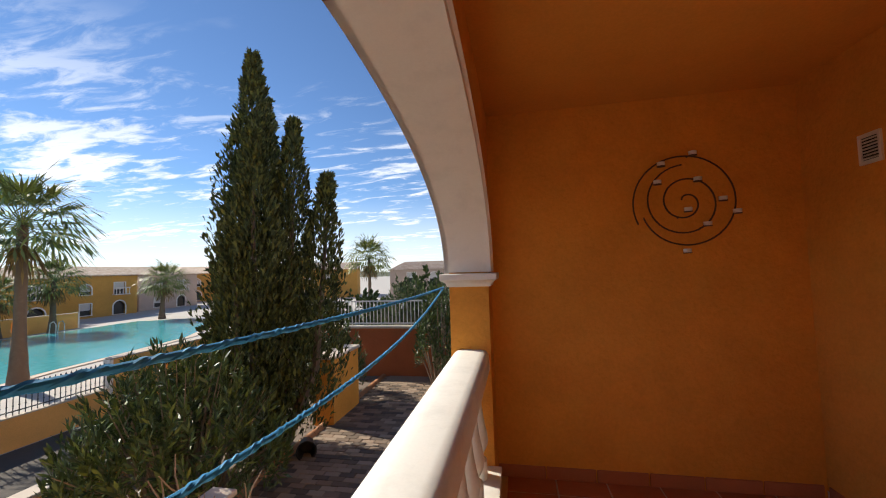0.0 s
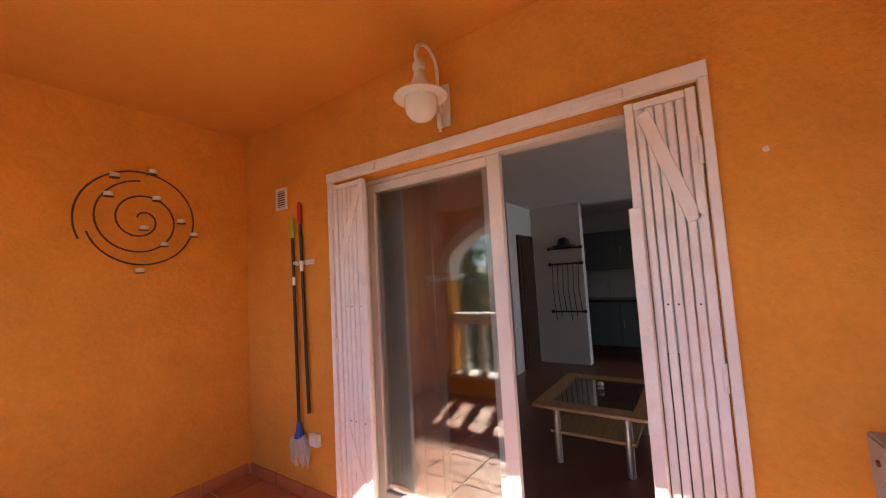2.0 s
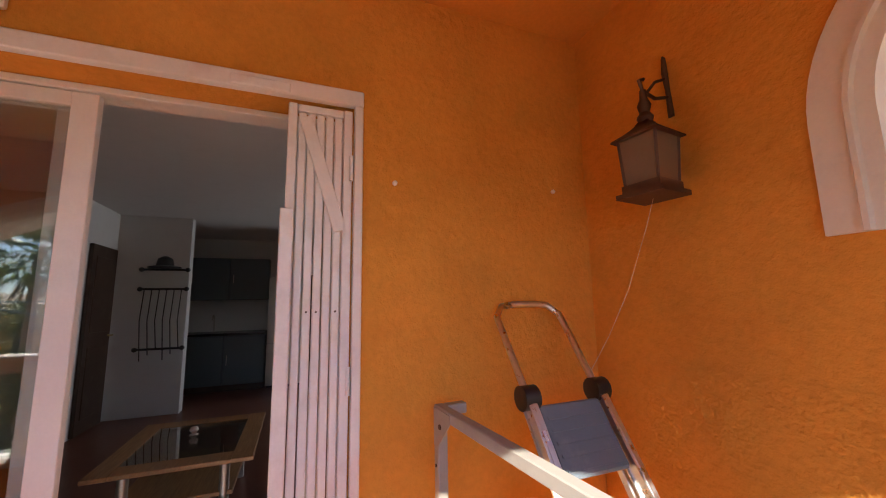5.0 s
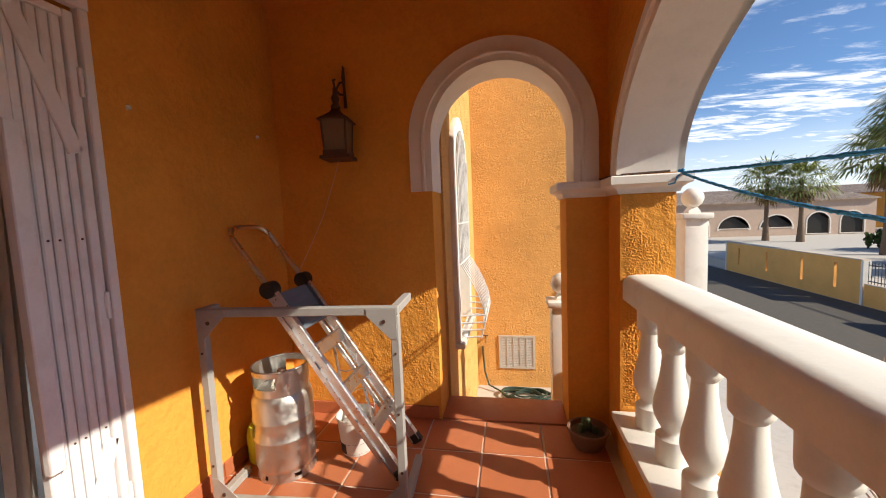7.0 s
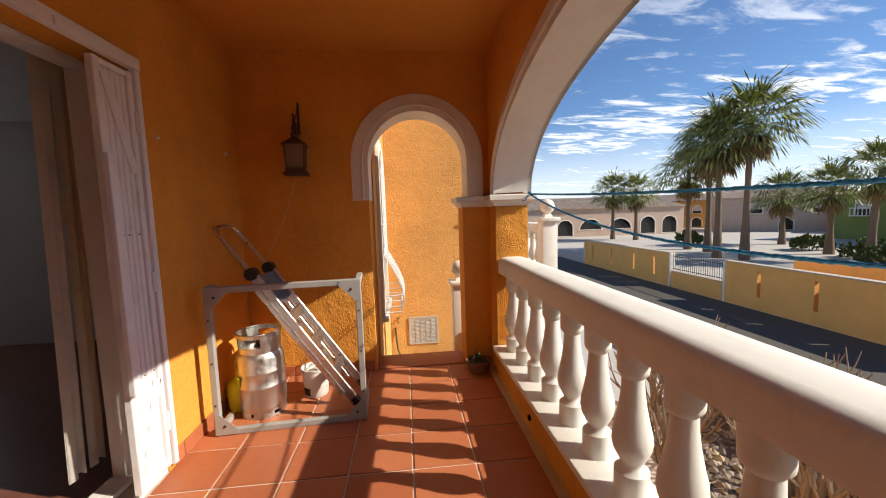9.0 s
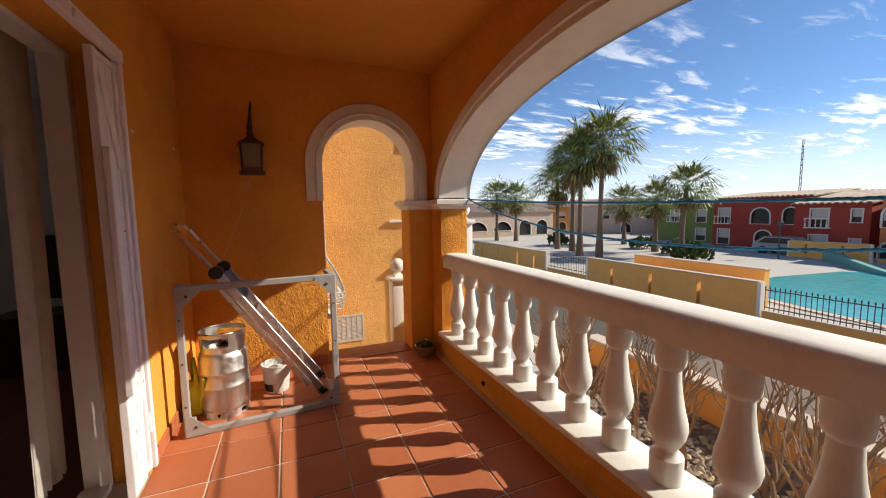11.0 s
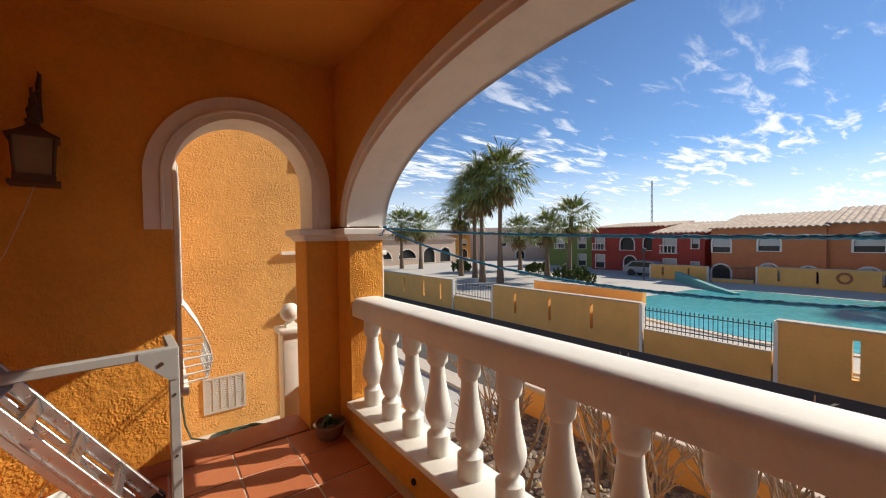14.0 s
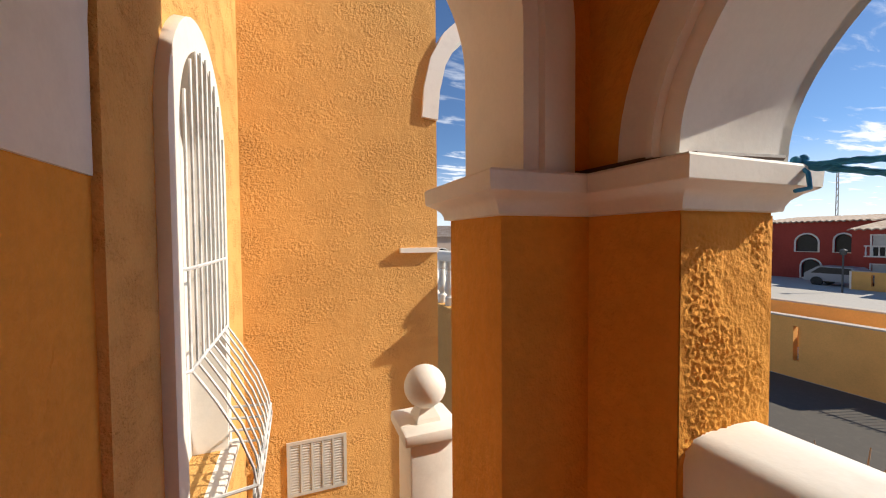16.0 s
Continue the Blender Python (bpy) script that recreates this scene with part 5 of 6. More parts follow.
for k, (x, y) in enumerate(((-24.2, -15.0), (-26.5, -17.6), (-28.0, -22.0), (-24.5, -29.5))):
    bush((x, y, GZ), 1.2, 1.2, 1.3, 50 + k, 1600, "garden_shrub", "low green shrub beside the palms", M_HEDGE, 0.25, 1.0)


BEDZ = -0.62                             # the raised bed along the front


def bare_shrub(x, y, seed):
    r = random.Random(seed)
    t = thing("bare_shrub", "pruned bare shrub with pale twigs in the bed", "shrub", (x, y, BEDZ), group="pruned shrubs")
    bm = bmesh.new()

    def grow(p, d, L, rad, depth):
        e = p + d * L
        tube(bm, [p, p.lerp(e, 0.5) + rvec(r) * L * 0.06, e], rad, 5, radii=[rad, rad * 0.85, rad * 0.6])
        if depth:
            for _ in range(r.choice((2, 2, 3))):
                grow(e, (d + rvec(r) * 0.55 + Vector((0, 0, 0.25))).normalized(), L * r.uniform(0.55, 0.85), rad * 0.65, depth - 1)

    for _ in range(5):
        grow(Vector((r.uniform(-0.1, 0.1), r.uniform(-0.1, 0.1), -0.02)), (Vector((r.uniform(-0.5, 0.5), r.uniform(-0.5, 0.5), 1.3))).normalized(), r.uniform(0.28, 0.41), 0.019, 3)
    part("branchwork", bm, M_TWIG, t)
    return t


rr = random.Random(9)
for k in range(11):
    bare_shrub(-0.85 - rr.uniform(0, 0.8), -0.85 + 0.29 * k + rr.uniform(-0.08, 0.08), 70 + k)

# ---------- garden bed, path and walls ----------
M_GRAVEL = paint("brown_bed_gravel", (0.20, 0.15, 0.11), 0.95, 0.5, 0.9, (0.08, 0.05, 0.035))
M_GWALL = plaster("yellow_garden_wall", (0.86, 0.47, 0.145), 0.25, 0.10, 30.0)
M_CAPST = paint("pale_cap_stone", (0.58, 0.48, 0.38), 0.85, 0.3, 0.2)
M_KERB = paint("old_roof_tile_kerb", (0.42, 0.19, 0.08), 0.9, 0.4, 0.4)
M_BRICK = Mat("path_paver")
_c = M_BRICK.ramp(M_BRICK.random(), [(0.0, (0.10, 0.075, 0.055)), (0.4, (0.19, 0.13, 0.085)), (0.75, (0.30, 0.21, 0.14)), (1.0, (0.36, 0.27, 0.19))])
M_BRICK = M_BRICK.done(_c, 0.92, normal=M_BRICK.bump(M_BRICK.noise(70, 4), 0.5, 0.006))
bed = setting("garden_bed", bx(-4.6, 0.045, -1.4, 9.0, GZ, GARDEN), M_GRAVEL, label="brown gravel garden bed below the terrace", category="ground")
setting("front_bed", bx(-1.97, 0.043, -1.38, 3.0, GZ, BEDZ), M_GRAVEL, label="raised stony bed along the terrace front", category="ground")
path = setting("garden_path", bx(-2.72, 0.0, 3.3, 8.95, GARDEN + 0.002, GARDEN + 0.02), M_GRAVEL, label="narrow garden path of small brown pavers", category="path")


def gravel(name, x0, x1, y0, y1, n, seed, lo, hi, zb=GARDEN):
    r = random.Random(seed)
    V, Fc = [], []
    for _ in range(n):
        p = Vector((r.uniform(x0, x1), r.uniform(y0, y1), zb))
        s = r.uniform(lo, hi)
        i = len(V)
        V += [p + Vector((s * r.uniform(0.7, 1.2), 0, s * 0.3)), p + Vector((0, s * r.uniform(0.7, 1.2), s * 0.2)), p + Vector((-s * r.uniform(0.7, 1.2), 0, s * 0.3)), p + Vector((0, -s, s * 0.25)), p + Vector((0, 0, s * r.uniform(0.6, 1.0))), p - Vector((0, 0, s * 0.3))]
        for a, b in ((0, 1), (1, 2), (2, 3), (3, 0)):
            Fc += [(i + a, i + b, i + 4), (i + b, i + a, i + 5)]
    me = bpy.data.meshes.new(name)
    me.from_pydata(V, [], Fc)
    return tagged(link(name, me, leaf_mat("bed_stone", (0.34, 0.27, 0.21), 0.5, 0.9)), "loose pale stones on the garden bed", "gravel", kind="stuff")


gravel("gravel", -1.95, 0.0, -1.3, 2.95, 3400, 2, 0.015, 0.05, BEDZ)
gravel("gravel", -4.5, -2.75, 3.0, 8.8, 900, 6, 0.01, 0.03)


def garden_wall(x0, x1, y0, y1, z1, label="low orange garden wall with a pale cap", mat=None, zb=GZ):
    t = thing("garden_wall", label, "wall", ((x0 + x1) / 2, (y0 + y1) / 2, zb))
    a, b, h = (x1 - x0) / 2, (y1 - y0) / 2, z1 - zb
    part("body", bx(-a, a, -b, b, 0, h), mat or M_GWALL, t)
    part("cap", bx(-a - 0.03, a + 0.03, -b - 0.03, b + 0.03, h, h + 0.05, bevel=0.01, seg=1), M_CAPST, t)
    return t


garden_wall(-2.15, -1.97, -1.35, 3.1, -0.32)
garden_wall(-4.8, -4.62, 3.0, 9.0, -0.75)
garden_wall(-4.6, -2.18, 2.98, 3.14, -0.70)
garden_wall(-0.62, -0.50, -0.88, 2.95, -0.42, "narrow orange planter kerb with a pale cap", M_WALL, BEDZ)
garden_wall(-2.95, -2.60, 6.1, 7.1, 0.08, "short thick orange garden wall", M_WALL, GARDEN)
garden_wall(-4.6, 1.5, 9.0, 9.2, 0.14, "terracotta coloured end wall of the garden", plaster("red_garden_wall", (0.42, 0.13, 0.05), 0.3, 0.15, 30.0), GZ)
fe = thing("fence", "white iron fence on the end wall", "fence", (-1.5, 9.1, 0.19))
for k in range(44):
    bm = bmesh.new(); bar(bm, (-2.6 + 0.095 * k, 0, 0), (-2.6 + 0.095 * k, 0, 0.62), 0.012, 6)
    part("bar", bm, M_PLASTIC, fe)
for z in (0.06, 0.60):
    bm = bmesh.new(); beam(bm, (-2.65, 0, z), (1.55, 0, z), 0.03, 0.03)
    part("rail", bm, M_PLASTIC, fe)
for k in range(26):
    t = thing("kerb_tile", "half-round old roof tile set as path kerb", "kerb tile", (-2.76, 3.45 + 0.215 * k, GARDEN), random.Random(k).uniform(-5, 5), "path kerb")
    bm = bmesh.new()
    pts = [(0.07 * math.cos(a), -0.105, 0.085 * math.sin(a)) for a in (math.pi * i / 8 for i in range(9))]
    extrude_poly(bm, pts, (0, 0.205, 0))
    part("tile", bm, M_KERB, t, smooth=True)
po = thing("fallen_pot", "black plastic plant pot lying on the path", "plant pot", (-2.55, 5.2, GARDEN + 0.13), 30)
bm = bmesh.new(); lathe(bm, [(0.0, 0.10), (0.22, 0.125), (0.225, 0.135), (0.24, 0.135), (0.24, 0.12), (0.02, 0.095), (0.02, 0.001)], 22)
bmesh.ops.rotate(bm, matrix=Matrix.Rotation(radians(90), 3, 'X'), verts=bm.verts)
part("shell", bm, M_BLACK, po, smooth=True)

# ---------- pool and street ----------
M_WATER = Mat("pool_water")
_n = M_WATER.noise(3.0, 5, 0.6)
_n2 = M_WATER.bump(M_WATER.noise(5.0, 4, 0.6), 0.12, 0.05)
M_WATER = M_WATER.done(M_WATER.ramp(_n, [(0.3, (0.06, 0.38, 0.42)), (0.7, (0.12, 0.52, 0.55))]), 0.12, normal=_n2, spec=0.35)
M_TEAL = paint("teal_pool_paint", (0.13, 0.36, 0.34), 0.7, 0.2, 0.1)
M_BAR = paint("dark_iron_paint", (0.05, 0.055, 0.06), 0.5, 0.2, 0.05)
# asphalt base darkened so it also carries the street wall's shade
M_ASPH = paint("worn_asphalt_shade_dark", (0.092, 0.078, 0.063), 0.95, 0.6, 0.8, (0.14, 0.115, 0.09))


def flat_poly(pts, z0, z1):
    bm = bmesh.new()
    extrude_poly(bm, [(x, y, z0) for x, y in pts], (0, 0, z1 - z0))
    return bm


POOL = [(-15.6, -6.6), (-14.9, -4.5), (-14.4, -2.0), (-14.8, 0.5), (-15.8, 4.0), (-17.0, 8.0), (-18.2, 12.0), (-18.6, 15.0), (-19.5, 20.0), (-23.0, 26.5), (-28.0, 28.5), (-31.5, 27.0), (-31.6, 15.0), (-28.6, 4.0), (-27.6, -0.5), (-27.8, -5.3), (-26.0, -8.0), (-21.0, -8.6), (-17.5, -8.2)]
setting("road", bx(-12.1, -5.6, -33, 33, STREET + 0.004, STREET + 0.012), M_ASPH, label="worn asphalt street, darkened for the street wall's shade", category="road")
setting("street_edge", bx(-5.6, -5.0, -33, 33, STREET + 0.004, STREET + 0.10), M_CAPST, label="low pale stone kerb along the street", category="kerb")
deck = setting("pool_deck", bx(-33.0, -12.6, -30, 34, GZ + 0.004, GZ + 0.06), M_GROUND, label="pale pool terrace", category="pavement")
setting("pool_coping", flat_poly([(x * 1.0 + (0.35 if x > -22 else -0.35), y * 1.02) for x, y in POOL], GZ + 0.064, GZ + 0.10), M_CAPST, label="pale stone pool edge", category="pool edge")
setting("pool_water", flat_poly(POOL, GZ + 0.06, GZ + 0.112), M_WATER, label="turquoise pool water with light ripples", category="water")
dv = thing("pool_divider", "teal painted sloping pool wall", "pool wall", (-27.0, -7.5, GZ))
bm = bmesh.new()
P = [(-4.2, -3.2), (-2.8, -1.9), (-1.2, -0.6), (0.4, 0.8), (1.6, 2.2)]
for i in range(4):
    (xa, ya), (xb, yb) = P[i], P[i + 1]
    ha, hb = 0.78 - 0.14 * i, 0.78 - 0.14 * (i + 1)
    extrude_poly(bm, [(xa, ya, 0), (xb, yb, 0), (xb, yb, hb), (xa, ya, ha)], (0.25, -0.2, 0))
part("wall", bm, M_TEAL, dv)
sh = thing("pool_ladder", "chrome pool ladder at the far edge", "pool ladder", (-31.2, 21.0, GZ))
for y in (-0.25, 0.25):
    bm = bmesh.new(); tube(bm, [(0.5, y, 0.1), (0.5, y, 0.75), (0.3, y, 0.95), (0.0, y, 0.85), (-0.1, y, 0.06)], 0.03, 8)
    part("rail", bm, M_ALU, sh, smooth=True)


def slot_wall(x, y0, y1, z1, slots, thick=0.22, label="ochre street wall with narrow slots and pale end posts", foot=0.0):
    """A solid wall along y, with upright slots cut right through."""
    t = thing("street_wall", label, "wall", (x, (y0 + y1) / 2, GZ - foot), group="street walls")
    yc = (y0 + y1) / 2
    h = z1 - GZ + foot
    cuts = sorted(slots)
    edges = [y0] + [e for s in cuts for e in (s - 0.07, s + 0.07)] + [y1]
    bm = bmesh.new()
    for a, b in zip(edges[::2], edges[1::2]):
        box(bm, -thick / 2, thick / 2, a - yc, b - yc, 0, h)
    for s in cuts:
        box(bm, -thick / 2 + 0.005, thick / 2 - 0.005, s - 0.07 - yc, s + 0.07 - yc, 0, h * 0.28)
        box(bm, -thick / 2 + 0.005, thick / 2 - 0.005, s - 0.07 - yc, s + 0.07 - yc, h * 0.86, h)
    part("body", bm, M_GWALL, t)
    part("cap", bx(-thick / 2 - 0.03, thick / 2 + 0.03, y0 - yc, y1 - yc, h, h + 0.045, bevel=0.008, seg=1), M_CAPST, t)
    for y in (y0, y1):
        part("end_post", bx(-thick / 2 - 0.02, thick / 2 + 0.02, y - yc - 0.05, y - yc + 0.05, 0, h - 0.003), M_WHITE, t)
    return t


def iron_fence(x, y0, y1, z1, label="dark iron bar fence on a low wall", foot=0.0):
    t = thing("fence", label, "fence", (x, (y0 + y1) / 2, GZ), group="street fences")
    h, w = z1 - GZ, y1 - y0
    part("plinth", bx(-0.11, 0.11, -w / 2 + 0.05, w / 2 - 0.05, -foot, 0.30), M_GWALL, t)
    part("plinth_cap", bx(-0.12, 0.12, -w / 2 + 0.05, w / 2 - 0.05, 0.30, 0.335), M_CAPST, t)
    n = int(w / 0.125)
    bm = bmesh.new()
    lathe(bm, [(0.30, 0.011), (h * 0.5, 0.011), (h * 0.5 + 0.02, 0.024), (h * 0.5 + 0.04, 0.011), (h - 0.06, 0.011), (h - 0.04, 0.024), (h + 0.03, 0.002)], 6)
    me = bpy.data.meshes.new("bar"); bm.to_mesh(me); bm.free(); me.materials.append(M_BAR)
    for k in range(n):
        ob = link("bar", me, None, t)
        ob.location = (0, -w / 2 + (k + 0.5) * w / n, 0)
    for z in (0.42, h - 0.12):
        part("rail", bx(-0.014, 0.014, -w / 2 + 0.05, w / 2 - 0.05, z, z + 0.03), M_BAR, t)
    return t


WT = -1.0
slot_wall(-12.3, -24.5, -15.4, WT, (-23.2, -20.8, -18.4, -16.6), foot=DROP)
iron_fence(-12.3, -15.35, -12.2, WT - 0.05, foot=DROP)
slot_wall(-12.3, -12.15, -4.7, WT, (-10.6, -8.6, -6.6), foot=DROP)
iron_fence(-12.3, -4.65, -1.1, WT - 0.10, foot=DROP)
slot_wall(-12.3, -1.05, 4.6, WT, (0.45, 2.2, 3.8), foot=DROP)
iron_fence(-12.3, 4.65, 10.0, WT - 0.10, foot=DROP)
slot_wall(-12.3, 10.05, 20.0, WT, (12, 14, 16, 18), foot=DROP)
garden_wall(-13.9, -13.6, -10.6, -5.3, -0.78, "ochre planter wall behind the street wall")
slot_wall(-32.6, -6.2, 3.0, -0.9, (-5.0, -3.1, -0.3, 1.6), 0.2, "pale ochre wall along the far pool edge")
slot_wall(-32.0, -13.2, -9.0, -1.0, (-12.2, -10.3), 0.2, "pale ochre wall along the far pool edge")
iron_fence(-32.4, -8.9, -6.3, -0.95)
iron_fence(-32.6, 3.1, 12.0, -0.95)
slot_wall(-33.5, 12.5, 24.0, -1.0, (14, 17, 20), 0.2, "pale ochre wall along the far pool edge")
lb = thing("lifebuoy", "faded orange lifebuoy hung on the pool wall", "lifebuoy", (-32.46, -1.9, -1.4))
bm = bmesh.new(); tube(bm, [(0, 0.3 * math.cos(6.2832 * i / 24), 0.3 * math.sin(6.2832 * i / 24)) for i in range(24)], 0.07, 8, True)
part("ring", bm, paint("faded_orange_foam", (0.45, 0.14, 0.06), 0.7, 0.3), lb, smooth=True)

# ---------- houses ----------
M_TERRA = plaster("terracotta_house_wall", (0.60, 0.215, 0.095), 0.15, 0.10, 8.0)
M_REDW = plaster("brick_red_house_wall", (0.42, 0.075, 0.055), 0.15, 0.12, 8.0)
M_YELW = plaster("ochre_house_wall", (0.62, 0.33, 0.08), 0.15, 0.10, 8.0)
M_PINK = plaster("beige_house_wall", (0.56, 0.42, 0.33), 0.15, 0.10, 8.0)
M_GRNW = plaster("green_house_wall", (0.22, 0.26, 0.08), 0.15, 0.10, 8.0)
M_ROOF = Mat("pale_clay_roof_tile")
_c = M_ROOF.ramp(M_ROOF.noise(1.6, 6, 0.7), [(0.3, (0.34, 0.22, 0.15)), (0.55, (0.52, 0.40, 0.30)), (0.75, (0.64, 0.54, 0.44))])
M_ROOF = M_ROOF.done(_c, 0.9, normal=M_ROOF.bump(M_ROOF.noise(9, 4), 0.5, 0.04))
# near-black: glass colour, and the shade inside open arches put into colour
M_DARK = paint("dark_glass_and_opening_shade", (0.02, 0.018, 0.016), 0.4, 0.1)
M_BLIND = paint("grey_white_roller_blind", (0.62, 0.58, 0.53), 0.7, 0.2)


def house(at, rz, w, d, h, ridge, wallm, windows, label, wave=0.36, group="houses round the pool"):
    """A two-storey house; its front is the local -y side, w wide, with a mono-pitch tiled roof rising to the back.
    windows: rows of x, z of the sill, width, height, kind (arch, rect, balcony, open)."""
    t = thing("house", label, "house", at, rz, group)
    bm = bmesh.new()
    # front wall is pierced: upright strips between the windows' sides, filled over and under
    xs = sorted({-w / 2, w / 2} | {round(a - ww / 2, 3) for a, _, ww, _, _ in windows} | {round(a + ww / 2, 3) for a, _, ww, _, _ in windows})
    for x0, x1 in zip(xs, xs[1:]):
        mid = (x0 + x1) / 2
        holes = sorted((z, z + hh) for a, z, ww, hh, _ in windows if abs(mid - a) < ww / 2)
        z = 0.0
        for z0, z1 in holes:
            if z0 > z:
                box(bm, x0, x1, 0, 0.25, z, z0)
            z = z1
        box(bm, x0, x1, 0, 0.25, z, h)
    box(bm, -w / 2, -w / 2 + 0.25, 0.25, d, 0, h)
    box(bm, w / 2 - 0.25, w / 2, 0.25, d, 0, h)
    box(bm, -w / 2, w / 2, d - 0.01, d + 0.25, 0, h + ridge * 0.95)
    for s in (-1, 1):
        x = s * (w / 2 - 0.25) if s > 0 else -w / 2
        extrude_poly(bm, [(x, 0.0, h), (x, d, h), (x, d, h + ridge * 0.97)], (0.25, 0, 0))
    part("wall", bm, wallm, t)
    # blackened slab, the unlit rooms' shade is in its colour
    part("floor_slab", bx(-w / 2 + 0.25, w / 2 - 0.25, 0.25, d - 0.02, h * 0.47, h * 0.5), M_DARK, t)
    bm = bmesh.new()
    n = int(w / wave) * 4
    rows = []
    for e in (0, 1):
        row = []
        for i in range(n + 1):
            x = -w / 2 - 0.15 + (w + 0.3) * i / n
            z = h + 0.06 + 0.10 * abs(math.sin(math.pi * i / 4)) + (ridge if e else -0.1)
            row.append(bm.verts.new((x, (d + 0.2) if e else -0.3, z)))
        rows.append(row)
    low_row = [[bm.verts.new(v.co - Vector((0, 0, 0.08))) for v in row] for row in rows]
    for i in range(n):
        bm.faces.new((rows[0][i], rows[0][i + 1], rows[1][i + 1], rows[1][i]))
        bm.faces.new((low_row[0][i], low_row[1][i], low_row[1][i + 1], low_row[0][i + 1]))
        bm.faces.new((low_row[0][i], low_row[0][i + 1], rows[0][i + 1], rows[0][i]))
    part("roof", bm, M_ROOF, t, "pale clay tiled roof")
    for a, z, ww, hh, kind in windows:
        wo = thing("window", "", "", (0, 0, 0))
        for k_ in ("label", "category"):
            if k_ in wo:
                del wo[k_]
        wo.parent = t
        bm = bmesh.new()
        if kind in ("arch", "open"):
            ln = [(a - ww / 2, z), (a - ww / 2, z + hh - ww / 2)] + arch_line(a - ww / 2, a + ww / 2, z + hh - ww / 2, ww / 2 - 0.03, 14) + [(a + ww / 2, z + hh - ww / 2), (a + ww / 2, z)]
            arch_band(bm, "x", ln, [(0.0, -0.03), (0.12, -0.03), (0.12, 0.01), (0.0, 0.01)])
            f = part("frame", bm, M_TRIM, wo, "pale arched surround")
            bm = bmesh.new()
            al = arch_line(a - ww / 2, a + ww / 2, z + hh - ww / 2, ww / 2, 14)
            for sgn, sl in ((1, al[:8]), (-1, al[7:])):
                cx = a - ww / 2 if sgn > 0 else a + ww / 2
                pts = [(cx, 0.004, z + hh)] + [(u, 0.004, zz) for u, zz in (sl[::-1] if sgn > 0 else sl[::-1])]
                extrude_poly(bm, pts, (0, 0.2, 0))
            part("spandrel", bm, wallm, wo)
        else:
            for b in ((a - ww / 2 - 0.09, a - ww / 2, z, z + hh), (a + ww / 2, a + ww / 2 + 0.09, z, z + hh), (a - ww / 2 - 0.09, a + ww / 2 + 0.09, z + hh, z + hh + 0.09)):
                box(bm, b[0], b[1], -0.03, 0.01, b[2], b[3])
            part("frame", bm, M_TRIM, wo, "pale flat surround")
        if kind != "open":
            part("blind", bx(a - ww / 2, a + ww / 2, 0.10, 0.13, z + hh * (0.42 if kind != "arch" else 0.3), z + hh), M_BLIND, wo, "lowered roller blind")
        # dark glass in windows; in open arches this sheet paints the shade inside
        part("pane", bx(a - ww / 2, a + ww / 2, 0.16, 0.18, z, z + hh), M_DARK, wo, "near-black sheet for glass and shaded openings")
        if kind == "balcony":
            part("balcony_slab", bx(a - ww / 2 - 0.2, a + ww / 2 + 0.2, -0.5, 0.0, z - 0.08, z), M_TRIM, wo)
            part("balcony_rail", bx(a - ww / 2 - 0.2, a + ww / 2 + 0.2, -0.5, -0.42, z + 0.62, z + 0.7), M_TRIM, wo)
            nb_ = max(4, int(ww / 0.2))
            for k in range(nb_):
                x = a - ww / 2 - 0.12 + (ww + 0.24) * k / (nb_ - 1)
                bm = bmesh.new(); lathe(bm, [(z, 0.035), (z + 0.15, 0.055), (z + 0.35, 0.03), (z + 0.62, 0.035)], 6, (x, -0.46, 0))
                part("balcony_baluster", bm, M_TRIM, wo)
        else:
            part("sill", bx(a - ww / 2 - 0.1, a + ww / 2 + 0.1, -0.06, 0.02, z - 0.06, z - 0.003), M_TRIM, wo)
    return t


# row facing the pool: local front (-y) turned to face east
def east_house(y0, y1, x, h, ridge, wallm, windows, label):
    return house((x, (y0 + y1) / 2, GZ), 90, y1 - y0, 7.0, h, ridge, wallm, windows, label)


ROWW = [(-2.6, 2.25, 1.15, 1.35, "arch"), (0.3, 2.4, 1.2, 1.2, "arch"), (-2.6, 0.1, 1.2, 1.2, "open"), (0.3, 0.45, 1.1, 1.0, "arch"), (2.4, 0.0, 1.0, 1.35, "open")]
east_house(-9.4, -2.9, -34.0, 4.15, 1.15, M_TERRA, ROWW, "terracotta two-storey house with arched windows")
east_house(-2.9, 3.8, -34.4, 4.3, 1.25, M_TERRA, [(-1.7 + 0.2, 2.4, 1.3, 1.25, "arch"), (-0.2 + 1.7, 2.3, 1.5, 1.35, "balcony"), (-1.5, 0.4, 1.1, 1.0, "arch"), (1.4, 0.0, 1.6, 1.5, "open")], "terracotta two-storey house with a small balcony")
east_house(3.8, 10.5, -34.2, 4.3, 1.25, M_TERRA, [(-1.5, 2.4, 1.3, 1.25, "arch"), (1.5, 2.4, 1.3, 1.25, "arch"), (-1.5, 0.2, 1.2, 1.2, "open"), (1.4, 0.2, 1.2, 1.2, "open")], "terracotta two-storey house with arched windows")
east_house(-14.4, -10.2, -35.0, 3.9, 0.95, M_REDW, [(-0.6, 2.1, 1.0, 1.35, "balcony"), (-0.6, 0.15, 1.0, 1.35, "rect"), (1.4, 2.5, 0.5, 0.9, "rect"), (1.4, 0.4, 0.5, 0.9, "rect")], "brick red two-storey house with a white balcony")
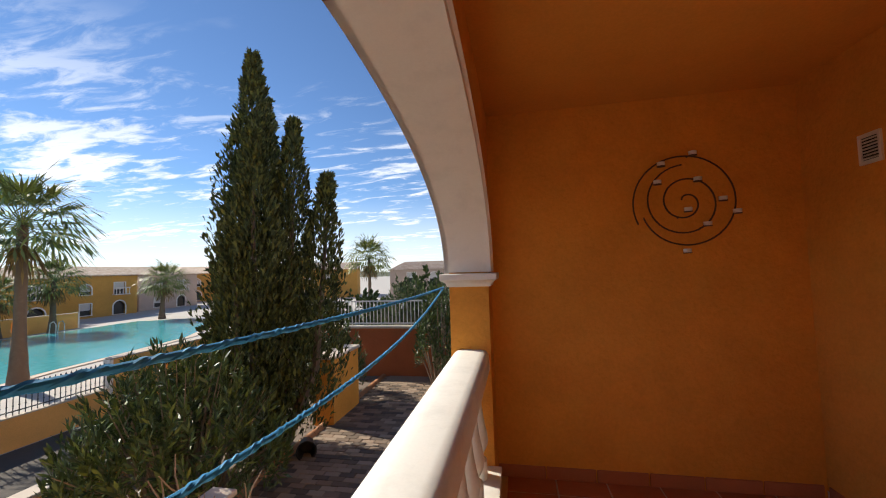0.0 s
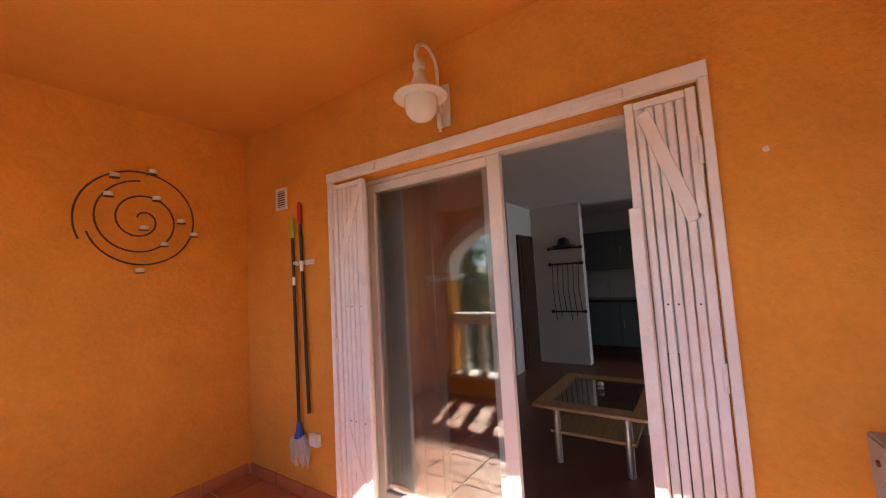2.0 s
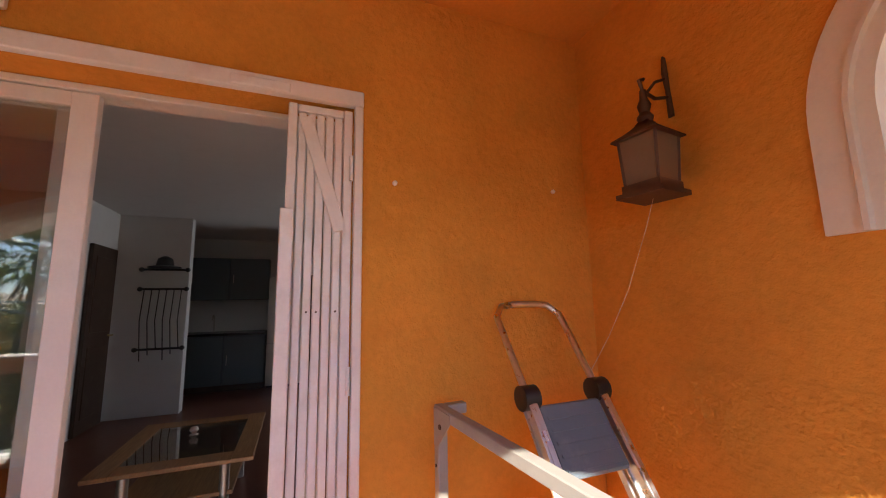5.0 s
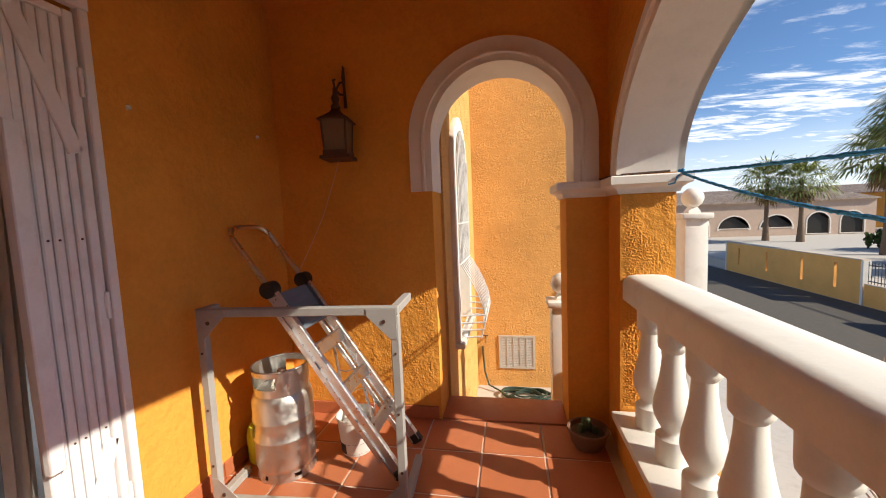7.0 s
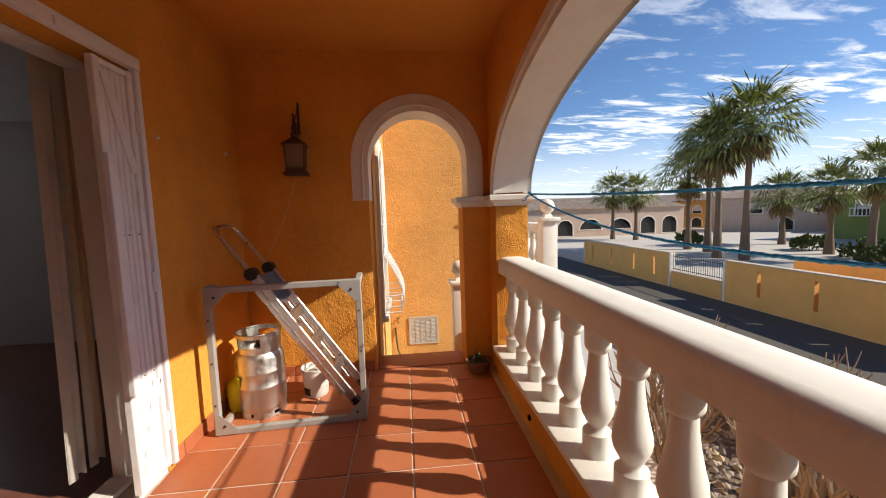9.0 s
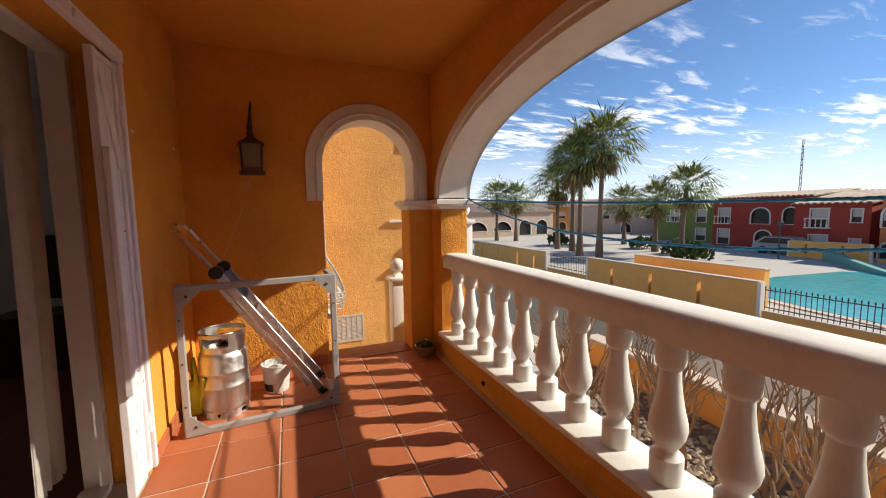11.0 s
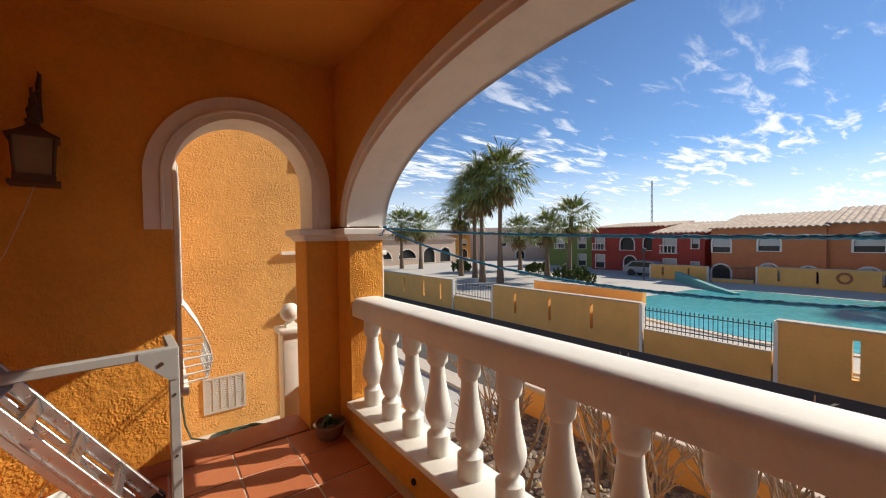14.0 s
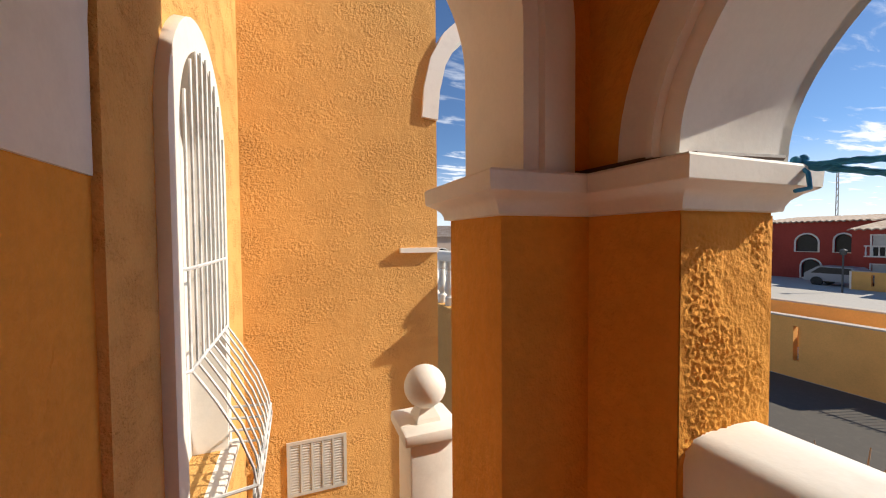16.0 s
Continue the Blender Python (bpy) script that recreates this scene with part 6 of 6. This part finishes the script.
east_house(-22.0, -14.4, -37.5, 4.6, 0.5, M_REDW, [(-2.8, 2.2, 1.0, 1.4, "balcony"), (0.2, 2.2, 1.4, 1.4, "open"), (2.4, 2.2, 1.0, 1.4, "open"), (-2.8, 0.2, 1.0, 1.4, "rect"), (0.5, 0.1, 1.2, 1.5, "open")], "brick red apartment house with open galleries")
east_house(-30.0, -22.0, -39.5, 4.2, 0.5, M_GRNW, [(-1.5, 2.2, 1.0, 1.3, "balcony"), (1.5, 2.2, 1.0, 1.3, "rect"), (1.5, 0.2, 1.0, 1.3, "rect")], "olive green house behind the palms")
YW = [(-1.6, 2.3, 0.95, 1.0, "arch"), (1.6, 2.2, 1.1, 1.2, "balcony"), (-1.6, 0.3, 1.0, 1.1, "rect"), (1.6, 0.1, 1.2, 1.4, "open")]
east_house(11.5, 19.0, -38.0, 4.1, 1.0, M_YELW, YW, "ochre two-storey house with a pale tiled roof")
east_house(20.0, 27.0, -39.5, 4.0, 1.0, M_YELW, YW, "ochre two-storey house with a pale tiled roof")
east_house(28.0, 35.0, -41.0, 4.2, 1.0, M_YELW, YW, "ochre two-storey house with a pale tiled roof")
east_house(36.0, 44.0, -42.0, 4.2, 1.0, M_PINK, YW, "beige two-storey house with a pale tiled roof")
# low arcaded houses to the south, facing north
ARC = [(-8.5, 0.15, 2.0, 2.0, "open"), (-5.2, 0.15, 2.0, 2.0, "open"), (-1.8, 0.9, 3.0, 1.3, "open"), (2.2, 0.9, 3.0, 1.3, "open"), (6.0, 0.15, 2.0, 2.2, "open"), (9.0, 0.15, 2.0, 2.2, "open")]
house((-24.5, -44.0, GZ), 180, 22.0, 8.0, 3.6, 1.5, M_PINK, ARC, "beige arcaded bungalow with a tiled roof")
house((-2.0, -46.0, GZ), 180, 20.0, 8.0, 3.4, 1.3, M_PINK, ARC, "beige arcaded bungalow with a tiled roof")
house((-9.0, -62.0, GZ), 180, 9.0, 8.0, 7.6, 0.8, M_REDW, [(-2, 4.6, 1.2, 1.4, "rect"), (2, 4.6, 1.2, 1.4, "rect")], "brick red house behind the bungalows")
mast = thing("radio_mast", "thin grey lattice mast behind the houses", "mast", (-60.0, -25.5, GZ))
for s in (-0.25, 0.25):
    bm = bmesh.new(); bar(bm, (s, s, 0), (s * 0.5, s * 0.5, 12.2), 0.05, 5)
    part("leg", bm, M_GREYP, mast)
for k in range(14):
    bm = bmesh.new(); bar(bm, (-0.25, -0.25, 0.8 * k + 0.6), (0.25, 0.25, 0.8 * k + 1.4), 0.03, 4)
    part("lattice", bm, M_GREYP, mast)
sl = thing("street_lamp", "dark street lamp post beside the pool", "street lamp", (-29.5, -12.6, GZ))
bm = bmesh.new(); tube(bm, [(0, 0, 0), (0, 0, 2.2), (0, 0, 2.3)], 0.05, 8)
part("post", bm, M_BAR, sl)
bm = bmesh.new(); lathe(bm, [(2.3, 0.05), (2.35, 0.16), (2.6, 0.2), (2.68, 0.05)], 8)
part("head", bm, M_BAR, sl)


def car(at, rz, c):
    t = thing("parked_car", "parked car behind the pool fence", "car", at, rz)
    bm = bmesh.new()
    extrude_poly(bm, [(-2.0, -0.8, 0.35), (2.0, -0.8, 0.35), (2.05, -0.8, 0.7), (1.2, -0.8, 0.85), (0.5, -0.8, 1.35), (-1.2, -0.8, 1.38), (-1.95, -0.8, 0.85)], (0, 1.6, 0))
    part("body", bm, paint("car_paint", c, 0.25, 0.05, 0.0), t)
    bm = bmesh.new()
    extrude_poly(bm, [(0.95, -0.81, 0.88), (0.42, -0.81, 1.28), (-1.1, -0.81, 1.3), (-1.6, -0.81, 0.88)], (0, 1.62, 0))
    part("window", bm, M_DARK, t)
    for x in (-1.25, 1.25):
        for y in (-0.78, 0.78):
            bm = bmesh.new(); bar(bm, (x, y - 0.1, 0.32), (x, y + 0.1, 0.32), 0.32, 16)
            part("wheel", bm, M_BLACK, t, smooth=True)


car((-33.6, -14.0, GZ), 90, (0.35, 0.36, 0.38))
car((-33.4, 4.5, GZ), 90, (0.3, 0.32, 0.36))

# ---------- inside the room ----------
M_WOOD = Mat("beech_veneer")
_g = M_WOOD.noise(7, 5, 0.6, (1, 12, 12))
M_WOOD = M_WOOD.done(M_WOOD.ramp(_g, [(0.3, (0.30, 0.15, 0.06)), (0.7, (0.46, 0.26, 0.11))]), 0.4)
M_DKWOOD = paint("dark_brown_wood", (0.055, 0.025, 0.014), 0.45, 0.2, 0.05)
M_CAB = paint("blue_grey_cabinet", (0.10, 0.13, 0.15), 0.45, 0.1, 0.02)
M_WORK = paint("dark_stone_worktop", (0.03, 0.03, 0.032), 0.25, 0.2, 0.02)
tb = thing("coffee_table", "beech coffee table with a glass inset and steel legs", "table", (3.99, 0.84, -0.012))
bm = bmesh.new()
for b in ((-0.50, 0.50, -0.41, -0.29), (-0.50, 0.50, 0.29, 0.41), (-0.50, -0.36, -0.29, 0.29), (0.36, 0.50, -0.29, 0.29)):
    box(bm, b[0], b[1], b[2], b[3], 0.415, 0.44, 0.004, 1)
part("tabletop", bm, M_WOOD, tb)
part("glass_inset", bx(-0.36, 0.36, -0.29, 0.29, 0.425, 0.437), M_GLASS, tb)
part("shelf", bx(-0.42, 0.42, -0.30, 0.30, 0.215, 0.24, bevel=0.004, seg=1), M_WOOD, tb)
for x in (-0.40, 0.40):
    for y in (-0.25, 0.25):
        bm = bmesh.new(); bar(bm, (x, y, 0), (x, y, 0.415), 0.028, 14)
        part("leg", bm, M_STEEL, tb, smooth=True)
nk = thing("glass_knob", "small glass ornament on the coffee table", "ornament", (4.08, 0.86, 0.43))
bm = bmesh.new(); lathe(bm, [(0, 0.03), (0.01, 0.012), (0.03, 0.03), (0.05, 0.02), (0.055, 0.002)], 12)
part("body", bm, M_STEEL, nk, smooth=True)
# wall block with a rack, dark door, kitchen
setting("wall_room_partition", bx(6.7, 6.86, 1.56, RY1, -0.012, RZ), M_INWALL, label="white projecting wall with a hanging rack", category="wall")
dd = tagged(new("door_2"), "dark brown panelled inner door, closed", "door", kind="structure")
dd.location = (5.9, 2.6, 0)
setting("wall_room_stub", bx(5.75, 6.7, 2.35, RY1, -0.012, RZ), M_INWALL, label="white wall beside the inner door", category="wall")
part("door_leaf", bx(0.12, 0.72, -0.29, -0.252, 0.0, 2.03, bevel=0.004, seg=1), M_DKWOOD, dd)
for z0, z1 in ((0.15, 0.9), (1.05, 1.9)):
    part("panel", bx(0.20, 0.64, -0.30, -0.285, z0, z1, bevel=0.006, seg=1), M_DKWOOD, dd)
bm = bmesh.new(); bar(bm, (0.66, -0.34, 1.0), (0.56, -0.34, 1.0), 0.01, 8); bar(bm, (0.66, -0.29, 1.0), (0.66, -0.34, 1.0), 0.01, 8)
part("door_handle", bm, M_BRASS, dd)
rk = thing("hanging_rack", "black iron wall rack with long hanging cords and hats", "wall rack", (6.70, 1.82, 1.55))
for z in (0.25, 0.0, -0.75):
    bm = bmesh.new(); bar(bm, (-0.03, -0.24, z), (-0.03, 0.24, z), 0.014, 8); ball(bm, (-0.03, -0.25, z), 0.03, 10); ball(bm, (-0.03, 0.25, z), 0.03, 10)
    part("bar", bm, M_BLACK, rk)
for k in range(6):
    y = -0.2 + 0.08 * k
    bm = bmesh.new(); tube(bm, [(-0.04, y, 0.0), (-0.05, y + 0.02, -0.4), (-0.04, y - 0.01, -0.75 - 0.07 * (k % 3))], 0.006, 6)
    part("cord", bm, M_BLACK, rk)
bm = bmesh.new(); lathe(bm, [(0.22, 0.18), (0.235, 0.18), (0.25, 0.10), (0.34, 0.08), (0.37, 0.03)], 18, (-0.05, 0.0, 0.05))
part("hat", bm, M_BLACK, rk, smooth=True)


def cabinet(x, y, w, z0, h, d, name, label, doors=1):
    t = thing(name, label, "cabinet", (x, y, z0))
    part("body", bx(0, d, -w / 2, w / 2, 0, h), M_CAB, t)
    for k in range(doors):
        a = -w / 2 + w * k / doors
        dr_ = part("cabinet_door", bx(-0.02, 0.0, a + 0.004, a + w / doors - 0.004, 0.01, h - 0.01, bevel=0.004, seg=1), M_CAB, t)
        bm = bmesh.new(); bar(bm, (-0.03, a + w / doors - 0.05, h * 0.4), (-0.03, a + w / doors - 0.05, h * 0.6), 0.006, 6)
        part("handle", bm, M_STEEL, dr_)
    return t


for k, y in enumerate((2.17, 1.57, 0.97)):
    cabinet(7.8, y, 0.595, 0.088, 0.76, 0.6, "base_cabinet", "blue-grey kitchen base cabinet with a panel door")
    cabinet(8.05, y, 0.595, 1.42, 0.70, 0.35, "wall_cabinet", "blue-grey kitchen wall cabinet with a panel door")
tagged(part("worktop", bx(7.77, 8.4, 0.67, 2.47, 0.852, 0.89), M_WORK), "dark stone kitchen worktop along the cabinets", "worktop")
setting("plinth", bx(7.86, 8.4, 0.67, 2.47, -0.012, 0.085), M_DKWOOD, label="dark kitchen plinth", category="plinth")
setting("wall_room_kitchen", bx(8.42, 8.57, 0.0, RY1, -0.012, RZ), M_INWALL, label="white kitchen back wall", category="wall")
tp = thing("kitchen_tap", "chrome swan-neck kitchen tap on the worktop", "tap", (8.2, 1.49, 0.89))
bm = bmesh.new(); tube(bm, [(0, 0, 0), (0, 0, 0.2)] + [(-0.08 + 0.08 * math.cos(a), 0, 0.2 + 0.08 * math.sin(a)) for a in (math.pi * i / 8 for i in range(9))], 0.012, 8)
part("spout", bm, M_STEEL, tp, smooth=True)
fr = thing("fridge", "tall white fridge freezer beside the cabinets", "fridge", (7.80, 0.35, -0.012))
part("body", bx(0.02, 0.6, -0.3, 0.3, 0.03, 1.80, bevel=0.01), M_PLASTIC, fr, smooth=True)
part("upper_door", bx(-0.04, 0.015, -0.3, 0.3, 0.72, 1.79, bevel=0.01), M_PLASTIC, fr, smooth=True)
part("lower_door", bx(-0.04, 0.015, -0.3, 0.3, 0.05, 0.71, bevel=0.01), M_PLASTIC, fr, smooth=True)
part("plinth", bx(0.04, 0.58, -0.28, 0.28, 0.0, 0.03), M_BLACK, fr)
part("handle", bx(-0.065, -0.042, 0.1, 0.28, 0.70, 0.72), M_STEEL, fr)
fd = tagged(new("door_3"), "dark brown double front door at the end of the room", "door", kind="structure")
fd.location = (RX1, -0.53, -0.012)
setting("wall_room_corner", bx(6.9, RX1, RY0, -1.1, -0.012, RZ), M_INWALL, label="white wall with two small pictures beside the dining table", category="wall")
part("door_leaf", bx(-0.05, -0.004, -0.55, 0.55, 0.0, 2.05, bevel=0.004, seg=1), M_DKWOOD, fd)
for y in (-0.28, 0.28):
    part("panel", bx(-0.062, -0.051, y - 0.18, y + 0.18, 0.2, 1.85, bevel=0.004, seg=1), M_DKWOOD, fd)
pl = thing("pendant_lamp", "small pendant lamp with a glass shade over the dining table", "pendant lamp", (8.6, -0.26, 1.45))
bm = bmesh.new(); bar(bm, (0, 0, 0.1), (0, 0, RZ - 1.45), 0.005, 6)
part("cord", bm, M_BLACK, pl)
bm = bmesh.new(); lathe(bm, [(0.0, 0.17), (0.02, 0.17), (0.08, 0.09), (0.12, 0.03)], 20)
part("shade", bm, M_LAMPG, pl, smooth=True)
dt = thing("dining_table", "dark wooden dining table under the pendant lamp", "table", (8.7, -0.56, -0.012))
part("tabletop", bx(-0.5, 0.5, -0.5, 0.5, 0.72, 0.75, bevel=0.006), M_DKWOOD, dt)
for x in (-0.43, 0.43):
    for y in (-0.43, 0.43):
        part("leg", bx(x - 0.03, x + 0.03, y - 0.03, y + 0.03, 0, 0.72), M_DKWOOD, dt)
ch0 = thing("dining_chair", "dark wooden dining chair beside the table", "chair", (7.9, -0.3, -0.012), 0, "dining chairs")
part("seat", bx(-0.2, 0.2, -0.2, 0.2, 0.43, 0.46, bevel=0.006), M_DKWOOD, ch0)
for x in (-0.18, 0.18):
    for y in (-0.18, 0.18):
        part("leg", bx(x - 0.018, x + 0.018, y - 0.018, y + 0.018, 0, 0.43), M_DKWOOD, ch0)
for y in (-0.18, 0.18):
    part("back_post", bx(-0.2, -0.17, y - 0.018, y + 0.018, 0.46, 0.95), M_DKWOOD, ch0)
part("backrest", bx(-0.195, -0.175, -0.16, 0.16, 0.75, 0.93), M_DKWOOD, ch0)
copy_thing(ch0, pose(7.9, -0.82, -0.012))
for x, y, z in ((8.96, -1.08, 1.55), (7.9, -1.08, 1.45)):
    pc = thing("picture", "small dark framed picture on the white wall", "picture", (x, y, z))
    part("frame", bx(-0.15, 0.15, -0.02, 0.01, -0.2, 0.2, bevel=0.004, seg=1), M_DKWOOD, pc)
    part("sheet", bx(-0.12, 0.12, 0.011, 0.013, -0.17, 0.17), M_AMBER, pc)
ac = thing("air_conditioner", "white wall air conditioner above head height", "air conditioner", (4.4, RY1, 2.12))
part("case", bx(-0.4, 0.4, -0.2, 0.0, -0.13, 0.13, bevel=0.03), M_PLASTIC, ac, smooth=True)
part("flap", bx(-0.36, 0.36, -0.206, -0.19, -0.115, -0.07), M_PLASTIC, ac)
tv = thing("television", "black flat television on a low dark stand", "television", (3.3, -2.2, 0.0))
part("screen", bx(-0.5, 0.5, -0.03, 0.03, 0.62, 1.2, bevel=0.006), M_BLACK, tv)
part("stand", bx(-0.7, 0.7, -0.22, 0.22, -0.012, 0.5, bevel=0.006), M_DKWOOD, tv)
part("neck", bx(-0.08, 0.08, -0.03, 0.03, 0.5, 0.62), M_BLACK, tv)
cu = thing("curtain", "grey-white curtain drawn to the side of the door", "curtain", (2.66, 1.75, 0.02))
bm = bmesh.new()
rows = [[bm.verts.new((0.035 * math.sin(i * 1.9) + s, -0.28 + 0.56 * i / 40, z)) for i in range(41)] for z, s in ((0.0, 0.0), (2.2, 0.0), (2.2, 0.006), (0.0, 0.006))]
for a in range(4):
    for i in range(40):
        bm.faces.new((rows[a][i], rows[a][i + 1], rows[(a + 1) % 4][i + 1], rows[(a + 1) % 4][i]))
part("cloth", bm, M_COTTON, cu, smooth=True)
bm = bmesh.new(); bar(bm, (0, -1.85, 2.22), (0, 0.4, 2.22), 0.012, 8)
part("rod", bm, M_BLACK, cu)

cs = thing("curtain", "pale curtain gathered in two narrow strips beside the open leaf", "curtain", (2.64, -0.06, 0.07))
for y0, lean in ((0.0, 0.03), (0.105, 0.05)):
    bm = bmesh.new()
    rows = [[bm.verts.new((0.018 * math.sin(i * 1.1) + o + 0.02 * (z < 1), y0 + 0.085 * i / 12 + lean * (1 - z / 2.15), z - (0.03 * (i / 12 - 0.5) ** 2 * 4 if z < 1 else 0) + 0.03)) for i in range(13)] for z, o in ((0.0, 0.0), (2.12, 0.0), (2.12, 0.007), (0.0, 0.007))]
    for a in range(4):
        for i in range(12):
            bm.faces.new((rows[a][i], rows[a][i + 1], rows[(a + 1) % 4][i + 1], rows[(a + 1) % 4][i]))
    part("cloth", bm, M_COTTON, cs, smooth=True)

# far ridge that closes the view
bm = bmesh.new()
far = []
for i in range(181):
    a = 2 * math.pi * i / 180
    hgt = 5 + 6 * noise.noise(Vector((3 * math.cos(a), 3 * math.sin(a), 0.3))) + 3 * noise.noise(Vector((14 * math.cos(a), 14 * math.sin(a), 1.7)))
    far.append([bm.verts.new((R_ * math.cos(a), R_ * math.sin(a), z)) for R_, z in ((300, GZ - 0.5), (330, GZ + max(2.0, hgt * 0.7)), (420, GZ - 0.5))])
for a, b in zip(far, far[1:]):
    for k in (0, 1):
        bm.faces.new((a[k], b[k], b[k + 1], a[k + 1]))
setting("backdrop", bm, paint("distant_scrub", (0.12, 0.13, 0.08), 0.95, 0.4, 0.2), True, "distant low scrub-covered ridge", "ridge")
for k, (x, y, rz, w, mm) in enumerate(((-46, -40, 150, 14, M_PINK), (-52, -30, 120, 12, M_TERRA), (-44, -52, 165, 14, M_YELW), (-60, -16, 90, 14, M_REDW), (-30, 52, 20, 14, M_YELW), (-10, 48, 0, 12, M_PINK), (-48, 50, 50, 12, M_YELW))):
    house((x, y, GZ), rz, w, 7.0, 4.3 - 0.4 * (k % 2), 1.1, mm, [(-3, 2.3, 1.2, 1.2, "rect"), (0, 2.3, 1.2, 1.2, "arch"), (3, 2.3, 1.2, 1.2, "rect"), (0, 0.2, 1.4, 1.5, "open")], "two-storey house with a tiled roof behind the palms")

# ---------- floor tiles, one by one ----------
T, GAP = 0.34, 0.011
bm = bmesh.new()
box(bm, 0, T - GAP, 0, T - GAP, -0.012, 0.0, 0.0025, 1)
tile_me = bpy.data.meshes.new("tile")
bm.to_mesh(tile_me); bm.free()
tile_me.materials.append(M_TILE)
TX0, TY0 = 0.643, -0.128
for i in range(-1, 5):
    for j in range(-3, 10):
        x, y = TX0 + i * T, TY0 + j * T
        x0, x1, y0, y1 = max(x, XW), min(x + T, XE), max(y, YS), min(y + T, YN)
        if x1 - x0 < 0.03 or y1 - y0 < 0.03:
            continue
        ob = link("tile", tile_me, None, floor)
        ob.location = (x0 + GAP / 2, y0 + GAP / 2, random.uniform(-0.001, 0.0005))
        ob.scale = ((x1 - x0 - GAP) / (T - GAP), (y1 - y0 - GAP) / (T - GAP), 1)

# skirting tiles along the walls
sk = setting("skirting", bx(XE - 0.004, XE - 0.001, DY1 + 0.05, YN, 0.0, 0.05), M_GROUT, label="terracotta skirting tiles with pale joints", category="skirting")


def skirt(n0, n1, fixed, axis, inward):
    a = n0
    while a < n1 - 0.03:
        b = min(a + T, n1)
        if axis == "y":
            x0, x1 = sorted((fixed, fixed + inward * 0.012))
            bm = bx(x0, x1, a + 0.004, b - 0.004, 0.0, 0.085, bevel=0.003, seg=1)
        else:
            y0, y1 = sorted((fixed, fixed + inward * 0.012))
            bm = bx(a + 0.004, b - 0.004, y0, y1, 0.0, 0.085, bevel=0.003, seg=1)
        part("tile", bm, M_TILE, sk)
        a = b


skirt(DY1 + 0.05, YN - 0.014, XE, "y", -1)
skirt(YS + 0.014, -0.01, XE, "y", -1)
skirt(XW, XE - 0.014, YN, "x", -1)
skirt(SX1 + 0.01, XE - 0.014, YS, "x", 1)

# path pavers, one by one
PW, PL = 0.10, 0.20
bm = bmesh.new(); box(bm, 0, PL - 0.008, 0, PW - 0.008, 0, 0.018, 0.004, 1)
pav = bpy.data.meshes.new("paver")
bm.to_mesh(pav); bm.free()
pav.materials.append(M_BRICK)
count = 0
rest = bmesh.new()
for j in range(56):
    for i in range(14):
        x, y = -2.70 + i * PL + (0.1 if j % 2 else 0), 3.35 + j * PW
        if x + PL > -0.02:
            continue
        if i < 6 and count < 300 and j < 50:
            ob = link("paver", pav, None, path)
            ob.location = (x, y, GARDEN + 0.018 + random.uniform(-0.003, 0.003))
            count += 1
        else:
            box(rest, x, x + PL - 0.008, y, y + PW - 0.008, GARDEN + 0.018, GARDEN + 0.034)
tagged(part("pavers", rest, M_BRICK, path), kind="stuff")
